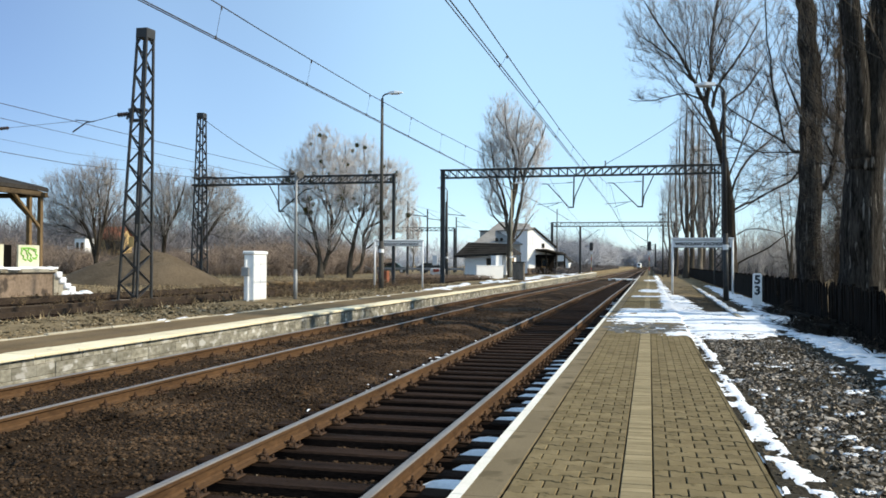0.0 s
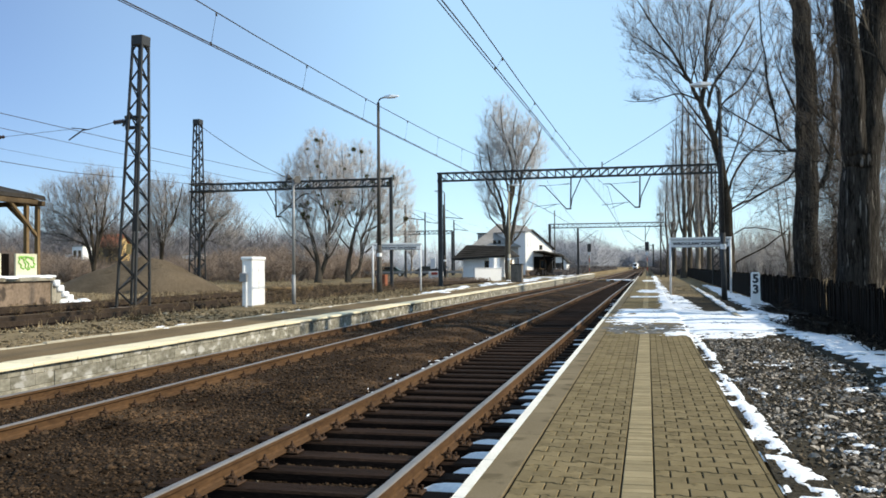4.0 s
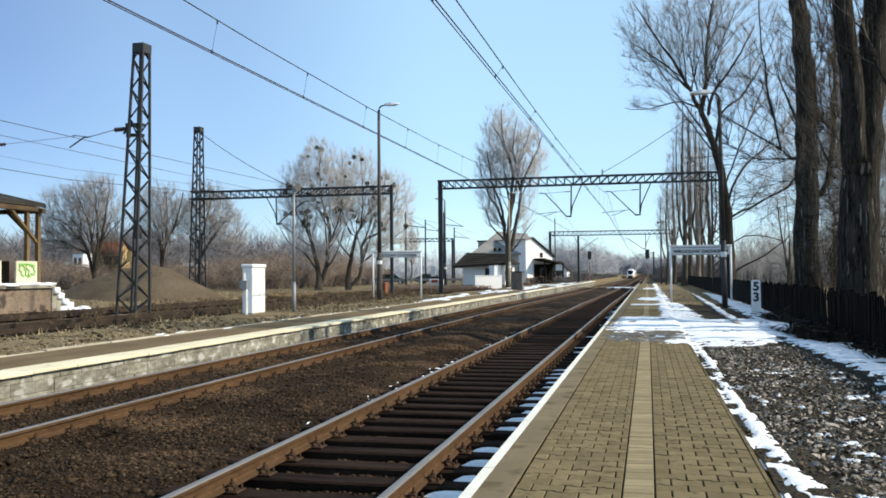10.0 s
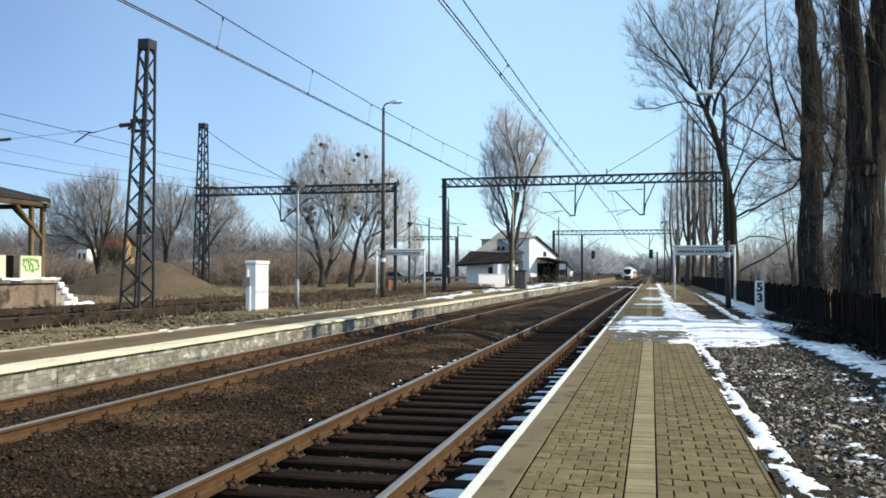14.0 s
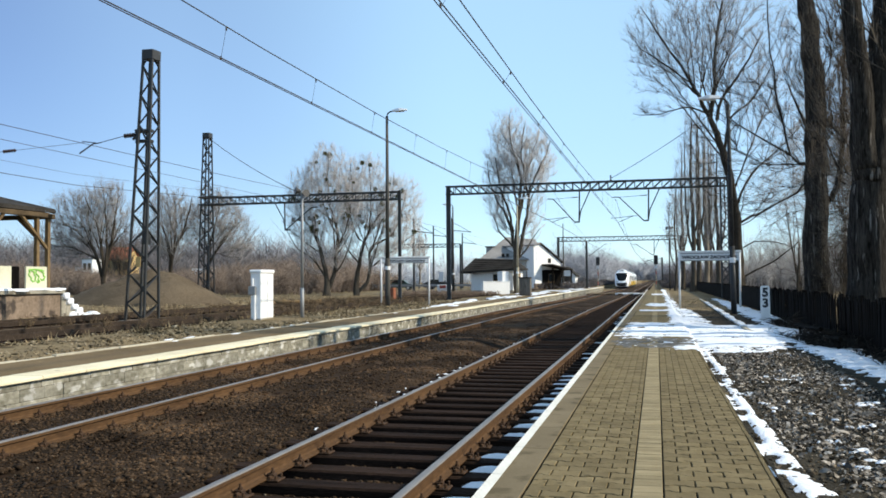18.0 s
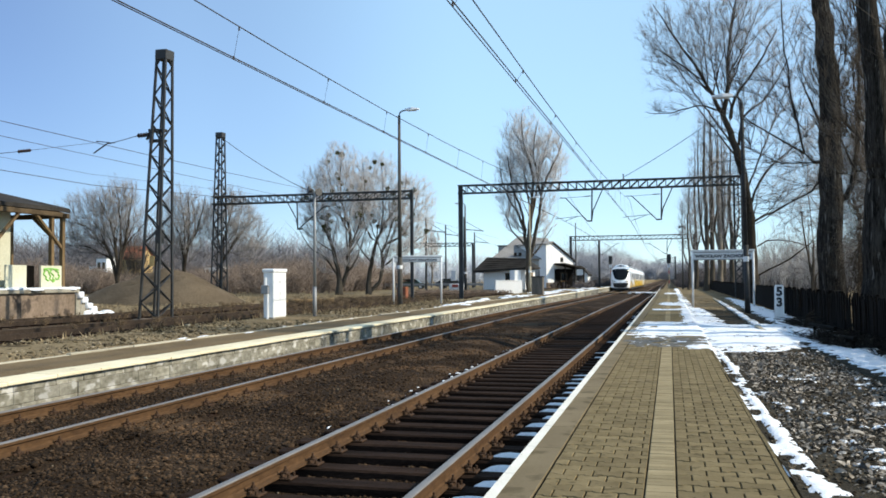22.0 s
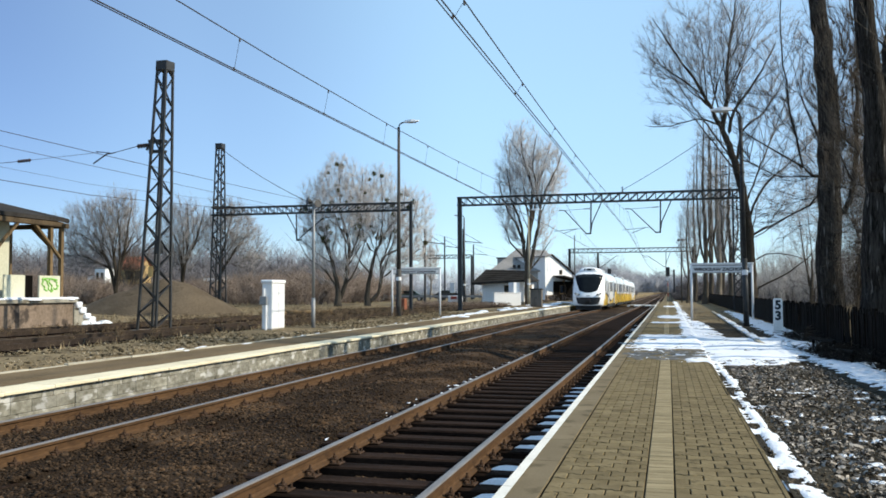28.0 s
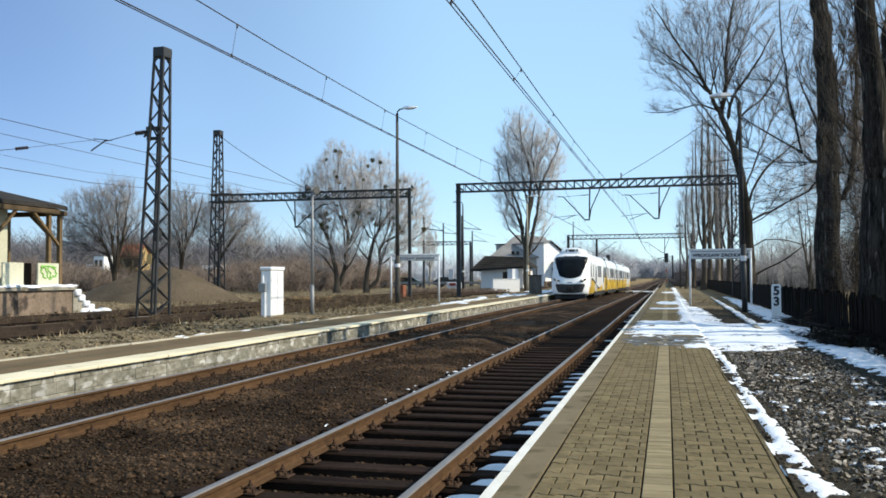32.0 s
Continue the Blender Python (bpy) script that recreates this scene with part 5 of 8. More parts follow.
def signal(label, at, h):
    t = thing("railway_signal", label, "signal", at, group="light signals")
    n = 7
    for i in range(n):
        z0, z1 = (h - 1.4) * i / n, (h - 1.4) * (i + 1) / n
        part("mast_band", Mesh().tube((0, 0, z0), (0, 0, z1), 0.062, n=8), M["red"] if i % 3 == 1 else M["kerb"], t)
    hd = part("signal_head", Mesh().box(-0.3, 0.3, -0.15, 0.12, h - 1.35, h, 0.06), M["black"], t)
    for i in range(3):
        part("hood", Mesh().tube((0, -0.14, h - 0.3 - 0.38 * i), (0, -0.36, h - 0.26 - 0.38 * i), 0.12, 0.13, 10), M["black"], hd)
    part("marker_plate", Mesh().box(-0.2, 0.2, -0.11, -0.09, h - 2.0, h - 1.55, 0.01), M["sign"], t)


signal("light signal on a red and white striped mast beside the platform", (-0.05, 135.0, 0), 4.85)
signal("light signal on a red and white striped mast beyond the station", (-9.7, 152.0, -0.2), 5.3)


# ---- fence ----
def make_fence():
    f = thing("fence", "low dark weathered wooden picket fence below the trees", "fence", kind="structure")
    rng = random.Random(40)
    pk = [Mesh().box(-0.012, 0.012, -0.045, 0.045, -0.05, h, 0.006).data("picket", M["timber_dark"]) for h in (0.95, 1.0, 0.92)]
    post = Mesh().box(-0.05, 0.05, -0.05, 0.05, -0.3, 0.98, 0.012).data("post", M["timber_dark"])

    def fx(y):
        return 3.80 + 0.022 * (y - 15.5) if y < 35 else 4.23 + 0.004 * (y - 35)
    y = 5.0
    k = 0
    far = Mesh()
    for i in range(430):
        far.box(3.557, 3.581, -60 + 0.15 * i, -59.88 + 0.15 * i, -0.05, 0.92 + rng.uniform(-0.05, 0.05))
    while y < 150:
        if y < 35:
            part("picket", pk[k % 3], None, f, at=pose(fx(y) + rng.uniform(-0.01, 0.01), y, -0.04 + rng.uniform(-0.04, 0.03), rng.uniform(-2.5, 2.5), rng.uniform(-2, 2), 0))
            y += 0.105
        else:
            far.box(fx(y) - 0.012, fx(y) + 0.012, y - 0.06, y + 0.06, -0.05, 0.92 + rng.uniform(-0.05, 0.05))
            y += 0.14
        k += 1
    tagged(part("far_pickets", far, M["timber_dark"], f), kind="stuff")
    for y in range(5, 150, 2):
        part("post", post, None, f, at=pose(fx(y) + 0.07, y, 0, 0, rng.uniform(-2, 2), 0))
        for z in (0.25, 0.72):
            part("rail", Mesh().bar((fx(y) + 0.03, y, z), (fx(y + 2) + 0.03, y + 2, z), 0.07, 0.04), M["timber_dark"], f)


make_fence()
kb = thing("kerb_line", "low snow-dusted concrete kerb along the platform", "kerb", kind="structure")
kbm = Mesh().box(-0.06, 0.06, 0.005, 0.995, -0.2, 0.05, 0.015).data("kerb_stone", M["kerb"])
for i in range(36):
    part("kerb_stone", kbm, None, kb, at=pose(2.32 + 0.013 * i, 24 + i, -0.05))
sc = Mesh()
_k = random.Random(44)
for i in range(90):
    y = 24.2 + 0.31 * i
    if nz(y * 0.8, 0.3, 7) > -0.08:
        a, b = _k.uniform(0.02, 0.10), _k.uniform(0.04, 0.16)
        sc.box(2.30 + 0.013 * (y - 24) - a, 2.34 + 0.013 * (y - 24) + b, y, y + _k.uniform(0.15, 0.36), -0.03, _k.uniform(0.005, 0.035), 0.02)
setting("kerb_snow", sc.data("kerb_snow", M["snow"]), "snow lying along the kerb", "stuff", "snow")


# ---- trees ----
def grow(seed, height, r0, n1, n2, n3, spread=38, up=0.10, first=0.25, lean=(0, 0), fork=0, len1=0.42, twigs=3, wob=0.05, crown="oval", lf=0.55, twr=1.0, fang=(6, 14), fat=(0.10, 0.22), tap=0.72):
    """Tapered sticks of a bare tree: trunk and limbs in one list, twigs in another."""
    rng = random.Random(seed)
    big, small = [], []

    def turn(d, ang, az):
        a = d.orthogonal().normalized()
        a.rotate(Matrix.Rotation(az, 3, d))
        v = d.copy()
        v.rotate(Matrix.Rotation(ang, 3, a))
        return v.normalized()

    def stick(p, d, length, r, level, n):
        pts = [(p.copy(), r, d.copy())]
        step = length / n
        for i in range(n):
            w = wob * (1.0 if level == 0 else 2.6)
            d = (d + Vector((rng.gauss(0, w), rng.gauss(0, w), rng.gauss(0, w * 0.6) + (up if level else 0.02)))).normalized()
            q = p + d * step
            rr = r * (1 - 0.80 * (i + 1) / n) if level else r * (1 - tap * ((i + 1) / n) ** 1.05)
            (big if pts[-1][1] > 0.022 else small).append((*p, *q, pts[-1][1], max(rr, 0.005)))
            p = q
            pts.append((p.copy(), max(rr, 0.005), d.copy()))
        return pts

    def along(pts, t):
        k = min(int(t * (len(pts) - 1)), len(pts) - 2)
        f = t * (len(pts) - 1) - k
        return pts[k][0].lerp(pts[k + 1][0], f), pts[k][1] + (pts[k + 1][1] - pts[k][1]) * f, pts[k][2]
    stems = [stick(Vector((0, 0, -0.3)), Vector((lean[0], lean[1], 1)).normalized(), height, r0, 0, 14)]
    flare = stems[0][0]
    for _ in range(fork):
        f = rng.uniform(*fat)
        p, r, d = along(stems[0], f)
        stems.append(stick(p, turn(d, radians(rng.uniform(*fang)), 6.283 * (_ + rng.random() * 0.7) / fork), height * (1 - f) * rng.uniform(0.78, 1.0), r * 0.62, 0, 12))
    for st in stems:
        for i in range(n1):
            t = first + (1 - first) * (i + rng.random()) / n1
            p, r, d = along(st, min(t, 0.99))
            L = height * len1 * (1.05 - 0.75 * ((t - first) / (1 - first))) * rng.uniform(0.7, 1.15)
            if crown == "fan":
                L = height * len1 * rng.uniform(0.6, 1.1) * (1 - 0.45 * t)
            b = stick(p, turn(d, radians(spread * rng.uniform(0.7, 1.3)), rng.uniform(0, 6.28)), L, min(r * lf, (0.035 + L * 0.016) * lf / 0.55), 1, 8)
            for j in range(n2):
                t2 = 0.15 + 0.83 * (j + rng.random()) / n2
                p2, r2, d2 = along(b, min(t2, 0.99))
                L2 = L * 0.48 * (1.1 - 0.6 * t2) * rng.uniform(0.6, 1.3)
                c = stick(p2, turn(d2, radians(rng.uniform(22, 52)), rng.uniform(0, 6.28)), L2, min(r2 * 0.65, 0.03), 2, 4)
                for _ in range(n3):
                    p3, r3, d3 = along(c, rng.uniform(0.1, 1.0) * 0.99)
                    e = stick(p3, turn(d3, radians(rng.uniform(18, 50)), rng.uniform(0, 6.28)), L2 * rng.uniform(0.35, 0.8), 0.0085 * twr, 3, 2)
                    for _ in range(twigs):
                        p4, r4, d4 = along(e, rng.uniform(0.1, 0.95))
                        stick(p4, turn(d4, radians(rng.uniform(15, 45)), rng.uniform(0, 6.28)), L2 * rng.uniform(0.15, 0.4), 0.0065 * twr, 4, 1)
    return big, small, stems


def trunk_skin(name, stems, material, flare=0.5, seed=0):
    """A ridged, flared skin round the stems."""
    rng = random.Random(seed)
    V, Fc = [], []
    n = 18
    for k, st in enumerate(stems):
        ring0 = len(V)
        P = []
        for (p, r, d), (q, r2, d2) in zip(st, st[1:]):
            for t in (0.0, 0.25, 0.5, 0.75):
                P.append((p.lerp(q, t), r + (r2 - r) * t, d))
        for p, r, d in P:
            z = p.z
            a = d.orthogonal().normalized()
            b = d.cross(a)
            fl = 1 + (flare * math.exp(-max(z, 0) / 0.7) if k == 0 else 0)
            for i in range(n):
                t = 2 * math.pi * i / n
                rr = r * fl * (1 + 0.10 * math.sin(5 * t + seed) * math.exp(-max(z, 0) / 2.5) + 0.07 * nz(i * 0.9, z * 0.55, seed) + 0.035 * nz(i * 2.1, z * 2.2, seed + 5))
                V.append(p + (a * math.cos(t) + b * math.sin(t)) * rr)
        for j in range(len(P) - 1):
            for i in range(n):
                Fc.append((ring0 + j * n + i, ring0 + j * n + (i + 1) % n, ring0 + (j + 1) * n + (i + 1) % n, ring0 + (j + 1) * n + i))
    return raw(name, np.array([tuple(v) for v in V]), np.array(Fc), material, True)


def tree(label, at, seed, height, r0, bark="bark", twig="twig", skin=True, group="", mist=0, category="tree", name="tree", rz=0, **kw):
    big, small, stems = grow(seed, height, r0, **kw)
    t = thing(name, label, category, at, rz, group)
    if skin:
        part("trunk", trunk_skin("trunk", stems, M[bark], 0.45, seed), None, t, "ridged grey-brown bark")
    part("branching", tubes("branching", big, M[bark], 6), None, t)
    part("crown", tubes("crown", small, M[twig], 3), None, t, "bare winter twigs")
    if mist:
        rng = random.Random(seed + 1)
        tips = [s for s in big if s[2] > height * 0.42 and s[6] < 0.07]
        for _ in range(mist):
            s = rng.choice(tips)
            r = rng.uniform(0.28, 0.6)
            seg = []
            for _ in range(170):
                v = Vector((rng.gauss(0, 1), rng.gauss(0, 1), rng.gauss(0, 1))).normalized()
                w = v + Vector((rng.gauss(0, .3), rng.gauss(0, .3), rng.gauss(0, .3)))
                a = v * r * rng.uniform(0.1, 0.4)
                b = w.normalized() * r * rng.uniform(0.75, 1.05)
                seg.append((*a, *b, 0.012, 0.022))
            part("mistletoe", tubes("mistletoe", seg, M["mistletoe"], 3), None, t, "round green mistletoe clump", at=(s[3], s[4], s[5] - r * 0.5))
    return t


def crown_points(lobes, count, rng):
    """Points spread evenly through overlapping egg shapes (cx, cy, cz, rx, ry, rz, share)."""
    out = []
    for cx, cy, cz, rx, ry, rz, share in lobes:
        k = int(count * share)
        v = rng.normal(size=(k, 3))
        v /= np.linalg.norm(v, axis=1)[:, None]
        bulge = np.array([1 + 0.30 * nz(a[0] * 1.7 + cx, a[1] * 1.7, a[2] * 1.7 + cz) for a in v])
        v *= (rng.uniform(0.02, 1, k) ** 0.42 * bulge)[:, None]
        out.append(v * (rx, ry, rz) + (cx, cy, cz))
    return np.concatenate(out)


def crown_tree(label, at, seed, stems, lobes, count, r0, bark="bark", twig="twig", tip=0.009, twigs=3, tl=0.7, fan=0, start=None, up=0.5,
               group="", mist=0, droop=1.6, name="tree", flare=0.45, slim=0.0, boughs=0.0, stiff=0.0):
    """A bare tree: given stems, limbs that reach out to fill the crown, and fine twigs on them.
    stems: lists of (x, y, z) or (x, y, z, radius); the first starts at the ground, the others on a node nearby."""
    rng = np.random.default_rng(seed)
    pos, par, rad = [], [], []

    def add(p, k, r=0.0):
        pos.append(np.array(p[:3], float)), par.append(k), rad.append(r)
        return len(pos) - 1
    chains = []
    stems = [list(s) for s in stems]
    start = start or stems[0][-1][:3]
    for i in range(fan):
        a = 2 * math.pi * (i + rng.uniform(0, 0.6)) / fan
        L = lobes[i % len(lobes)]
        e = rng.uniform(0.25, 0.75)
        q = np.array((L[0] + L[3] * e * math.cos(a), L[1] + L[4] * e * math.sin(a), L[2] + L[5] * rng.uniform(-0.25, 0.55)))
        p = np.array(start) - (0, 0, rng.uniform(0, 0.25) * start[2])
        m1, m2 = p + (q - p) * (0.30, 0.30, 0.22), p + (q - p) * (0.72, 0.72, 0.58)
        stems.append([tuple(p), tuple(m1), tuple(m2), tuple(q)])
    for s in stems:
        P = [np.array(p, float) for p in s]
        k = -1
        if pos:
            k = int(np.argmin([np.linalg.norm(q - P[0][:3]) for q in pos]))
        chain = [k] if k >= 0 else []
        for i in range(len(P) - 1):
            n = max(2, int(np.linalg.norm(P[i + 1][:3] - P[i][:3]) / 0.55))
            for j in range(0 if i == 0 else 1, n + 1):
                t = j / n
                a, b = P[max(i - 1, 0)], P[min(i + 2, len(P) - 1)]
                v = 0.5 * (2 * P[i] + (P[i + 1] - a) * t + (2 * a - 5 * P[i] + 4 * P[i + 1] - b) * t * t + (3 * P[i] - a - 3 * P[i + 1] + b) * t ** 3)
                v[:3] += rng.normal(0, 0.03, 3)
                k = add(v, k, v[3] if len(v) > 3 else 0.0)
                chain.append(k)
        chains.append(chain)
    nt = len(pos)
    # straight upswept boughs on the stems, and lesser ones on those
    centre, size = np.array([L[:3] for L in lobes], float), np.array([L[3:6] for L in lobes], float) * 1.06
    level = [c for c in chains if len(c) > 3] if boughs else []
    for order in (0, 1):
        grown = []
        for c in level:
            ln = sum(np.linalg.norm(pos[b] - pos[a]) for a, b in zip(c, c[1:]))
            side = rng.uniform(0, 2 * math.pi)
            for _ in range(int(ln * boughs * (1.0, 1.5)[order])):
                f = rng.uniform(0.22, 0.92)
                j = int(f * (len(c) - 1))
                k = c[j]
                if pos[k][2] < start[2] or j < 1:
                    continue
                d = pos[c[min(j + 1, len(c) - 1)]] - pos[c[j - 1]]
                d /= np.linalg.norm(d) + 1e-6
                side += 2.4 + rng.normal(0, 0.4)
                o = np.array((math.cos(side), math.sin(side), 0.1))
                o = o - d * (o @ d)
                way = d * 0.85 + o * rng.uniform(0.5, 0.95) + (0, 0, 0.30)
                way /= np.linalg.norm(way)
                reach = (0.9 + 0.55 * ln * (1 - f)) * rng.uniform(0.7, 1.2)
                for _ in range(4):
                    if ((((pos[k] + way * reach - centre) / size) ** 2).sum(1) < 1).any():
                        break
                    reach *= 0.7
                else:
                    continue
                base = min(0.42 * (rad[k] or 0.08), 0.07)
                n = max(3, int(reach / 0.5))
                bend = rng.normal(0, 0.06, 3) * reach + (0, 0, 0.07 * reach)
                row = [k]
                for i in range(1, n + 1):
                    w = i / n
                    row.append(add(pos[k] + way * reach * w + bend * w * w + rng.normal(0, 0.02, 3), row[-1], base + (0.010 - base) * w))
                grown.append(row)
        level = grown
    ns = len(pos)
    pts = crown_points(lobes, count, rng)
    far = np.linalg.norm(pts - np.array(start), axis=1)
    pts = pts[np.argsort(far + rng.normal(0, 0.35, len(pts)))]
    N = ns + 2 * len(pts)
    X, D = np.zeros((N, 3)), np.zeros((N, 3))
    X[:ns] = pos
    for k in range(ns):
        d = X[k] - X[par[k]] if par[k] >= 0 else np.array((0, 0, 1.0))
        D[k] = d / max(np.linalg.norm(d), 1e-6)
    par = par + [0] * (2 * len(pts))
    low = 0.12 * max(p[2] for p in pos)
    n = ns
    for q in pts:
        v = q - X[:n]
        L = np.linalg.norm(v, axis=1) + 1e-6
        ca = (v * D[:n]).sum(1) / L
        cost = L * (1 + (1.5 + 2 * stiff) * (1 - ca)) + droop * np.maximum(0, -v[:, 2]) + 100.0 * (X[:n, 2] < low)
        k = int(np.argmin(cost))
        m = X[k] + 0.5 * v[k] + D[k] * L[k] * (0.12 - 0.06 * stiff) + rng.normal(0, 0.025 - 0.01 * stiff, 3) * L[k]
        for p in (m, q):
            X[n] = p
            par[n] = k
            d = p - X[k]
            D[n] = d / max(np.linalg.norm(d), 1e-6)
            k, n = n, n + 1
    tips = np.ones(N)
    tips[[p for p in par if p >= 0]] = 0
    for k in range(N - 1, 0, -1):
        if par[k] >= 0:
            tips[par[k]] += tips[k]
    e = math.log(tips[0]) / math.log(r0 / tip)
    r = tip * np.maximum(tips, 1.0) ** (1 / e)
    r[ns:] = np.minimum(r[ns:], tip * np.maximum(tips[ns:], 1.0) ** 0.36)
    for k in range(ns):
        if rad[k] > 0:
            r[k] = rad[k]
        elif slim:
            r[k] = min(r[k], tip * tips[k] ** slim)
    t = thing(name, label, "tree", at, 0, group)
    skins = [[(Vector(X[k]), float(r[k]), Vector(D[k])) for k in c] for c in chains if len(c) > 3]
    for c in skins[1:]:
        c[0] = (c[0][0], min(c[0][1], c[1][1] * 1.15), c[0][2])
    part("trunk", trunk_skin("trunk", skins, M[bark], flare, seed % 97), None, t, "ridged grey-brown bark")
    k = np.arange(nt, N)
    pk = np.array(par)[k]
    r_in = np.minimum(r[pk], r[k] * 1.5)
    seg = np.concatenate([X[pk], X[k], r_in[:, None], r[k][:, None]], 1)
    fat = r[k] > 0.020
    if fat.any():
        tagged(part("branching", tubes("branching", seg[fat], M[bark], 5), None, t), kind="stuff")
    fine = []
    src = k[r[k] < 0.04]
    for _ in range(twigs):
        f = rng.uniform(0, 1, (len(src), 1))
        a = X[np.array(par)[src]] * (1 - f) + X[src] * f
        out = X[src] - np.array(start)
        out /= np.linalg.norm(out, axis=1)[:, None] + 1e-6
        d = 0.6 * D[src] + 0.40 * out + rng.normal(0, 0.42 - 0.17 * stiff, (len(src), 3)) + (0, 0, 0.40 * up)
        d /= np.linalg.norm(d, axis=1)[:, None]
        ln = tl * rng.uniform(0.3, 1.1, (len(src), 1))
        b = a + d * ln
        w = np.full((len(src), 1), tip)
        fine.append(np.concatenate([a, b, w, w], 1))
        for _ in range(2):
            g = a + (b - a) * rng.uniform(0.15, 0.7, (len(src), 1))
            e = d + rng.normal(0, 0.45 - 0.13 * stiff, d.shape)
            e /= np.linalg.norm(e, axis=1)[:, None]
            fine.append(np.concatenate([g, g + e * ln * rng.uniform(0.3, 0.6, (len(src), 1)), w * 0.75, w], 1))
    if (~fat).any():
        tagged(part("fine_branching", tubes("fine_branching", seg[~fat], M[twig if twig == "twig_pale" else bark], 3), None, t), kind="stuff")
    tagged(part("crown", spikes("crown", np.concatenate(fine), M[twig]), None, t, "bare winter twigs"), "bare winter twigs", kind="stuff")
    top = X[:, 2].max()
    cand = [i for i in range(ns, N) if X[i, 2] > 0.42 * top and r[i] < 0.05]
    for i in rng.choice(cand, mist, replace=False) if mist else ():
        s = rng.uniform(0.15, 0.34)
        v = rng.normal(size=(110, 3))
        v /= np.linalg.norm(v, axis=1)[:, None]
        w = v + rng.normal(0, 0.3, v.shape)
        w /= np.linalg.norm(w, axis=1)[:, None]
        g = np.concatenate([v * s * 0.2, w * s * rng.uniform(0.7, 1.05, (110, 1)), np.full((110, 1), 0.010), np.full((110, 1), 0.020)], 1)
        part("mistletoe", tubes("mistletoe", g, M["mistletoe"], 3), None, t, "round green mistletoe clump", at=tuple(X[i] - (0, 0, s * 0.4)))
    return t


POP = "old poplars along the fence"
# the two thick near trunks
crown_tree("thick old poplar trunk rising out of view behind the fence", (5.49, 33.2, -0.1), 101,
           [[(0.02, 0, -0.3, 0.44), (0, 0, 1, 0.43), (0.06, 0, 3.5, 0.40), (0.09, 0, 5.6, 0.375), (0.09, 0, 7.6, 0.355), (-0.04, 0, 10, 0.32), (-0.19, 0, 11.7, 0.29), (-0.5, 0, 17, 0.17), (-0.5, 0.2, 22, 0.05)],
            [(-0.30, 0, 4.75, 0.04), (-0.6, -0.1, 4.45, 0.035), (-1.6, -0.2, 3.85, 0.024), (-2.7, -0.2, 3.2, 0.010)],
            [(-0.30, 0, 5.45, 0.065), (-0.75, 0, 5.85, 0.045), (-1.15, 0, 7.7, 0.033), (-1.4, 0.1, 10.8, 0.022), (-1.3, 0.1, 13, 0.012)],
            [(-0.75, 0, 5.85, 0.04), (-1.55, 0.1, 6.3, 0.03), (-2.9, 0.2, 7.4, 0.02)],
            [(0.35, 0, 3.9, 0.12), (0.75, 0, 4.6, 0.10), (1.0, 0.2, 6.2, 0.08), (1.15, 0.2, 10, 0.04)]],
           [(-2.0, 0.6, 7.0, 2.4, 1.6, 4.6, 0.5), (0.95, 0.8, 8.0, 0.9, 1.2, 5.2, 0.5)], 380, 0.5, start=(0, 0, 5), twig="bark", tip=0.0060, twigs=3, tl=0.8, up=0.6, group=POP, flare=0.06, boughs=0.35, stiff=1)
crown_tree("massive forked poplar with a flared dark trunk behind the fence", (5.72, 26.2, -0.1), 102,
           [[(-0.06, 0, -0.3, 0.60), (-0.04, 0, 1.5, 0.54), (0.0, 0, 3.6, 0.51), (0.20, 0, 5.2, 0.44), (0.46, 0, 7.5, 0.37), (0.68, 0, 9.5, 0.33), (1.0, 0, 14, 0.2), (1.1, 0, 19, 0.05)],
            [(0.0, -0.1, 4.0, 0.42), (-0.16, -0.32, 5.2, 0.32), (-0.32, -0.58, 7.5, 0.27), (-0.52, -0.70, 9.5, 0.25), (-0.85, -0.7, 14, 0.14), (-0.9, -0.7, 18, 0.04)]],
           [(-0.45, 1.5, 7.0, 1.35, 1.0, 6.5, 0.8), (0.9, 1.2, 12, 2.0, 2.0, 6.0, 0.2)], 560, 0.6, start=(0, 0, 4), twig="twig", tip=0.0055, twigs=3, tl=1.0, up=1.7, group=POP, flare=0.12, stiff=1)
# out of view beyond them, they shade the platform
for i, (x, y) in enumerate(((6.3, 23.3), (5.7, 2.5))):
    tree("old poplar behind the fence", (x, y, -0.1), 110 + i, 17.5, 0.34, fork=1 - i, n1=14, n2=6, n3=3, spread=36, up=0.12, first=0.3, group=POP, len1=0.24, wob=0.015, lf=0.25)
# Two stems out of view, added only to cast shadow bands on the snow.
for i, (x, y) in enumerate(((7.6, 19.8), (8.0, 22.5))):
    tree("unseen young stem added to shade the platform snow", (x, y, -0.1), 115 + i, 6.2, 0.20, n1=5, n2=3, n3=2, spread=30, up=0.12, first=0.5, group=POP, len1=0.16, wob=0.012, lf=0.2, tap=0.5)
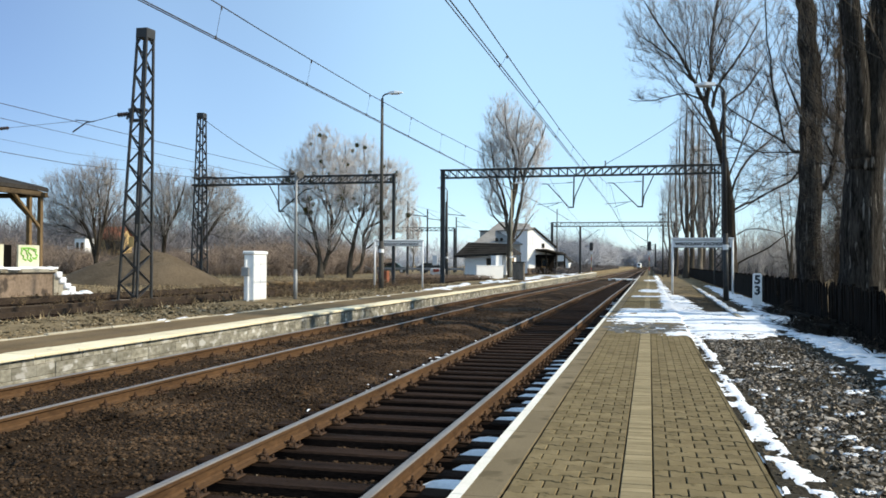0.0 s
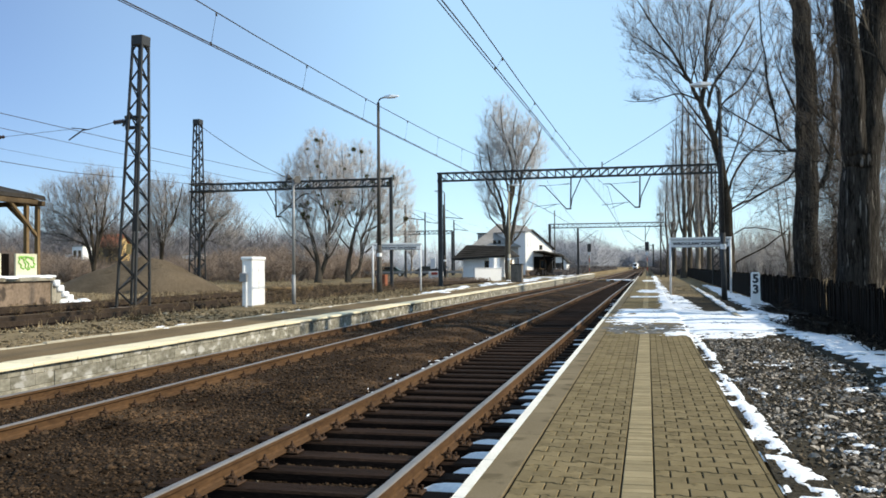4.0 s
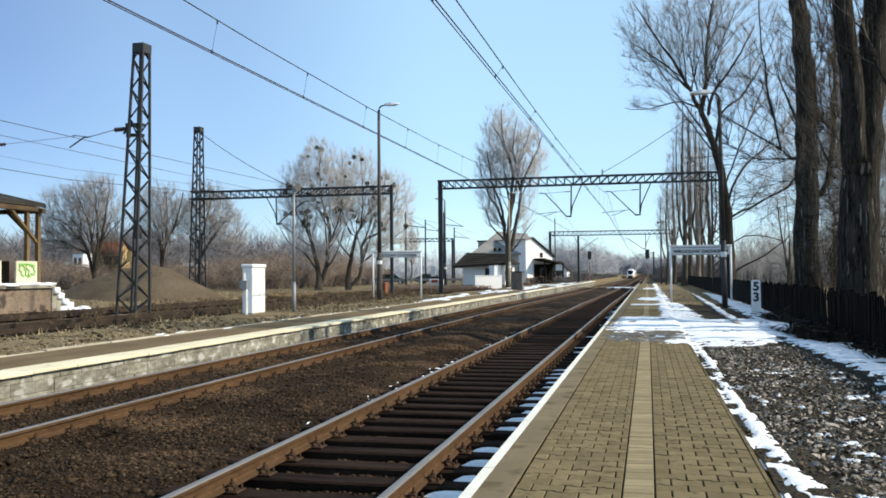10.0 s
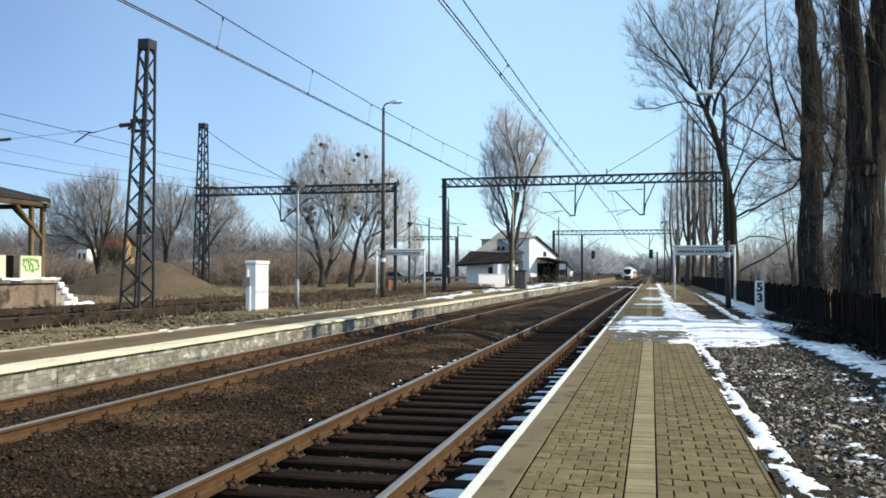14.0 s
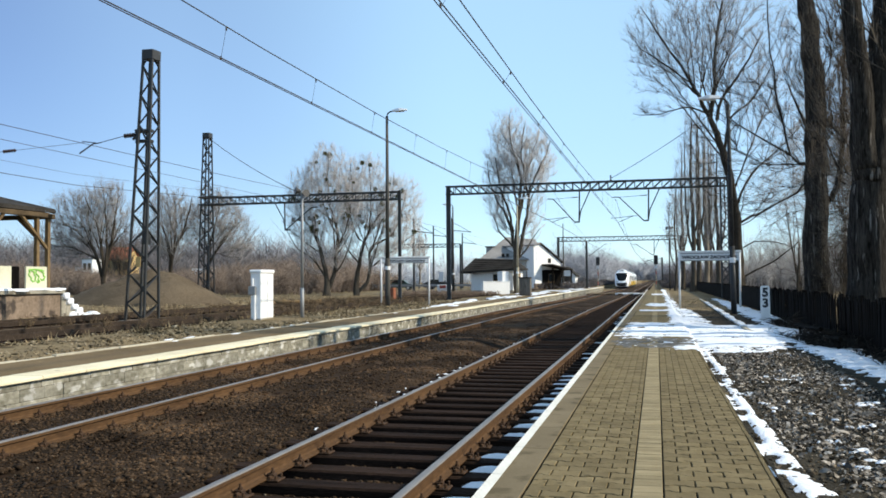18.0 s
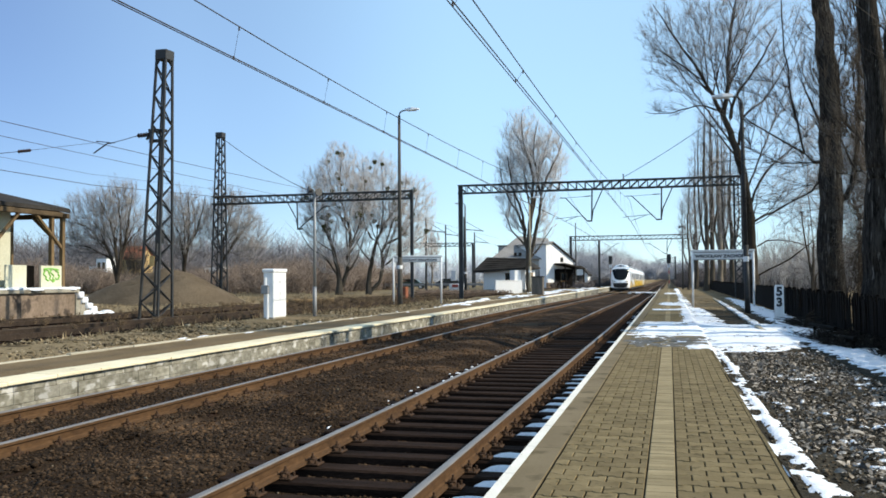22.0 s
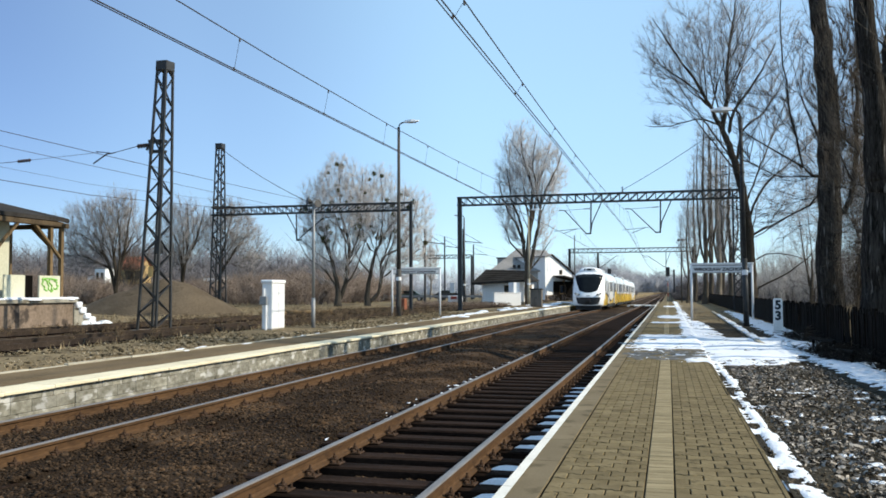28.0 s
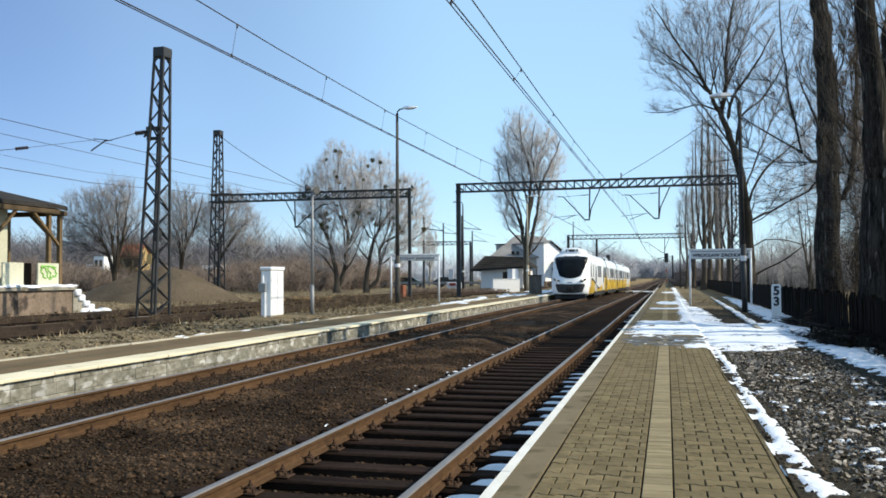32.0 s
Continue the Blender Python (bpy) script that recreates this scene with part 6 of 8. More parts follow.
# the curved tree behind the lamp
crown_tree("tall bare poplar with a curved trunk and wide crown", (5.44, 63.5, -0.1), 103,
           [[(0.1, 0, -0.3, 0.45), (0.05, 0, 1.5, 0.38), (0.03, 0, 3.2, 0.35), (-0.04, 0, 5.5, 0.32), (-0.24, 0, 7.3, 0.29), (-0.63, 0, 9.6, 0.26), (-1.2, 0, 11.5, 0.22), (-1.6, 0, 12.6, 0.18),
             (-1.3, 0, 14.8, 0.15), (-1.2, 0, 17.1, 0.11), (-0.9, 0, 19.4, 0.07), (-0.5, 0, 22.5, 0.03)],
            [(-1.66, 0, 12.5, 0.17), (-2.36, -0.3, 14.1, 0.13), (-3.55, -0.5, 16.3, 0.09), (-5.0, -0.6, 18.5, 0.055), (-6.3, -0.6, 20.8, 0.02)],
            [(-1.25, 0, 12.0, 0.14), (-0.8, 0.2, 14.0, 0.10), (0.5, 0.4, 15.8, 0.075), (2.1, 0.6, 18.7, 0.03)],
            [(-2.0, 0, 13.0, 0.07), (-2.9, -0.2, 13.4, 0.055), (-3.95, -0.3, 13.3, 0.042), (-5.75, -0.5, 12.9, 0.025), (-7.1, -0.4, 13.2, 0.01)],
            [(-2.8, -0.3, 15.0, 0.06), (-4.8, -1.0, 16.5, 0.04), (-6.6, -1.2, 17.7, 0.015)],
            [(-0.7, 0, 10.2, 0.10), (-0.3, 0.4, 12.5, 0.08), (1.35, 0.6, 14.0, 0.06), (2.9, 0.8, 16.8, 0.025)],
            [(-0.05, 0, 6.2, 0.09), (1.05, 0.2, 8.6, 0.07), (3.0, 0.4, 10.4, 0.045), (4.9, 0.4, 12.6, 0.015)],
            [(0.1, 0, 5.0, 0.10), (0.6, 0, 5.5, 0.085), (2.1, 0, 6.2, 0.07), (4.4, 0.2, 7.5, 0.04), (5.6, 0.2, 8.7, 0.015)],
            [(0.1, 0, 1.2, 0.07), (0.6, 0, 1.7, 0.06), (2.4, 0, 2.6, 0.045), (3.7, 0, 3.6, 0.03), (4.8, 0, 4.9, 0.012)],
            [(-0.3, 0, 7.6, 0.06), (-1.5, -0.2, 8.2, 0.035), (-2.2, -0.3, 7.3, 0.015)], [(0.1, 0, 3.4, 0.05), (1.8, 0.3, 4.0, 0.035), (4.2, 0.3, 3.4, 0.012)]],
           [(-4.3, -0.4, 18.0, 3.2, 3.0, 4.0, 0.27), (-0.8, 0, 19.0, 3.2, 3.0, 5.0, 0.25), (2.6, 0.4, 15.6, 3.4, 3.0, 5.6, 0.23), (3.2, 0.2, 8.4, 3.2, 2.8, 4.6, 0.19), (-5.4, -0.4, 13.2, 1.8, 1.0, 0.5, 0.012)],
           1750, 0.5, start=(-1.2, 0, 5.0), bark="bark_brown", twig="twig_mid", tip=0.0052, twigs=4, tl=0.95, up=0.25, droop=0.7, slim=0.40, group=POP, boughs=0.75, stiff=0.7)
# slim upright poplars further on
# bark_pale here puts the sunlight on one trunk into its colour
for i, (x, y, h, r, bk) in enumerate(((3.75, 96.0, 20.0, 0.27, "bark_mid"), (4.85, 108.0, 21.5, 0.30, "bark_mid"), (5.95, 112.0, 21.5, 0.36, "bark_pale"), (3.15, 111.0, 17.0, 0.22, "bark_mid"),
                                      (2.15, 104.0, 12.0, 0.15, "bark_mid"), (6.7, 118.0, 20.0, 0.30, "bark_mid"), (5.6, 86.0, 14.0, 0.24, "bark_mid"))):
    crown_tree("slim upright bare poplar in a row along the fence", (x, y, -0.1), 120 + i,
               [[(0, 0, -0.3, r), (0.12, 0, h * 0.3, r * 0.8), (-0.05, 0, h * 0.6, r * 0.55), (0.05, 0, h * 0.8, r * 0.3), (0.1, 0, h, 0.03)],
                [(0.08, 0, h * 0.22, r * 0.45), (-0.45, 0.2, h * 0.34, r * 0.4), (-0.65, 0.3, h * 0.6, r * 0.25), (-0.55, 0.3, h * 0.86, 0.03)],
                [(0.1, 0, h * 0.28, r * 0.4), (0.65, -0.2, h * 0.42, r * 0.33), (0.75, -0.3, h * 0.66, r * 0.2), (0.7, -0.2, h * 0.88, 0.03)]],
               [(0, 0, h * 0.62, 1.25 + 0.12 * (i % 3), 1.3, h * 0.41, 1.0)], 250, r, bark=bk, twig="twig_mid", tip=0.0065, twigs=3, tl=1.2, up=1.1, start=(0, 0, h * 0.2), droop=4.0, group=POP)
for i, (x, y, h) in enumerate(((9.5, 46.0, 14), (12.0, 58.0, 17), (8.6, 38.0, 12), (14.5, 74.0, 17), (8.4, 31.0, 12), (11.0, 50.0, 14), (17.0, 66.0, 16), (10.2, 70.0, 13))):
    crown_tree("slender bare tree behind the poplar row", (x, y, -0.1), 130 + i, [[(0, 0, -0.3), (0.2, 0, h * 0.3), (-0.1, 0, h * 0.6), (0, 0, h)]],
               [(0, 0, h * 0.52, 2.7, 2.7, h * 0.45, 1.0)], 520, 0.12, bark="bark_mid", twig="twig_mid", tip=0.0050, twigs=3, tl=0.95, up=0.4, fan=2, start=(0, 0, h * 0.15), droop=1.2, group="slender trees beyond the fence")

# before the station house
crown_tree("tall bare poplar with upswept limbs beside the station house", (-14.17, 90.5, 0), 140,
           [[(0.02, 0, -0.3, 0.34), (0, 0, 1.5, 0.29), (-0.02, 0, 3.2, 0.275), (0, 0, 5.2, 0.24), (0.2, 0, 6.5, 0.20), (0.42, 0, 9.4, 0.17), (0.48, 0, 12.6, 0.13), (-0.45, 0, 15.8, 0.08), (-0.58, 0, 18.8, 0.02)],
            [(-0.1, 0, 4.2, 0.17), (-0.45, 0.2, 6.2, 0.155), (-1.0, 0.3, 8.0, 0.13), (-2.1, 0.4, 9.8, 0.11), (-2.85, 0.4, 12.0, 0.06), (-3.0, 0.3, 14.0, 0.02)],
            [(-0.2, 0, 6.0, 0.15), (-0.65, -0.5, 8.5, 0.12), (-1.5, -0.9, 11.0, 0.08), (-1.9, -1.0, 14.2, 0.03)],
            [(-0.1, 0, 4.6, 0.12), (-0.7, -0.2, 5.3, 0.10), (-1.8, -0.4, 6.6, 0.06), (-2.3, -0.5, 8.4, 0.02)],
            [(0.1, 0, 3.2, 0.20), (0.55, -0.2, 4.9, 0.18), (1.2, -0.3, 8.0, 0.15), (1.7, -0.4, 10.9, 0.12), (3.15, -0.5, 14.0, 0.08), (3.8, -0.5, 15.8, 0.03)],
            [(0.3, 0, 3.6, 0.11), (1.0, 0.3, 4.5, 0.09), (1.65, 0.4, 5.5, 0.06), (2.6, 0.4, 6.8, 0.02)],
            [(0.2, 0, 7.0, 0.16), (0.95, 0.6, 11.3, 0.12), (1.5, 0.8, 14.0, 0.07), (2.5, 0.9, 17.0, 0.02)],
            [(0.48, 0, 12.4, 0.10), (-0.7, 0.4, 15.5, 0.06), (-1.95, 0.6, 17.5, 0.02)], [(1.4, -0.3, 9.8, 0.10), (0.75, -0.8, 14.3, 0.06), (1.25, -0.9, 17.6, 0.02)],
            [(0.0, 0, 5.6, 0.13), (0.0, 0.9, 9.0, 0.10), (-0.6, 1.2, 13.0, 0.06), (-0.3, 1.3, 16.5, 0.02)]],
           [(-0.7, 0, 14.6, 2.3, 2.4, 4.8, 0.40), (1.9, 0, 13.2, 2.2, 2.4, 4.2, 0.36), (-2.0, 0, 11.0, 1.5, 1.8, 3.6, 0.14), (1.8, 0, 7.2, 1.2, 1.4, 2.4, 0.05), (-1.6, 0, 7.4, 0.9, 1.2, 1.8, 0.05)],
           1500, 0.44, bark="bark_mid", twig="twig_pale", tip=0.0062, twigs=4, tl=1.15, up=0.9, start=(0.05, 0, 3.9), droop=3.0, flare=0.15, boughs=0.45, stiff=1)
# the broad trees with mistletoe, and the bushy trees behind the mound
BR = dict(bark="bark_mid", twig="twig_pale", tip=0.0050, twigs=4, tl=0.9, up=0.5, droop=1.2, boughs=0.6, stiff=1)
crown_tree("broad bare tree dotted with mistletoe clumps", (-29.9, 77.0, 0), 141,
           [[(0, 0, -0.3, 0.27), (0, 0, 1.1, 0.24), (-0.2, 0, 2.5, 0.19), (-0.9, 0, 5.0, 0.14), (-1.4, 0, 6.2, 0.10), (-2.1, 0, 7.0, 0.07), (-3.0, 0, 9.4, 0.02)],
            [(0.1, 0.2, 0.6, 0.21), (0.6, 0.2, 2.0, 0.19), (0.9, 0.2, 3.7, 0.17), (1.0, 0.2, 6.1, 0.13), (0.2, 0.3, 8.4, 0.09), (0.0, 0.3, 11.0, 0.055), (0.1, 0.3, 13.6, 0.015)],
            [(0.95, 0.2, 4.6, 0.10), (1.9, 0.3, 6.6, 0.07), (2.3, 0.5, 9.6, 0.04), (2.2, 0.5, 12.4, 0.015)], [(-0.6, 0, 4.0, 0.08), (-1.9, -0.3, 4.9, 0.05), (-3.8, -0.4, 6.4, 0.015)],
            [(-0.1, 0, 1.6, 0.10), (-1.2, -0.5, 3.4, 0.07), (-2.8, -0.8, 4.6, 0.04), (-4.2, -0.9, 7.2, 0.015)], [(1.0, 0.2, 5.4, 0.08), (-0.4, 0.6, 8.2, 0.05), (-1.5, 0.8, 11.6, 0.015)],
            [(0.5, 0.2, 1.8, 0.08), (1.9, -0.2, 3.6, 0.05), (2.9, -0.3, 6.4, 0.02)]],
           [(0.2, 0, 10.2, 2.7, 2.8, 4.3, 0.44), (-2.1, 0, 8.4, 2.0, 2.4, 3.6, 0.28), (2.3, 0, 8.4, 1.6, 2.0, 3.4, 0.12), (-0.8, 0, 4.4, 3.2, 2.2, 2.4, 0.16)], 2300, 0.27, start=(-0.1, 0, 1.7), mist=42, **BR)
crown_tree("broad bare tree with mistletoe clumps behind the sidings", (-27.7, 79.0, 0), 142,
           [[(0, 0, -0.3, 0.25), (0, 0, 0.9, 0.22), (0.25, 0, 2.9, 0.19), (0.8, 0, 5.1, 0.14), (1.8, 0, 6.9, 0.09), (3.3, 0, 8.9, 0.05), (3.8, 0, 11.4, 0.015)],
            [(0.75, 0, 5.0, 0.11), (-0.3, 0.2, 6.1, 0.09), (-0.9, 0.3, 9.0, 0.05), (-0.6, 0.3, 12.6, 0.015)],
            [(0.1, 0.1, 0.3, 0.19), (1.0, 0.3, 1.2, 0.18), (1.25, 0.3, 2.5, 0.16), (1.45, 0.3, 4.5, 0.13), (3.5, 0.3, 5.7, 0.08), (4.4, 0.3, 7.9, 0.045), (5.0, 0.3, 10.2, 0.015)],
            [(1.25, 0.3, 2.6, 0.09), (2.4, 0.2, 3.3, 0.065), (4.2, 0.2, 4.6, 0.04), (6.2, 0.2, 6.2, 0.015)], [(1.3, 0, 6.0, 0.09), (1.6, -0.4, 9.0, 0.05), (1.4, -0.5, 12.8, 0.015)],
            [(1.4, 0.3, 4.2, 0.08), (2.4, -0.3, 6.6, 0.055), (2.6, -0.5, 10.2, 0.015)], [(0.3, 0, 3.0, 0.08), (-0.9, -0.3, 4.6, 0.05), (-1.8, -0.4, 7.4, 0.015)]],
           [(1.0, 0, 9.7, 2.7, 2.6, 3.8, 0.36), (4.1, 0, 7.9, 2.4, 2.6, 3.6, 0.36), (-0.7, 0, 7.4, 1.6, 2.0, 3.0, 0.10), (3.2, 0, 4.2, 3.2, 2.0, 2.2, 0.18)], 2300, 0.25, start=(0.3, 0, 1.4), mist=48, **BR)
crown_tree("slender pale bare tree far behind the yard", (-40.8, 150.0, 0), 146,
           [[(0, 0, -0.3, 0.16), (0.1, 0, 3.5, 0.13), (-0.1, 0, 7.5, 0.08), (0.1, 0, 11.2, 0.02)], [(0.1, 0, 2.8, 0.09), (0.8, 0.2, 5.5, 0.06), (1.1, 0.3, 8.8, 0.02)], [(0, 0, 3.2, 0.09), (-0.8, -0.2, 5.8, 0.06), (-1.0, -0.2, 9.2, 0.02)]],
           [(0, 0, 6.6, 1.7, 1.7, 4.6, 1.0)], 420, 0.16, start=(0, 0, 2.2), **dict(BR, tip=0.009, bark="bark_pale", up=1.0))
BL = dict(BR, twigs=3, tip=0.0055, up=0.8, tl=1.0, boughs=0.8, bark="bark_brown", twig="twig_mid")
crown_tree("many-stemmed bare tree behind the earth mound", (-43.9, 63.0, 0), 143,
           [[(0, 0, -0.3, 0.20), (0, 0, 1.0, 0.18), (0.1, 0, 2.0, 0.15), (0.25, 0, 3.6, 0.11), (0.0, 0.3, 6.4, 0.08), (-0.3, 0.3, 9.0, 0.02)],
            [(0, 0, 1.4, 0.16), (-0.85, 0, 3.9, 0.12), (-2.5, 0, 5.6, 0.08), (-4.3, 0, 6.4, 0.02)], [(0.1, 0, 2.0, 0.15), (-0.3, -0.3, 5.6, 0.09), (-1.5, -0.4, 8.4, 0.02)],
            [(0.1, 0, 2.0, 0.15), (0.7, 0.2, 5.5, 0.10), (1.2, 0.3, 8.6, 0.02)], [(-0.5, 0, 3.2, 0.09), (-2.6, -0.3, 4.2, 0.05), (-4.6, -0.4, 4.4, 0.015)]],
           [(-2.4, 0, 6.4, 2.9, 2.8, 2.7, 0.46), (0.2, 0, 7.2, 2.4, 2.6, 2.6, 0.40), (-3.4, 0, 4.4, 2.4, 2.2, 1.6, 0.14)], 1500, 0.20, start=(0, 0, 1.1), **BL)
crown_tree("many-stemmed bare tree beside the earth mound", (-39.7, 66.0, 0), 144,
           [[(0, 0, -0.3, 0.19), (0, 0, 1.5, 0.16), (0.2, 0, 3.0, 0.13), (0.5, 0, 4.2, 0.11), (1.5, 0, 6.0, 0.07), (2.1, 0, 8.6, 0.02)],
            [(0.1, 0, 2.6, 0.14), (-0.1, 0, 4.6, 0.10), (-1.2, 0, 6.9, 0.03)], [(0.3, 0, 3.4, 0.10), (0.4, 0.3, 6.0, 0.07), (0.3, 0.4, 9.0, 0.02)]],
           [(0.2, 0, 6.3, 2.3, 2.4, 3.0, 1.0)], 950, 0.19, start=(0, 0, 1.4), **BL)
crown_tree("many-stemmed bare tree near the lattice mast", (-37.2, 68.0, 0), 145,
           [[(0, 0, -0.3, 0.18), (0, 0, 2.2, 0.15), (0.2, 0, 4.7, 0.10), (0.9, 0, 7.0, 0.07), (1.2, 0, 9.0, 0.02)], [(0.1, 0, 3.0, 0.12), (1.5, 0.2, 5.2, 0.08), (3.0, 0.3, 6.6, 0.02)],
            [(0.1, 0, 3.6, 0.10), (-0.8, 0.2, 6.2, 0.06), (-1.2, 0.2, 8.2, 0.02)]],
           [(0.6, 0, 6.8, 2.3, 2.4, 2.5, 0.75), (2.6, 0, 5.2, 1.7, 2.0, 2.4, 0.25)], 1000, 0.18, start=(0, 0, 1.6), **BL)


# ---- far woods and thickets ----
def thicket(name, label, xs, ys, hs, count, seed, material="thicket", w=0.03, spread=0.25, sticks=26):
    """Leafless shrubs and saplings: sticks that rise and fork from scattered feet."""
    rng = np.random.default_rng(seed)
    x, y = rng.uniform(*xs, count), rng.uniform(*ys, count)
    h = rng.uniform(*hs, count) * np.array([0.8 + 0.55 * nz(a * 0.05, b * 0.05, seed) for a, b in zip(x, y)])
    foot = np.stack([x, y, np.full(count, -0.1)], 1)[:, None]
    H = h[:, None]
    lean = rng.normal(0, spread, (count, 4, 2)) * H[:, :, None] * 0.5
    top = foot + np.concatenate([lean, (H * rng.uniform(0.45, 0.8, (count, 4)))[:, :, None]], 2)
    stems = np.concatenate([np.broadcast_to(foot, top.shape), top, np.full((count, 4, 1), w * 1.2), np.full((count, 4, 1), w)], 2).reshape(-1, 8)
    k = rng.integers(0, 4, (count, sticks))
    f = rng.uniform(0.25, 1.0, (count, sticks, 1))
    s = foot + (np.take_along_axis(top, k[:, :, None], 1) - foot) * f
    e = s + np.concatenate([rng.normal(0, spread * 0.55, (count, sticks, 2)) * H[:, :, None], rng.uniform(0.10, 0.42, (count, sticks, 1)) * H[:, :, None]], 2)
    tw = np.concatenate([s, e, np.full((count, sticks, 1), w * 0.75), np.full((count, sticks, 1), w)], 2).reshape(-1, 8)
    setting(name, spikes(name, np.concatenate([stems, tw]), M[material]), label, "stuff", "bushes")


thicket("thicket", "brown leafless thicket beyond the sidings", (-100, -36), (84, 125), (2.6, 5.2), 2100, 51, w=0.028, sticks=44, spread=0.42)
thicket("thicket", "brown leafless thicket behind the broad trees", (-76, -54), (122, 185), (3.2, 6.0), 700, 52, w=0.038, sticks=40, spread=0.42)
# Far woods get their haze from paler, bluer base colours.
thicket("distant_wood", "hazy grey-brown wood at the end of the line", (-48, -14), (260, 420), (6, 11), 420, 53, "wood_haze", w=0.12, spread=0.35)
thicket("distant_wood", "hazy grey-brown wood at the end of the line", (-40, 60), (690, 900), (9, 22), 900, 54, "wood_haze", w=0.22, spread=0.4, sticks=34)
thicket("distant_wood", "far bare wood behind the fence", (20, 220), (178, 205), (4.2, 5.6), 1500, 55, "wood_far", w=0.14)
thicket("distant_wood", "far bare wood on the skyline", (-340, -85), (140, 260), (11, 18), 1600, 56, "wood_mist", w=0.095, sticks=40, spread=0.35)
M["scrub"] = mat("scrubby_bank", (0.070, 0.064, 0.062), (0.115, 0.105, 0.102), 0.08, 0.9, 0.97, 0.8, dist=0.4)


def make_bank():
    """A long low bank overgrown with scrub, beyond the land behind the fence."""
    xs, prof = np.arange(16, 330, 3.0), ((-14, -0.2), (-9, 1.5), (-5, 2.9), (-2, 3.6), (2, 3.7), (8, 2.6), (16, -0.2))
    vs = np.array([(x, 185 + 0.10 * x + d, z * (1 + 0.10 * nz(x * 0.06, d * 0.1, 80)) + 0.25 * nz(x * 0.5, d * 0.5, 81) - 0.05) for x in xs for d, z in prof])
    n = len(prof)
    fs = np.array([(i * n + j, (i + 1) * n + j, (i + 1) * n + j + 1, i * n + j + 1) for i in range(len(xs) - 1) for j in range(n - 1)])
    setting("scrub_bank", raw("scrub_bank", vs, fs, M["scrub"], True), "long low bank overgrown with grey-brown scrub")


make_bank()
thicket("thicket", "low brown brush on the land behind the fence", (9, 75), (52, 165), (0.7, 1.7), 1500, 58, "wood_far", w=0.022, sticks=34)
thicket("thicket", "dark brush behind the far end of the fence", (5.5, 45), (112, 230), (1.5, 4.2), 1500, 59, "wood_far", w=0.03, sticks=34, spread=0.4)
thicket("thicket", "brown brush beside the line beyond the platform", (2.2, 14), (124, 330), (1.5, 4.5), 1100, 60, "wood_far", w=0.03, sticks=34, spread=0.4)
thicket("thicket", "brown brush on the far side of the line", (-34, -11.5), (154, 360), (0.7, 2.4), 800, 62, "wood_far", w=0.04, sticks=34, spread=0.4)
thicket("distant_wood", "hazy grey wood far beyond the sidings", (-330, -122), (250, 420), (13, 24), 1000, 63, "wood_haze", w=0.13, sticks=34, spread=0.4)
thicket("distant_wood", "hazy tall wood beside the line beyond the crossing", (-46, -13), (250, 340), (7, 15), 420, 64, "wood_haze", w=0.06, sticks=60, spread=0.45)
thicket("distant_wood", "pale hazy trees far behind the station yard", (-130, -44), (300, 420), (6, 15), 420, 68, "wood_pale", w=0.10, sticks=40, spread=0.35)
thicket("scrub", "dark bare scrub between the trunks behind the fence", (5.4, 8.2), (27.5, 40), (2.4, 5.4), 34, 69, "bark_brown", w=0.011, sticks=60, spread=0.22)
thicket("brushwood", "dark tangle of brushwood along the foot of the fence", (3.45, 3.90), (15, 27), (0.25, 0.6), 45, 65, "bark", w=0.012, sticks=20, spread=0.9)
thicket("brushwood", "fallen black branches on the snow at the foot of the fence", (3.15, 3.75), (18.2, 21.4), (0.25, 0.5), 26, 70, "bark", w=0.016, sticks=26, spread=1.3)
thicket("brushwood", "fallen black branches on the snow at the foot of the fence", (3.35, 3.65), (25.0, 27.0), (0.3, 0.5), 8, 71, "bark", w=0.018, sticks=20, spread=1.2)
thicket("thicket", "low grey brush along the foot of the bank beyond the crossing", (-20, -10.9), (124, 330), (0.6, 1.9), 900, 73, "wood_far", w=0.04, sticks=34, spread=0.45)
thicket("thicket", "low grey brush close beside the line beyond the crossing", (-12.8, -10.85), (121, 330), (0.5, 1.2), 900, 74, "wood_far", w=0.04, sticks=34, spread=0.5)
thicket("thicket", "low grey brush close beside the line beyond the crossing", (0.95, 3.4), (123, 330), (0.5, 1.4), 600, 75, "wood_far", w=0.04, sticks=34, spread=0.5)
thicket("saplings", "tall thin bare saplings beyond the fence", (9.5, 25), (82, 135), (6.0, 11.0), 170, 72, "twig_mid", w=0.020, sticks=60, spread=0.22)
thicket("tall_grass", "tall dry weeds before the small white house", (-25, -15.2), (80, 91), (0.3, 0.75), 600, 66, "thicket", w=0.012, sticks=24, spread=0.35)
thicket("hedge", "dark bramble strip along the sidings", (-24.5, -14.5), (22, 62), (0.2, 0.55), 650, 57, "weed", 0.010, 0.5)


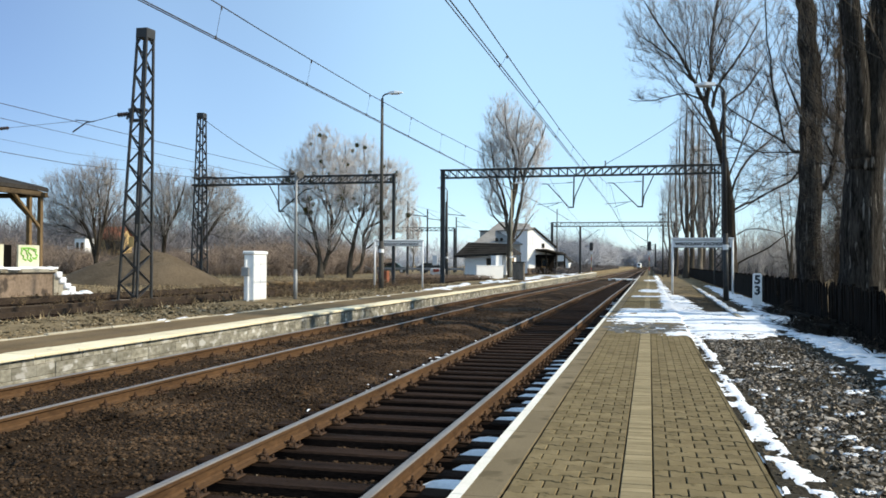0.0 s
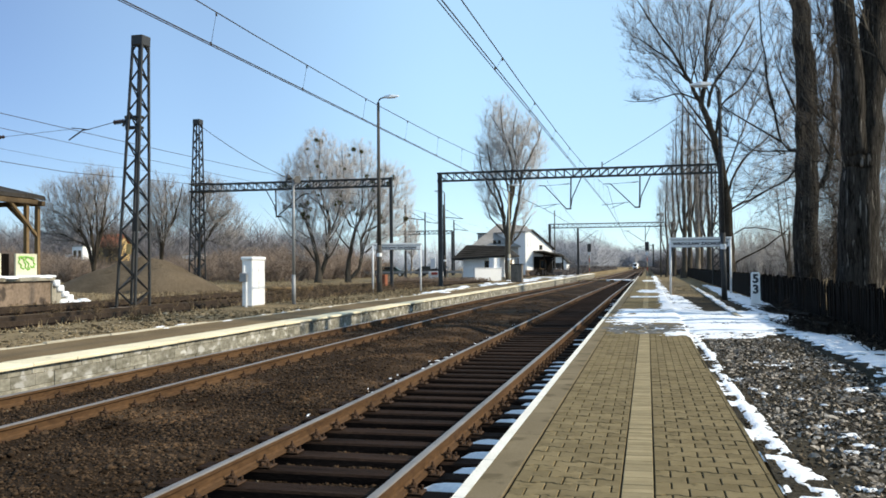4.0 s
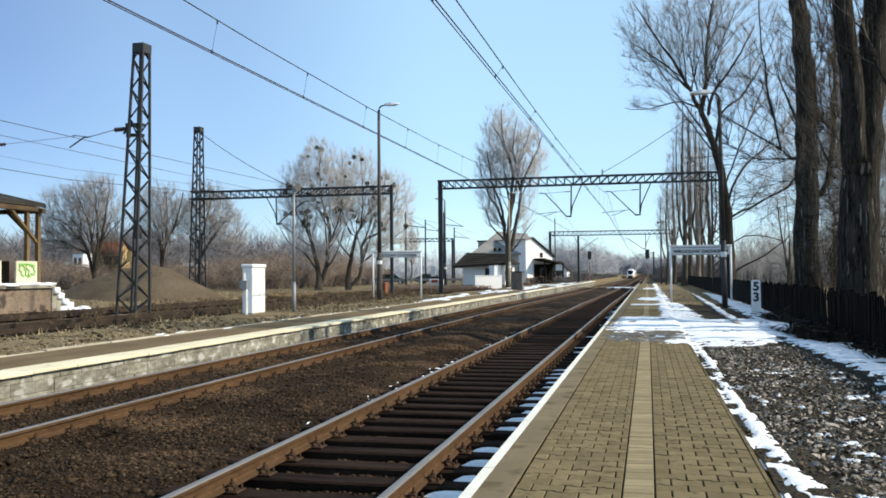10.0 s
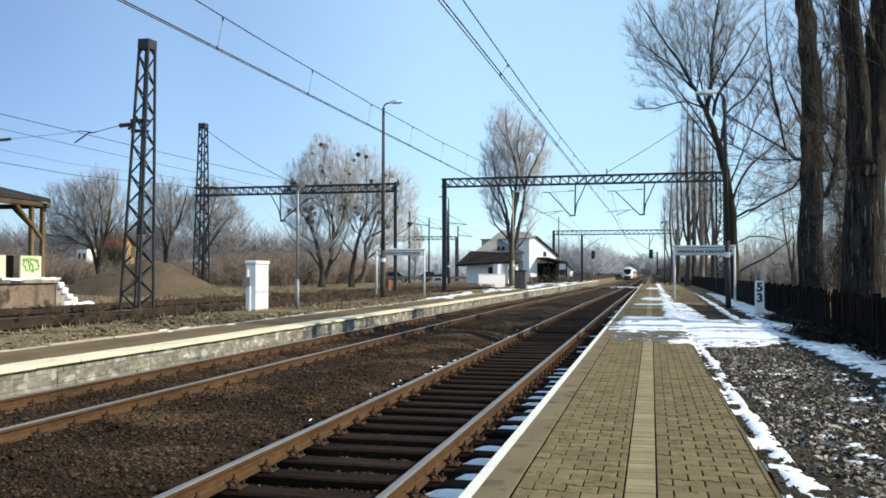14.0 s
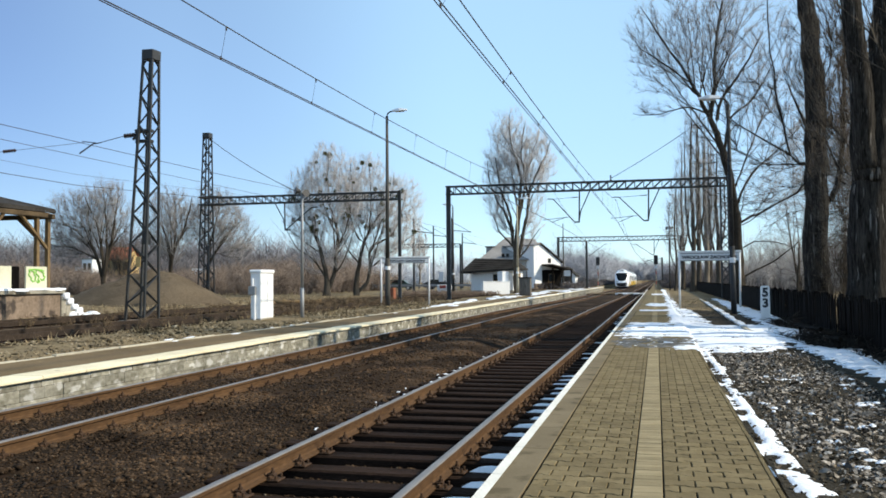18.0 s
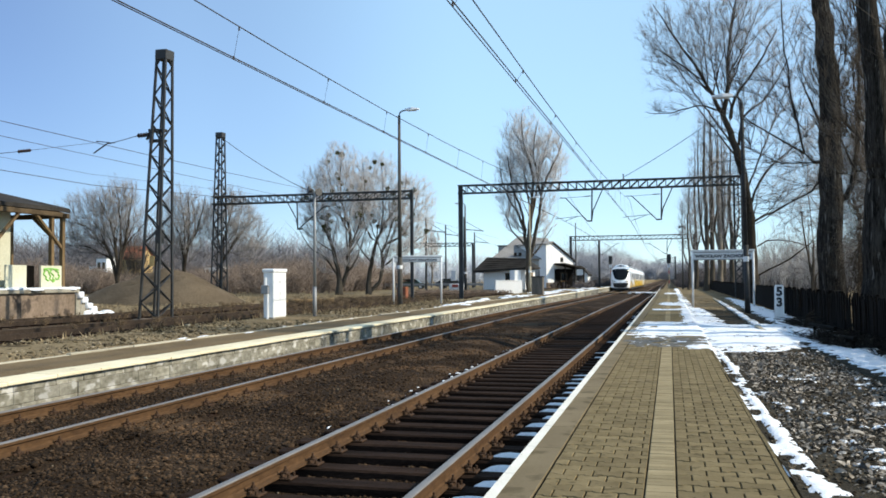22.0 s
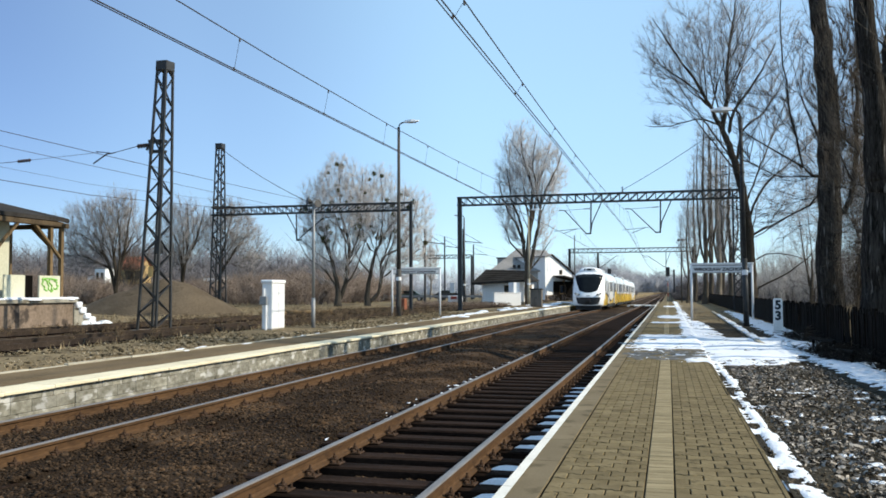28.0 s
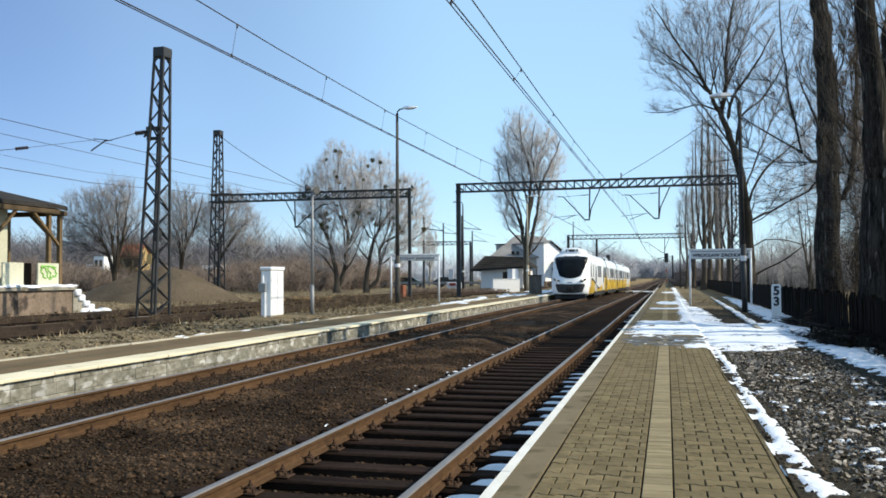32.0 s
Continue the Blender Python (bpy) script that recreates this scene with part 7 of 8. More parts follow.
def make_grass():
    rng = np.random.default_rng(61)
    n = 11000
    x = np.concatenate([rng.uniform(-15.2, -10.95, n), rng.uniform(-44, -24, n)])
    y = np.concatenate([rng.uniform(10, 60, n), rng.uniform(18, 80, n)])
    h = rng.uniform(0.02, 0.13, 2 * n) * np.where(x > -15, 0.35, 1.4)
    a = rng.uniform(0, 2 * np.pi, 2 * n)
    lx, ly = rng.normal(0, 0.09, 2 * n), rng.normal(0, 0.09, 2 * n)
    w = rng.uniform(0.010, 0.025, 2 * n)
    z0 = np.full(2 * n, -0.11)
    v = np.stack([np.stack([x - w * np.cos(a), y - w * np.sin(a), z0], 1), np.stack([x + w * np.cos(a), y + w * np.sin(a), z0], 1),
                  np.stack([x + lx, y + ly, z0 + h + 0.065], 1)], 1)
    f = np.arange(6 * n).reshape(-1, 3)
    setting("dry_grass", raw("dry_grass", v.reshape(-1, 3), f, M["grass"]), "short dead straw-coloured grass", "stuff", "grass")
    pts = [(a, b, -0.05) for a, b in zip(rng.uniform(-14.5, -10.9, 2400), rng.uniform(10, 60, 2400))]
    pl = [(a, b, -0.035 + 0.03 * nz(a, b)) for a, b in zip(rng.uniform(-14.8, -10.9, 1100), rng.uniform(10, 60, 1100))]
    setting("pale_rubble", stones("pale_rubble", pl, 0.030, M["flakes"], 0.5, 18), "pale stones lying in the dead grass", "stuff", "rubble")
    setting("rubble", stones("rubble", pts, 0.042, M["clod"], 0.6, 8), "loose stones and clods in the dead grass", "stuff", "rubble")


make_grass()


# ---- the earth mound ----
def make_mound():
    vs, fs, n, k = [], [], 44, 26
    for j in range(k + 1):
        for i in range(n):
            r = j / k
            t = 2 * math.pi * i / n
            x, y = (5.7 + 1.3 * max(0.0, -math.cos(t))) * r * math.cos(t), 4.6 * r * math.sin(t)
            z = 2.28 * (1 - r ** 1.35) * (1 + 0.25 * nz(x * 0.3, y * 0.3, 70)) + 0.25 * nz(x * 0.9, y * 0.9, 71) * (1 - r) + 0.07 * nz(x * 3, y * 3, 72) * (1 - r ** 3)
            vs.append((x, y, z - 0.25 * r))
    fs = [(j * n + i, j * n + (i + 1) % n, (j + 1) * n + (i + 1) % n, (j + 1) * n + i) for j in range(k) for i in range(n)]
    m = new("earth_mound", raw("earth_mound", np.array(vs), np.array(fs), M["earth"], True))
    m.matrix_basis = pose(-31.2, 50.0, -0.1)
    tagged(m, "bare brown heap of earth beside the sidings", "earth mound", kind="structure")


make_mound()

# ---- a few pale logs at the foot of the mound ----
lg = random.Random(81)
for i in range(6):
    x, y, a = -22.2 + lg.uniform(-1.4, 1.4), 49.5 + lg.uniform(-1.5, 1.5), lg.uniform(-0.5, 0.5)
    L = lg.uniform(0.5, 1.1)
    log = Mesh().tube((-L * math.cos(a), -L * math.sin(a), 0.0), (L * math.cos(a), L * math.sin(a), 0.03), lg.uniform(0.10, 0.16), lg.uniform(0.09, 0.14), 9)
    ob = new("log", log.data("log", M["timber"], True))
    ob.matrix_basis = pose(x, y, 0.05)
    tagged(ob, "pale sawn log lying in the dead grass", "log", "logs by the mound")


# ---- buildings ----
def window(parent, x0, x1, y, z0, z1, face="y", out=-1, name="window"):
    """A framed pane set on a wall face. face: the axis that the wall looks along."""
    f = Mesh()
    t = 0.07

    def b(a0, a1, c0, c1, d0, d1):
        lo, hi = sorted((y + out * d0, y + out * d1))
        if face == "y":
            f.box(a0, a1, lo, hi, c0, c1)
        else:
            f.box(lo, hi, a0, a1, c0, c1)
    b(x0, x1, z0, z0 + t, 0.0, 0.05), b(x0, x1, z1 - t, z1, 0.0, 0.05), b(x0, x0 + t, z0, z1, 0.0, 0.045), b(x1 - t, x1, z0, z1, 0.0, 0.045)
    w = part(name, f, M["timber"], parent)
    p = Mesh()
    lo, hi = sorted((y + out * 0.005, y + out * 0.02))
    if face == "y":
        p.box(x0 + t, x1 - t, lo, hi, z0 + t, z1 - t)
    else:
        p.box(lo, hi, x0 + t, x1 - t, z0 + t, z1 - t)
    part("pane", p, M["glass"], w)
    return w


def gable_house(name, label, at, rz, w, d, eave, ridge, wall, roof, over=0.5):
    """Walls, a gable at each end of the ridge (along local x), and two roof slabs."""
    t = thing(name, label, "house", at, rz)
    prof = [(-d / 2, -0.6), (d / 2, -0.6), (d / 2, eave), (0, ridge), (-d / 2, eave)]
    part("wall", Mesh().prism(prof, "x", -w / 2, w / 2), M[wall], t)
    sl = (ridge - eave) / (d / 2)
    for s in (-1, 1):
        m = Mesh()
        pts = [(0, ridge + 0.03), (s * (d / 2 + over), eave - sl * over + 0.03), (s * (d / 2 + over), eave - sl * over + 0.21), (0, ridge + 0.21)]
        m.prism(pts, "x", -w / 2 - over, w / 2 + over)
        part("roof", m, M[roof], t)
    return t


# low white building with a dark overhanging roof
sh = thing("waiting_house", "low white-rendered house with a dark overhanging roof", "house", (-18.10, 95.0, 0))
part("wall", Mesh().box(-1.1, 3.4, -3.4, 3.4, -0.3, 2.30, 0.02), M["render_white"], sh)
rf = Mesh()
rf.poly([(-2.1, -4.2, 2.02), (3.9, -4.2, 2.36), (3.9, 4.2, 2.40), (-2.1, 4.2, 2.05), (-1.2, -0.9, 3.72), (3.0, -0.9, 3.55), (3.0, 0.9, 3.55), (-1.2, 0.9, 3.72),
         (-2.1, -4.2, 2.18), (3.9, -4.2, 2.52), (3.9, 4.2, 2.56), (-2.1, 4.2, 2.21)],
        [(3, 2, 1, 0), (0, 1, 9, 8), (1, 2, 10, 9), (2, 3, 11, 10), (3, 0, 8, 11), (8, 9, 5, 4), (9, 10, 6, 5), (10, 11, 7, 6), (11, 8, 4, 7), (4, 5, 6, 7)])
part("roof", rf, M["roof"], sh, "dark felt hipped roof")
for i in range(6):
    y0, z0 = -4.15 + 0.55 * i, 2.30 + 0.245 * i
    part("roof_batten", Mesh().bar((-2.05 + 0.14 * i, y0, z0 - 0.06), (3.85 - 0.14 * i, y0, z0 + 0.24 - 0.07 * i), 0.05, 0.05), M["roof"], sh)
window(sh, 1.25, 2.05, -3.4, 0.95, 1.95)
part("door", Mesh().box(3.4, 3.45, 0.6, 1.6, 0, 2.1, 0.01), M["timber"], sh)
part("plinth", Mesh().box(-1.13, 3.43, -3.43, 3.43, -0.3, 0.22, 0.01), M["concrete"], sh, "grey stained plinth")
yw = thing("yard_wall", "low white-rendered yard wall before the waiting house", "wall", (-15.75, 87.5, 0), 36)
part("wall_slab", Mesh().box(-1.55, 1.45, -0.15, 0.15, -0.2, 1.15, 0.02).box(0.75, 1.45, 0.15, 1.3, -0.2, 2.2, 0.02), M["render_white"], yw)
part("cap", Mesh().box(-1.6, 1.5, -0.2, 0.2, 1.15, 1.21, 0.01), M["render_white"], yw)

ub = thing("utility_box", "weathered grey-brown timber utility box on the platform", "utility box", (-10.75, 73.5, 0))
part("body", Mesh().box(-0.48, 0.48, -0.4, 0.4, 0.0, 1.46, 0.02), M["shed_grey"], ub)
part("lid", Mesh().box(-0.54, 0.54, -0.46, 0.46, 1.46, 1.55, 0.02), M["roof"], ub, "dark flat lid")
for x in (-0.24, 0.24):
    d = part("door", Mesh().box(x - 0.22, x + 0.22, -0.425, -0.402, 0.08, 1.40, 0.01), M["shed_grey"], ub)
    part("handle", Mesh().box(x * 0.25 - 0.02, x * 0.25 + 0.02, -0.445, -0.426, 0.7, 0.85, 0.005), M["black"], d)

# the station house: a hipped main roof, and a white wing whose lit end stands askew to the tracks
st = thing("station_house", "old station house with a weathered grey hipped roof", "house", (-21.2, 132.0, 0))
part("wall", Mesh().box(-3.6, 3.8, -4.2, 4.6, -0.6, 4.2, 0.02), M["render_grey"], st)
rf = Mesh()
lo = [(-4.3, -5.0, 4.15), (4.2, -4.4, 4.15), (4.6, 5.2, 4.15), (-4.1, 5.2, 4.15)]
rd = [(-1.0, 0, 7.85), (3.4, 0.6, 7.45)]
rf.poly(lo + [(x, y, z + 0.18) for x, y, z in lo] + rd, [(3, 2, 1, 0), (0, 1, 5, 4), (1, 2, 6, 5), (2, 3, 7, 6), (3, 0, 4, 7), (4, 5, 9, 8), (5, 6, 9), (6, 7, 8, 9), (7, 4, 8)])
part("roof", rf, M["roof_grey"], st, "weathered grey hipped roof")
for x in (-0.95, -0.25):
    w = part("skylight", Mesh().box(x, x + 0.38, -4.45, -4.0, 4.75, 5.2, 0.02), M["roof"], st)
    part("pane", Mesh().box(x + 0.05, x + 0.33, -4.47, -4.44, 4.79, 5.15), M["glass"], w)
dm = part("dormer", Mesh().box(-3.7, -2.5, -2.2, -0.6, 5.0, 6.25, 0.02), M["render_grey"], st, "small dark-roofed dormer")
part("dormer_roof", Mesh().box(-3.85, -2.35, -2.4, -0.4, 6.25, 6.4, 0.02), M["roof"], dm)
for k in range(3):
    window(st, -3.1 + 1.5 * k, -2.3 + 1.5 * k, -4.2, 1.2, 2.8)
wg = thing("station_wing", "white-rendered wing of the station house with a sloping roof", "house", (-17.3, 127.0, 0), -34)
part("wall", Mesh().prism([(0, -0.6), (5.96, -0.6), (5.96, 4.0), (1.3, 6.55), (0, 6.3)], "x", -6.0, 0), M["render_white"], wg)
part("roof", Mesh().prism([(1.25, 6.60), (6.4, 3.78), (6.4, 3.96), (1.25, 6.78)], "x", -6.2, 0.3), M["roof"], wg, "dark sloping roof edge")
part("roof", Mesh().prism([(-0.3, 6.28), (1.25, 6.60), (1.25, 6.78), (-0.3, 6.42)], "x", -6.2, 0.3), M["roof_grey"], wg)
part("plinth", Mesh().box(0, 0.05, -0.05, 6.0, -0.6, 0.75, 0.01), M["plinth"], wg, "grey stained plinth")
window(wg, 3.1, 3.75, 0.0, 3.75, 4.45, "x", 1)
for k in range(2):
    part("blind_window", Mesh().box(-0.02, 0.025, 0.45 + 0.6 * k, 0.75 + 0.6 * k, 4.1, 5.5, 0.01), M["sign"], wg)
for k in range(2):
    window(wg, -4.4 + 2.2 * k, -3.5 + 2.2 * k, 0.0, 1.1, 2.6)
po = thing("station_porch", "dark open timber porch before the station wing", "porch", (-17.3, 127.0, 0), -34)
part("roof", Mesh().prism([(1.65, 3.38), (6.2, 2.70), (6.2, 2.88), (1.65, 3.58)], "x", 0.05, 2.2), M["roof"], po)
for y in (1.8, 3.9, 6.0):
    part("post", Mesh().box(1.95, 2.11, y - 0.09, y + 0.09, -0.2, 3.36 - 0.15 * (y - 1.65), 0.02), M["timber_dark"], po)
# Near-black sheet put in for the shade deep inside the porch.
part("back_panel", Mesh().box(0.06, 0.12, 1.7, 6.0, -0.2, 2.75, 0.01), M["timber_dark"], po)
part("parapet", Mesh().box(1.98, 2.06, 4.0, 5.9, -0.2, 0.8, 0.01), M["plinth"], po)
window(po, 3.0, 4.4, 0.13, 0.9, 2.2, "x", 1)
for x, y, w, h in ((-15.3, 158.0, 2.8, 3.4), (-18.0, 168.0, 4.0, 3.4)):
    k = gable_house("outbuilding", "small white outbuilding beyond the station", (x, y, 0), 90, 5.0, w, h * 0.6, h, "render_white", "roof", 0.3)
    window(k, -0.6, 0.6, -2.5, 0.9, 1.9, "x", -1)

# far houses
oh = gable_house("house", "ochre house with an orange roof behind the mound", (-66.7, 100.0, 0), 14, 2.4, 4.4, 4.3, 5.7, "ochre", "tile", 0.2)
for k in range(2):
    window(oh, -0.6 + 1.2 * k, 0.1 + 1.2 * k, -2.2, 2.9, 4.0)
crown_tree("bare many-branched bush before the ochre house", (-63.4, 95.0, 0), 147,
           [[(0, 0, -0.3, 0.12), (0, 0, 0.6, 0.10), (-0.5, 0, 2.6, 0.07), (-0.9, 0, 5.8, 0.02)], [(0, 0, 0.4, 0.10), (0.7, 0, 2.4, 0.07), (1.0, 0, 5.6, 0.02)], [(0, 0, 0.5, 0.08), (-1.4, 0, 2.0, 0.05), (-2.6, 0, 4.6, 0.02)]],
           [(-0.6, 0, 3.9, 2.9, 1.6, 2.5, 1.0)], 420, 0.12, start=(0, 0, 0.6), **dict(BL, boughs=1.2, tip=0.008, twig="twig"))
thicket("shrub", "bare dark shrubs before the ochre house", (-76, -61), (88, 97), (3.6, 5.6), 150, 67, "bark_mid", w=0.028, sticks=50, spread=0.42)
for x, y, w, h in ((-86.8, 122.0, 1.7, 5.0), (-90.8, 126.0, 2.2, 3.9), (-83.0, 150.0, 3.2, 3.9)):
    k = thing("house", "distant pale flat-roofed house behind bare bushes", "house", (x, y, 0), 8, group="pale houses beyond the bushes")
    part("wall", Mesh().box(-w / 2, w / 2, -2.0, 2.0, -0.3, h, 0.02), M["render_white"], k)
    part("roof", Mesh().box(-w / 2 - 0.15, w / 2 + 0.15, -2.15, 2.15, h, h + 0.2, 0.02), M["roof_grey"], k)
    for j in range(2):
        window(k, -w / 2 + 0.2 + 0.75 * j, -w / 2 + 0.7 + 0.75 * j, -2.0, h - 1.7, h - 0.6)



# ---- the timber loading shed ----
ld = thing("loading_dock", "old loading dock with a stained plinth and snowy edge", "loading dock", (-24.3, 0, 0), kind="structure")
part("plinth", Mesh().box(-9, 0, 10, 31.95, -0.3, 0.90, 0.02), M["plinth"], ld)
part("slab", Mesh().box(-9, 0.12, 10, 32.1, 0.90, 1.04, 0.02), M["concrete"], ld)
for i in range(4):
    part("step", Mesh().box(-1.6, 0.05, 31.96 + 0.3 * i, 32.26 + 0.3 * i, -0.3, 0.80 - 0.22 * i, 0.015), M["concrete"], ld)
sn = Mesh()
_r = random.Random(77)
for i in range(40):
    y = 11.3 + i * 0.52
    sn.box(-0.75 - _r.uniform(0, 0.5), 0.10 + _r.uniform(-0.03, 0.05), y, y + 0.56, 1.04, 1.10 + _r.uniform(0, 0.05), 0.025)
def lump(cx, cy, z0, rx, ry, h):
    n = 10
    ring = [_r.uniform(0.75, 1.2) for _ in range(n)]
    vs = [(cx + rx * s * ring[i] * math.cos(2 * math.pi * i / n), cy + ry * s * ring[i] * math.sin(2 * math.pi * i / n), z0 + h * z) for s, z in ((1.0, 0), (0.95, 0.45), (0.7, 0.85), (0.3, 1.0)) for i in range(n)]
    fs = [(k * n + i, k * n + (i + 1) % n, (k + 1) * n + (i + 1) % n, (k + 1) * n + i) for k in range(3) for i in range(n)]
    sn.poly(vs, fs + [tuple(range(3 * n, 4 * n))])


for i in range(4):
    for j in range(6):
        a, b, top = -1.3 + 0.24 * j, 31.98 + 0.3 * i, 0.90 - 0.22 * i
        sn.box(a, a + 0.26 + _r.uniform(0, 0.05), b + _r.uniform(-0.04, 0.02), b + 0.33 + _r.uniform(0, 0.05), top - 0.25, top + _r.uniform(-0.03, 0.05), 0.045)
for i in range(30):
    lump(_r.uniform(-1.1, 0.4), 32.3 + 1.7 * _r.random(), -0.15, _r.uniform(0.2, 0.4), _r.uniform(0.2, 0.4), _r.uniform(0.12, 0.28))
for i in range(46):
    lump(_r.uniform(-0.7, 0.10), 11.5 + 0.45 * i, 1.02, _r.uniform(0.15, 0.3), _r.uniform(0.25, 0.45), _r.uniform(0.06, 0.14))
setting("dock_snow", sn.data("dock_snow", M["snow"], True), "snow lying along the dock edge and steps", "stuff", "snow").matrix_basis = pose(-24.3, 0, 0)
shd = thing("timber_shed", "open timber-framed shed with a dark roof on the dock", "shed", (-24.3, 0, 1.04))
for x, y in ((-0.65, 31.95), (-0.75, 31.40), (-3.2, 31.9), (-0.65, 27.9), (-0.65, 24.2)):
    part("post", Mesh().box(x - 0.085, x + 0.085, y - 0.085, y + 0.085, 0, 3.1, 0.012), M["timber"], shd)
part("wall_plate", Mesh().box(-0.75, -0.55, 10, 32.0, 3.05, 3.25, 0.015), M["timber_shaded"], shd)
part("tie_beam", Mesh().box(-6.5, -0.35, 31.85, 32.05, 3.0, 3.2, 0.015), M["timber_shaded"], shd)
for y0, y1 in ((31.9, 30.3), (28.0, 29.4), (27.8, 26.4)):
    part("brace", Mesh().bar((-0.65, y0, 1.75), (-0.65, y1, 3.1), 0.12, 0.10), M["timber"], shd)
part("brace", Mesh().bar((-0.65, 31.95, 1.75), (-2.1, 31.95, 3.05), 0.12, 0.10), M["timber"], shd)
for i in range(12):
    y = 31.9 - 1.0 * i
    part("rafter", Mesh().bar((-0.62, y, 3.20), (-4.5, y, 4.09), 0.14, 0.09), M["timber_shaded"], shd)
rfm = Mesh().prism([(-0.60, 3.29), (-5.0, 4.29), (-9.6, 3.25), (-9.6, 3.40), (-5.0, 4.44), (-0.60, 3.45)], "y", 10, 32.35)
part("roof", rfm, M["roof"], shd, "dark felt roof")
for y in (32.35,):
    part("barge_board", Mesh().bar((-0.60, y + 0.03, 3.32), (-5.0, y + 0.03, 4.32), 0.14, 0.04), M["roof"], shd)
part("wall", Mesh().box(-6.5, -1.0, 10, 27.6, 0, 3.2, 0.02), M["cream"], shd, "cream plastered wall")
part("pier", Mesh().box(-3.4, -1.56, 29.4, 30.0, 0, 3.2, 0.02), M["cream"], shd, "cream plastered pier")
for i in range(8):
    part("eave_board", Mesh().box(-1.0, -0.62, 10 + 2.75 * i, 12.7 + 2.75 * i, 3.12, 3.15), M["timber_shaded"], shd)
# The timber_dark sheet is added for the dark gap between the cream boards.
for k, (y0, y1, mt) in enumerate(((30.3, 31.55, "cream"), (29.5, 30.28, "timber_dark"), (28.35, 29.48, "cream"))):
    b = thing("dock_panel", "low board standing on the dock, pale except the near-black gap filler" if k else "low pale board panel with green spray scribble", "panel", (-24.65 - 0.3 * (k == 1), y0, 1.04), group="panels on the dock")
    part("board", Mesh().box(-0.08, 0.0, 0, y1 - y0, 0, 0.98, 0.01), M[mt], b)
    if k == 0:
        s = Mesh()
        for cy, cz, ry, rz_, n_, ph in ((0.30, 0.60, 0.14, 0.24, 0.9, 0.4), (0.62, 0.58, 0.13, 0.26, 0.95, 2.0), (0.92, 0.62, 0.15, 0.2, 0.8, 4.0), (0.60, 0.80, 0.40, 0.06, 0.5, 0.0)):
            s.sweep([(0.012, cy + ry * math.cos(ph + n_ * 6.28 * i / 30) + 0.05 * math.sin(i), cz + rz_ * math.sin(ph + 0.8 * n_ * 6.28 * i / 30)) for i in range(31)], 0.028, 5)
        part("spray_mark", s, M["green"], b, "bright green sprayed loops")

lr = thing("low_rail", "low broken dark rail in the snow by the fence", "low rail", (3.42, 0, -0.05))
for k, (y0, y1) in enumerate(((18.2, 20.4), (20.6, 23.4))):
    part("bar", Mesh().tube((0.05 * k, y0, 0.20 + 0.06 * k), (-0.10 + 0.05 * k, y1, 0.12 + 0.10 * k), 0.045, n=8), M["timber_dark"], lr)
    for y in (y0 + 0.2, y1 - 0.3):
        part("leg", Mesh().tube((0, y, -0.1), (0.0, y, 0.2), 0.035, n=6), M["timber_dark"], lr)

# ---- small things beyond the left platform ----
ib = thing("notice_board", "white notice board with a red foot", "notice board", (-24.3, 100.0, 0.25))
part("board", Mesh().box(-0.55, 0.05, -0.05, 0.05, 0.9, 2.1, 0.02), M["sign"], ib)
part("foot", Mesh().box(-0.75, 0.95, -0.25, 0.25, -0.4, 0.55, 0.05), M["sign"], ib)
part("red_band", Mesh().box(-0.40, 0.35, -0.29, -0.25, 0.15, 0.5, 0.01), M["red"], ib)
rb = thing("service_box", "small rusty red service box in the grass", "service box", (-17.5, 57.5, 0))
part("box", Mesh().box(-0.55, 0.1, -0.3, 0.3, -0.1, 0.85, 0.03), M["brickred"], rb)
part("post", Mesh().tube((-0.8, -0.2, -0.1), (-0.8, -0.2, 1.0), 0.09), M["concrete"], rb)


def car(label, at, rz, paint):
    t = thing("car", label, "car", at, rz, group="parked cars")
    prof = [(-2.1, 0.35), (2.1, 0.35), (2.15, 0.75), (1.2, 0.92), (0.6, 1.42), (-1.0, 1.45), (-1.9, 0.98), (-2.15, 0.9)]
    b = part("body", Mesh().prism([(x, z) for x, z in prof], "y", -0.82, 0.82), paint, t)
    for s in (-1, 1):
        g = Mesh().prism([(1.0, 0.97), (0.55, 1.36), (-0.95, 1.38), (-1.5, 1.0)], "y", s * 0.825 - 0.01, s * 0.825 + 0.01)
        part("side_window", g, M["glass"], b)
        for x in (-1.3, 1.3):
            w = part("wheel", Mesh().tube((x, s * 0.62, 0.31), (x, s * 0.85, 0.31), 0.31, n=14), M["black"], t)
            part("rim", Mesh().tube((x, s * 0.84, 0.31), (x, s * 0.865, 0.31), 0.19, n=10), M["silver"], w)
    for x in (2.1, -2.12):
        for s in (-1, 1):
            part("headlight" if x > 0 else "tail_light", Mesh().box(x - 0.05, x + 0.06, s * 0.6 - 0.15, s * 0.6 + 0.15, 0.62, 0.75, 0.02), M["sign"] if x > 0 else M["red"], t)


car("dark green car parked beyond the sidings", (-35.0, 118.0, 0), 8, M["tarpaulin"])
car("dark car parked beyond the sidings", (-29.5, 119.0, 0), 4, M["black"])
car("silver car parked beyond the sidings", (-40.0, 117.5, 0), 6, M["silver"])
car("dark car parked beside the station", (-13.2, 163.0, 0), 80, M["black"])
gr = thing("guard_rail", "low pale guard rail along a road", "guard rail", (0, 114, 0), kind="structure")
part("rail", Mesh().box(-46, -24, -0.03, 0.03, 0.5, 0.8, 0.02), M["galv"], gr)
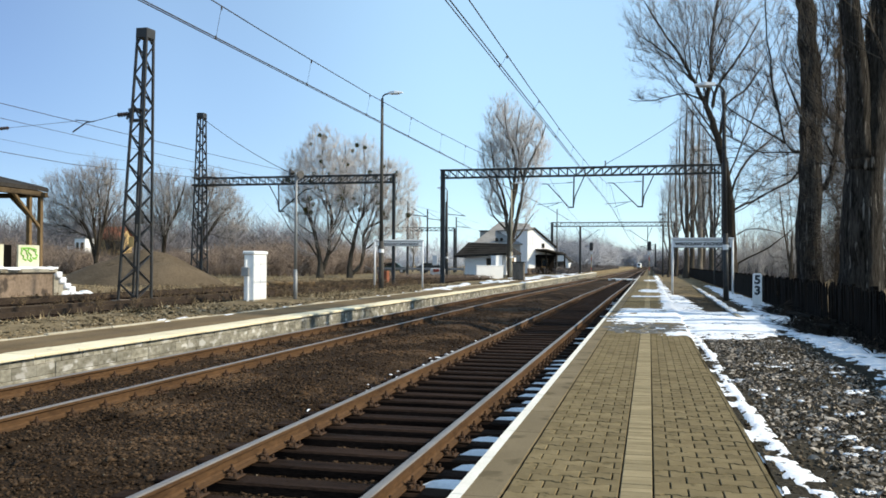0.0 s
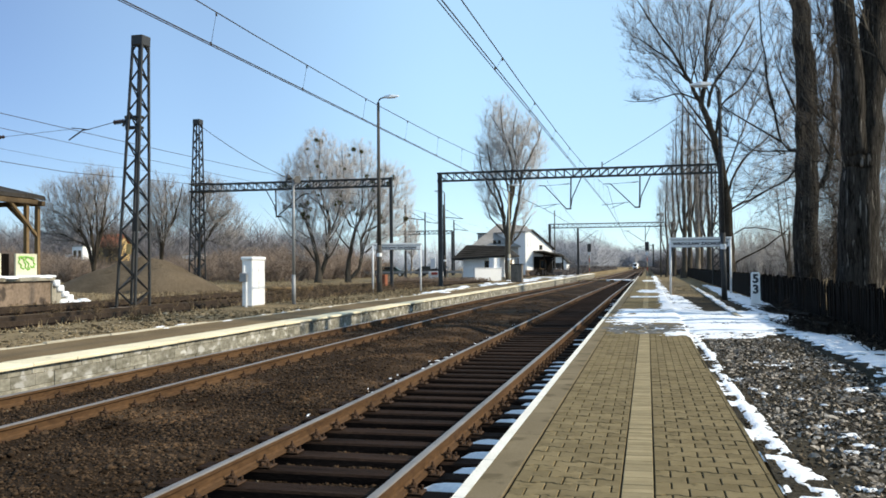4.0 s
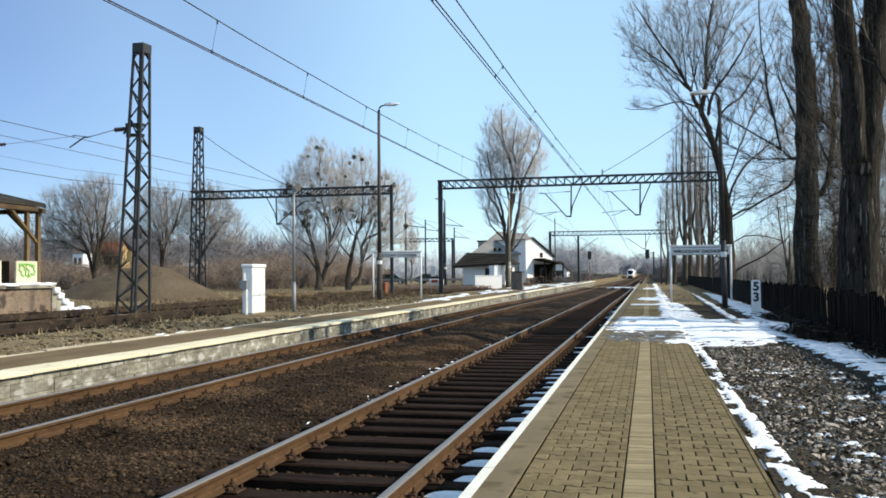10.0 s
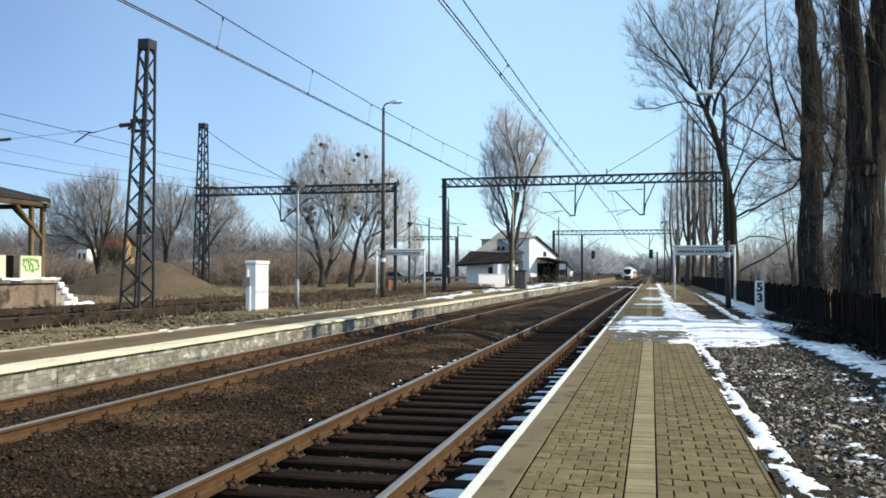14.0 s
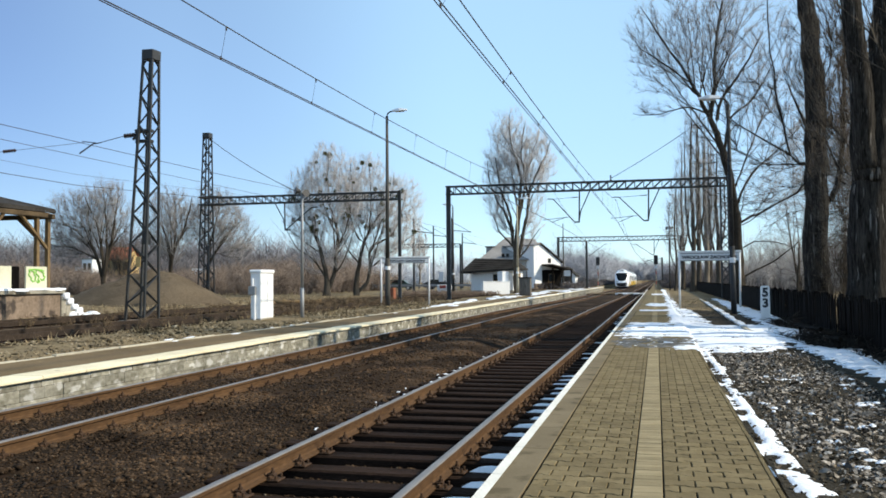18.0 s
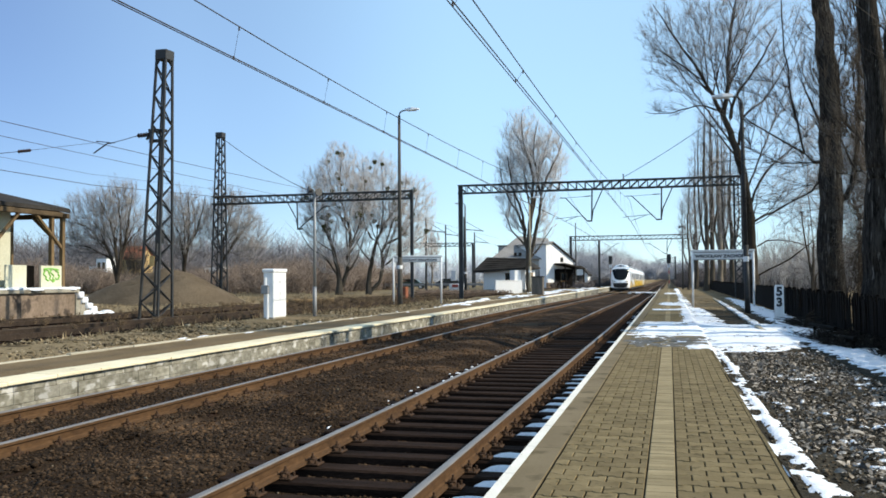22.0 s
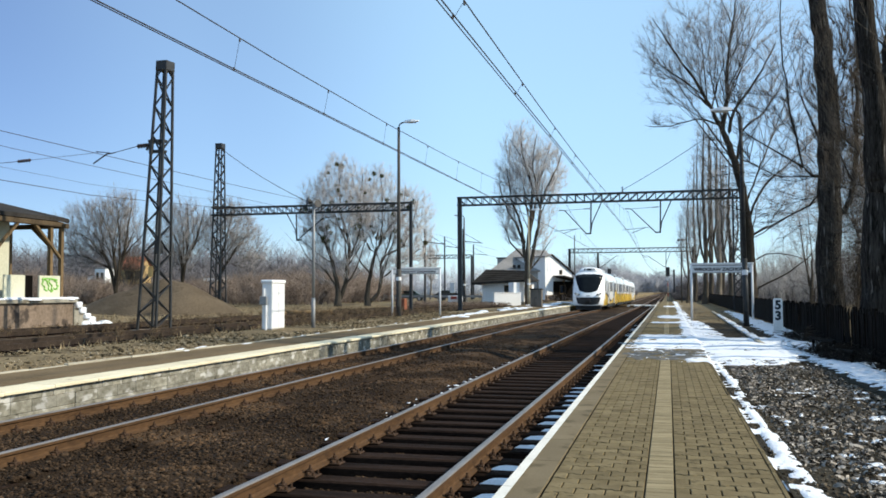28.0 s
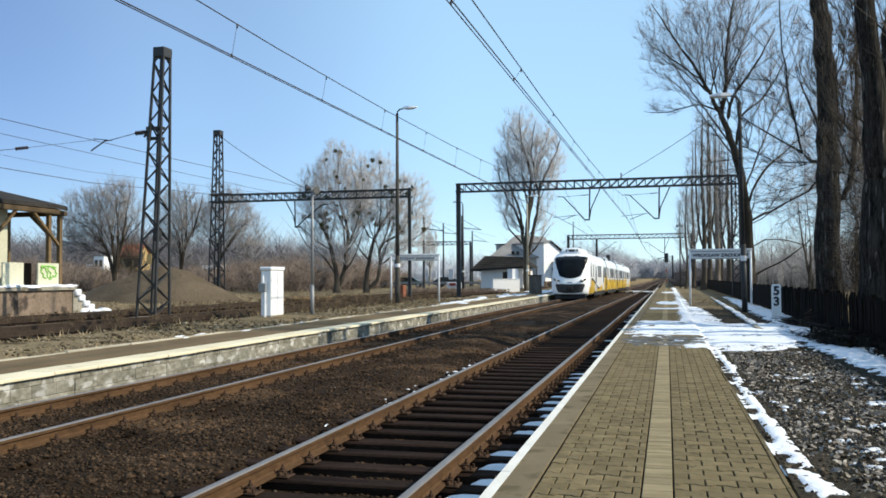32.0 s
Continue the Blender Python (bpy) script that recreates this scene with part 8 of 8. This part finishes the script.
for i in range(12):
    part("post", Mesh().box(-46 + 2 * i - 0.05, -46 + 2 * i + 0.05, -0.03, 0.07, -0.1, 0.7), M["galv"], gr)
setting("level_crossing", Mesh().box(-11.5, 6, 113, 119, -0.56, -0.222 - drop(115)).data("level_crossing", M["asphalt"]), "level crossing deck over the tracks")
cs = Mesh()
for i in range(16):
    x, y = _r.uniform(-6.2, -1.6), _r.uniform(110.5, 119)
    z = -0.222 - drop(y)
    cs.box(x, x + _r.uniform(0.3, 0.9), y, y + _r.uniform(0.6, 1.6), z - 0.1, z + 0.03, 0.02)
setting("crossing_snow", cs.data("crossing_snow", M["snow"]), "snow left on the level crossing", "stuff", "snow")


# ---- the train ----
def train_section(t):
    """The body's outline at a turn t from 0 to 1, from the right skirt over the roof to the left skirt: (x, z)."""
    half = [(1.08, 0.28), (1.34, 0.42), (1.42, 0.95), (1.43, 1.6), (1.425, 2.2), (1.40, 2.75), (1.34, 3.15), (1.20, 3.43), (0.95, 3.60), (0.5, 3.69), (0.0, 3.72)]
    pts = half + [(-x, z) for x, z in reversed(half[:-1])]
    d = [0.0]
    for a, b in zip(pts, pts[1:]):
        d.append(d[-1] + math.hypot(b[0] - a[0], b[1] - a[1]))
    s = t * d[-1]
    for k in range(len(d) - 1):
        if s <= d[k + 1] + 1e-9:
            f = (s - d[k]) / (d[k + 1] - d[k])
            return pts[k][0] + f * (pts[k + 1][0] - pts[k][0]), pts[k][1] + f * (pts[k + 1][1] - pts[k][1])
    return pts[-1]


def nose_depth(x, z):
    """How far the nose lies behind its foremost point."""
    y = 0.72 * (abs(x) / 1.43) ** 3.0
    if z < 0.7:
        y += 0.30 * ((0.7 - z) / 0.45) ** 2
    if z > 1.25:
        y += 0.50 * (z - 1.25)
    if z > 3.0:
        y += 1.0 * (z - 3.0) ** 1.6 * 1.6
    return y


def wave_edge(y):
    """Upper edge of the yellow paint along the side."""
    if y < 0.7:
        return 0.0
    if y < 2.6:
        return 0.45 + 1.10 * math.sin((y - 0.7) / 1.9 * math.pi / 2)
    if y < 10.4:
        return 1.18 + 0.37 * math.cos((y - 2.6) / 7.8 * math.pi)
    if y < 17.0:
        return 0.81 + 0.55 * (y - 10.4) / 6.6
    if y < 20.6:
        return 2.0
    return 1.55


def build_train():
    tr = thing("train", "white and yellow electric passenger train with a black windscreen", "train", (TRACK_X[1], 330, RAIL))
    n = 84
    ring = [train_section(i / n) for i in range(n + 1)]
    belly = [(-1.08 + 2.16 * i / 12, 0.28) for i in range(1, 13)]
    loop = ring + belly
    # the front shell, in rings towards a point at its middle
    faces = {"white": Mesh(), "screen": Mesh(), "grille": Mesh()}
    K = 40
    grid = []
    for k in range(K + 1):
        s = k / K
        grid.append([(x * s, 1.75 + (z - 1.75) * s) for x, z in loop])

    def kind(x, z):
        top = 3.34 - 0.12 * (x / 1.2) ** 2
        w = 1.27 - 0.58 * (max(0, 3.2 - z) / 1.6) ** 1.4
        if 1.60 + 0.20 * (x / 0.8) ** 2 < z < top and abs(x) < w:
            return "screen"
        if z < 0.43:
            return "grille"
        if 0.50 + 0.10 * (x / 0.9) ** 2 < z < 1.18 and abs(x) < 1.08 - 0.45 * max(0, 1.0 - z):
            return "grille"
        return "white"
    for k in range(K):
        for i in range(len(loop) - 1):
            q = (grid[k][i], grid[k][i + 1], grid[k + 1][i + 1], grid[k + 1][i])
            cx, cz = sum(p[0] for p in q) / 4, sum(p[1] for p in q) / 4
            kd = kind(cx, cz)
            off = {"white": 0.0, "screen": -0.012, "grille": 0.09}[kd]
            faces[kd].poly([(x, nose_depth(x, z) + off, z) for x, z in q], [(0, 1, 2, 3)])
    body = part("cab_front", faces["white"], M["train_white"], tr, "white cab front", smooth=True)
    part("windscreen", faces["screen"], M["windscreen"], body, "large black windscreen", smooth=True)
    part("lower_grille", faces["grille"], M["black"], body, "black lower grille")
    for s in (-1, 1):
        lp = Mesh().poly([(s * x, y, z) for y in (0.08, 0.5) for x, z in ((0.72, 1.36), (1.16, 1.44), (1.24, 1.62), (0.80, 1.48))], [(0, 1, 2, 3), (7, 6, 5, 4), (0, 4, 5, 1), (1, 5, 6, 2), (2, 6, 7, 3), (3, 7, 4, 0)])
        h = part("headlight", lp, M["black"], tr, "slim dark headlight cluster")
        part("lens", Mesh().box(s * 0.98 - 0.07, s * 0.98 + 0.07, 0.04, 0.12, 1.43, 1.53, 0.03), M["headlight"], h)
        part("destination_corner", Mesh().box(s * 0.8 - 0.1, s * 0.8 + 0.1, 1.00, 1.04, 3.00, 3.10, 0.01), M["black"], tr)
    part("coupler", Mesh().box(-0.22, 0.22, -0.12, 0.45, 0.72, 1.02, 0.05), M["train_grey"], tr, "dark automatic coupler")
    part("emblem", Mesh().box(-0.16, 0.16, -0.02, 0.02, 1.28, 1.36, 0.01), M["silver"], tr)
    pl = Mesh().prism([(-1.12, 0.44), (1.12, 0.44), (1.15, 0.10), (0, 0.06), (-1.15, 0.10)], "y", 0.30, 0.6)
    part("plough", pl, M["train_grey"], tr, "dark rail guard")
    # a hump with two lamps over the windscreen
    hump = Mesh()
    rows = []
    for y, w, h in ((1.72, 0.62, 0.02), (1.80, 0.80, 0.22), (2.0, 0.92, 0.36), (2.5, 1.02, 0.44), (3.4, 1.05, 0.44), (4.4, 1.0, 0.34), (5.4, 0.9, 0.05)):
        rows.append([(w * math.cos(math.pi * i / 14), y, 3.50 + (h + 0.06) * math.sin(math.pi * i / 14) ** 0.7) for i in range(15)])
    for a, b in zip(rows, rows[1:]):
        for i in range(14):
            hump.poly((a[i], a[i + 1], b[i + 1], b[i]), [(0, 1, 2, 3)])
    hump.poly(rows[0], [tuple(range(15))])
    hp = part("roof_fairing", hump, M["train_white"], tr, smooth=True)
    part("light_band", Mesh().box(-0.48, 0.48, 1.74, 1.98, 3.63, 3.86, 0.05), M["black"], hp, "black band round the upper lights")
    for s in (-1, 1):
        part("upper_light", Mesh().tube((s * 0.30, 1.72, 3.74), (s * 0.30, 1.98, 3.74), 0.10, n=12), M["sign"], hp, "round pale upper light")
    # car bodies
    lengths = (20.6, 18.6, 18.6, 20.6)
    y0 = 0.0
    for c, L in enumerate(lengths):
        y1 = y0 + L
        last = c == 3
        st = [] if c == 0 else [y0 + 0.35]
        s = 0.0
        ys = []
        y = (3.36 if c == 0 else y0 + 0.35)
        end = y1 - (2.4 if last else 0.35)
        step = 0.12 if c == 0 else 0.6
        while y < end - 0.01:
            ys.append(y)
            y += step if y < 12 else (0.3 if c in (0, 3) else 0.6)
        ys.append(end)
        wh, ye = Mesh(), {-1: Mesh(), 1: Mesh()}
        rows = []
        if c == 0:
            rows.append([(x, nose_depth(x, z), z) for x, z in ring])
            rows.append([(x, nose_depth(x, z) * 0.5 + 1.7, z) for x, z in ring])
        for y in ys:
            rows.append([(x, y, z) for x, z in ring])
        if last:
            rows.append([(x * 0.7, end + 2.3, 1.75 + (z - 1.75) * 0.8) for x, z in ring])
            rows.append([(x * 0.02, end + 2.35, 1.75 + (z - 1.75) * 0.02) for x, z in ring])
        for a, b in zip(rows, rows[1:]):
            for i in range(n):
                q = (a[i], a[i + 1], b[i + 1], b[i])
                cy, cz = sum(p[1] for p in q) / 4, sum(p[2] for p in q) / 4
                rear = sum(lengths) - cy
                hit = cz < wave_edge(min(cy, rear)) and cz > 0.45
                (ye[1 if q[0][0] + q[1][0] > 0 else -1] if hit else wh).poly(q, [(0, 1, 2, 3)])
        cbody = part("car_body", wh, M["train_white"], tr, "white painted car body", smooth=True)
        for sd in (-1, 1):
            part("yellow_panel", ye[sd], M["train_yellow"], cbody, "yellow lower side panel", smooth=True)
        if c == 0:
            for sd in (-1, 1):
                edge = Mesh()
                for i in range(80):
                    a, b = 2.45 + 0.1 * i, 2.55 + 0.1 * i
                    za, zb = wave_edge(a), wave_edge(b)
                    if za > 0.5:
                        edge.bar((sd * 1.436, a, za), (sd * 1.436, b, zb), 0.02, 0.15)
                part("wave_stripe", edge, M["black"], cbody, "dark waving stripe")
        # doors, windows, bogies
        doors = (6.7, 15.4) if c == 0 else ((4.2, 12.6) if not last else (5.6, 12.4))
        for sd in (-1, 1):
            for d in doors:
                dm = Mesh().box(sd * 1.425 - 0.02, sd * 1.425 + 0.02, y0 + d - 0.72, y0 + d + 0.72, 0.55, 2.85, 0.015)
                do = part("door", dm, M["train_white"], tr, "white double sliding door with a yellow foot")
                if 16 < y0 + d < 62:
                    part("door_foot", Mesh().box(sd * 1.43 - 0.02, sd * 1.43 + 0.02, y0 + d - 0.73, y0 + d + 0.73, 0.54, 1.62, 0.01), M["train_yellow"], do)
                part("door_seam", Mesh().box(sd * 1.435 - 0.018, sd * 1.435 + 0.018, y0 + d - 0.02, y0 + d + 0.02, 0.56, 2.84), M["train_grey"], do)
                for k in (-1, 1):
                    part("door_window", Mesh().box(sd * 1.445 - 0.012, sd * 1.445 + 0.012, y0 + d + k * 0.36 - 0.24, y0 + d + k * 0.36 + 0.24, 1.30, 2.6, 0.02), M["side_glass"], do)
            x = (4.2 if c == 0 else 1.0)
            while x < L - (4.8 if last else 1.6):
                if all(abs(x + 0.65 - d) > 1.45 for d in doors):
                    part("side_window", Mesh().box(sd * 1.415 - 0.018, sd * 1.415 + 0.018, y0 + x, y0 + x + (0.75 if (c == 0 and x < 5) else 1.3), 1.72, 2.72, 0.03), M["side_glass"], cbody)
                x += 1.52
            if c == 0:
                cw = Mesh().poly([(sd * 1.437, 1.95, 1.75), (sd * 1.437, 2.75, 1.70), (sd * 1.420, 2.75, 2.75), (sd * 1.405, 2.45, 3.02), (sd * 1.430, 1.9, 2.3)], [(0, 1, 2, 3, 4)])
                part("cab_window", cw, M["glass"], cbody, "dark cab side window")
                part("mirror_camera", Mesh().box(sd * 1.47 - 0.05, sd * 1.47 + 0.05, 2.0, 2.2, 2.6, 2.85, 0.02), M["white"], cbody)
            part("skirt", Mesh().box(sd * 1.33 - 0.03, sd * 1.33 + 0.03, y0 + (5.8 if c == 0 else 1.6), y1 - (5.8 if last else 1.6), 0.22, 0.56, 0.01), M["train_grey"], cbody)
        part("underframe", Mesh().box(-1.2, 1.2, y0 + 0.9, y1 - 0.9, 0.38, 0.75, 0.03), M["train_grey"], tr)
        part("roof_unit", Mesh().box(-0.75, 0.75, y0 + 6.0, y0 + 12.0, 3.64, 3.92, 0.08), M["silver"], tr)
        if not last:
            part("gangway_bellows", Mesh().box(-1.25, 1.25, y1 - 0.4, y1 + 0.4, 0.6, 3.55, 0.05), M["train_grey"], tr)
        for by in ([4.3] if c == 0 else []) + ([L] if not last else [L - 4.3]):
            bo = part("bogie_frame", Mesh().box(-1.05, 1.05, y0 + by - 1.5, y0 + by + 1.5, 0.42, 0.72, 0.04), M["train_grey"], tr)
            for dy in (-1.25, 1.25):
                for sd in (-1, 1):
                    part("wheel", Mesh().tube((sd * 0.70, y0 + by + dy, 0.43), (sd * 0.83, y0 + by + dy, 0.43), 0.43, n=20), M["train_grey"], bo)
                    part("axle_box", Mesh().box(sd * 1.0 - 0.10, sd * 1.0 + 0.10, y0 + by + dy - 0.16, y0 + by + dy + 0.16, 0.28, 0.58, 0.03), M["train_grey"], bo)
        y0 = y1
    return tr


train = build_train()


def motions():
    rows = ((0, 625), (3, 552), (6, 477), (9, 400), (11, 347), (13, 297), (14.5, 261), (16, 226.5), (17, 205.5), (18, 187.5), (19, 171.8), (20, 157.8),
            (21, 144.8), (22, 132.8), (23, 121.8), (24, 111.6), (25, 102.6), (26.5, 90.6), (28, 80.4), (29, 75.2), (30, 71.2), (31, 68.2), (32, 66.1))
    walk(train, [(t, pose(TRACK_X[1], y, RAIL - drop(y + 8), math.degrees(math.atan((drop(y) - drop(y + 16)) / 16)))) for t, y in rows])


motions()
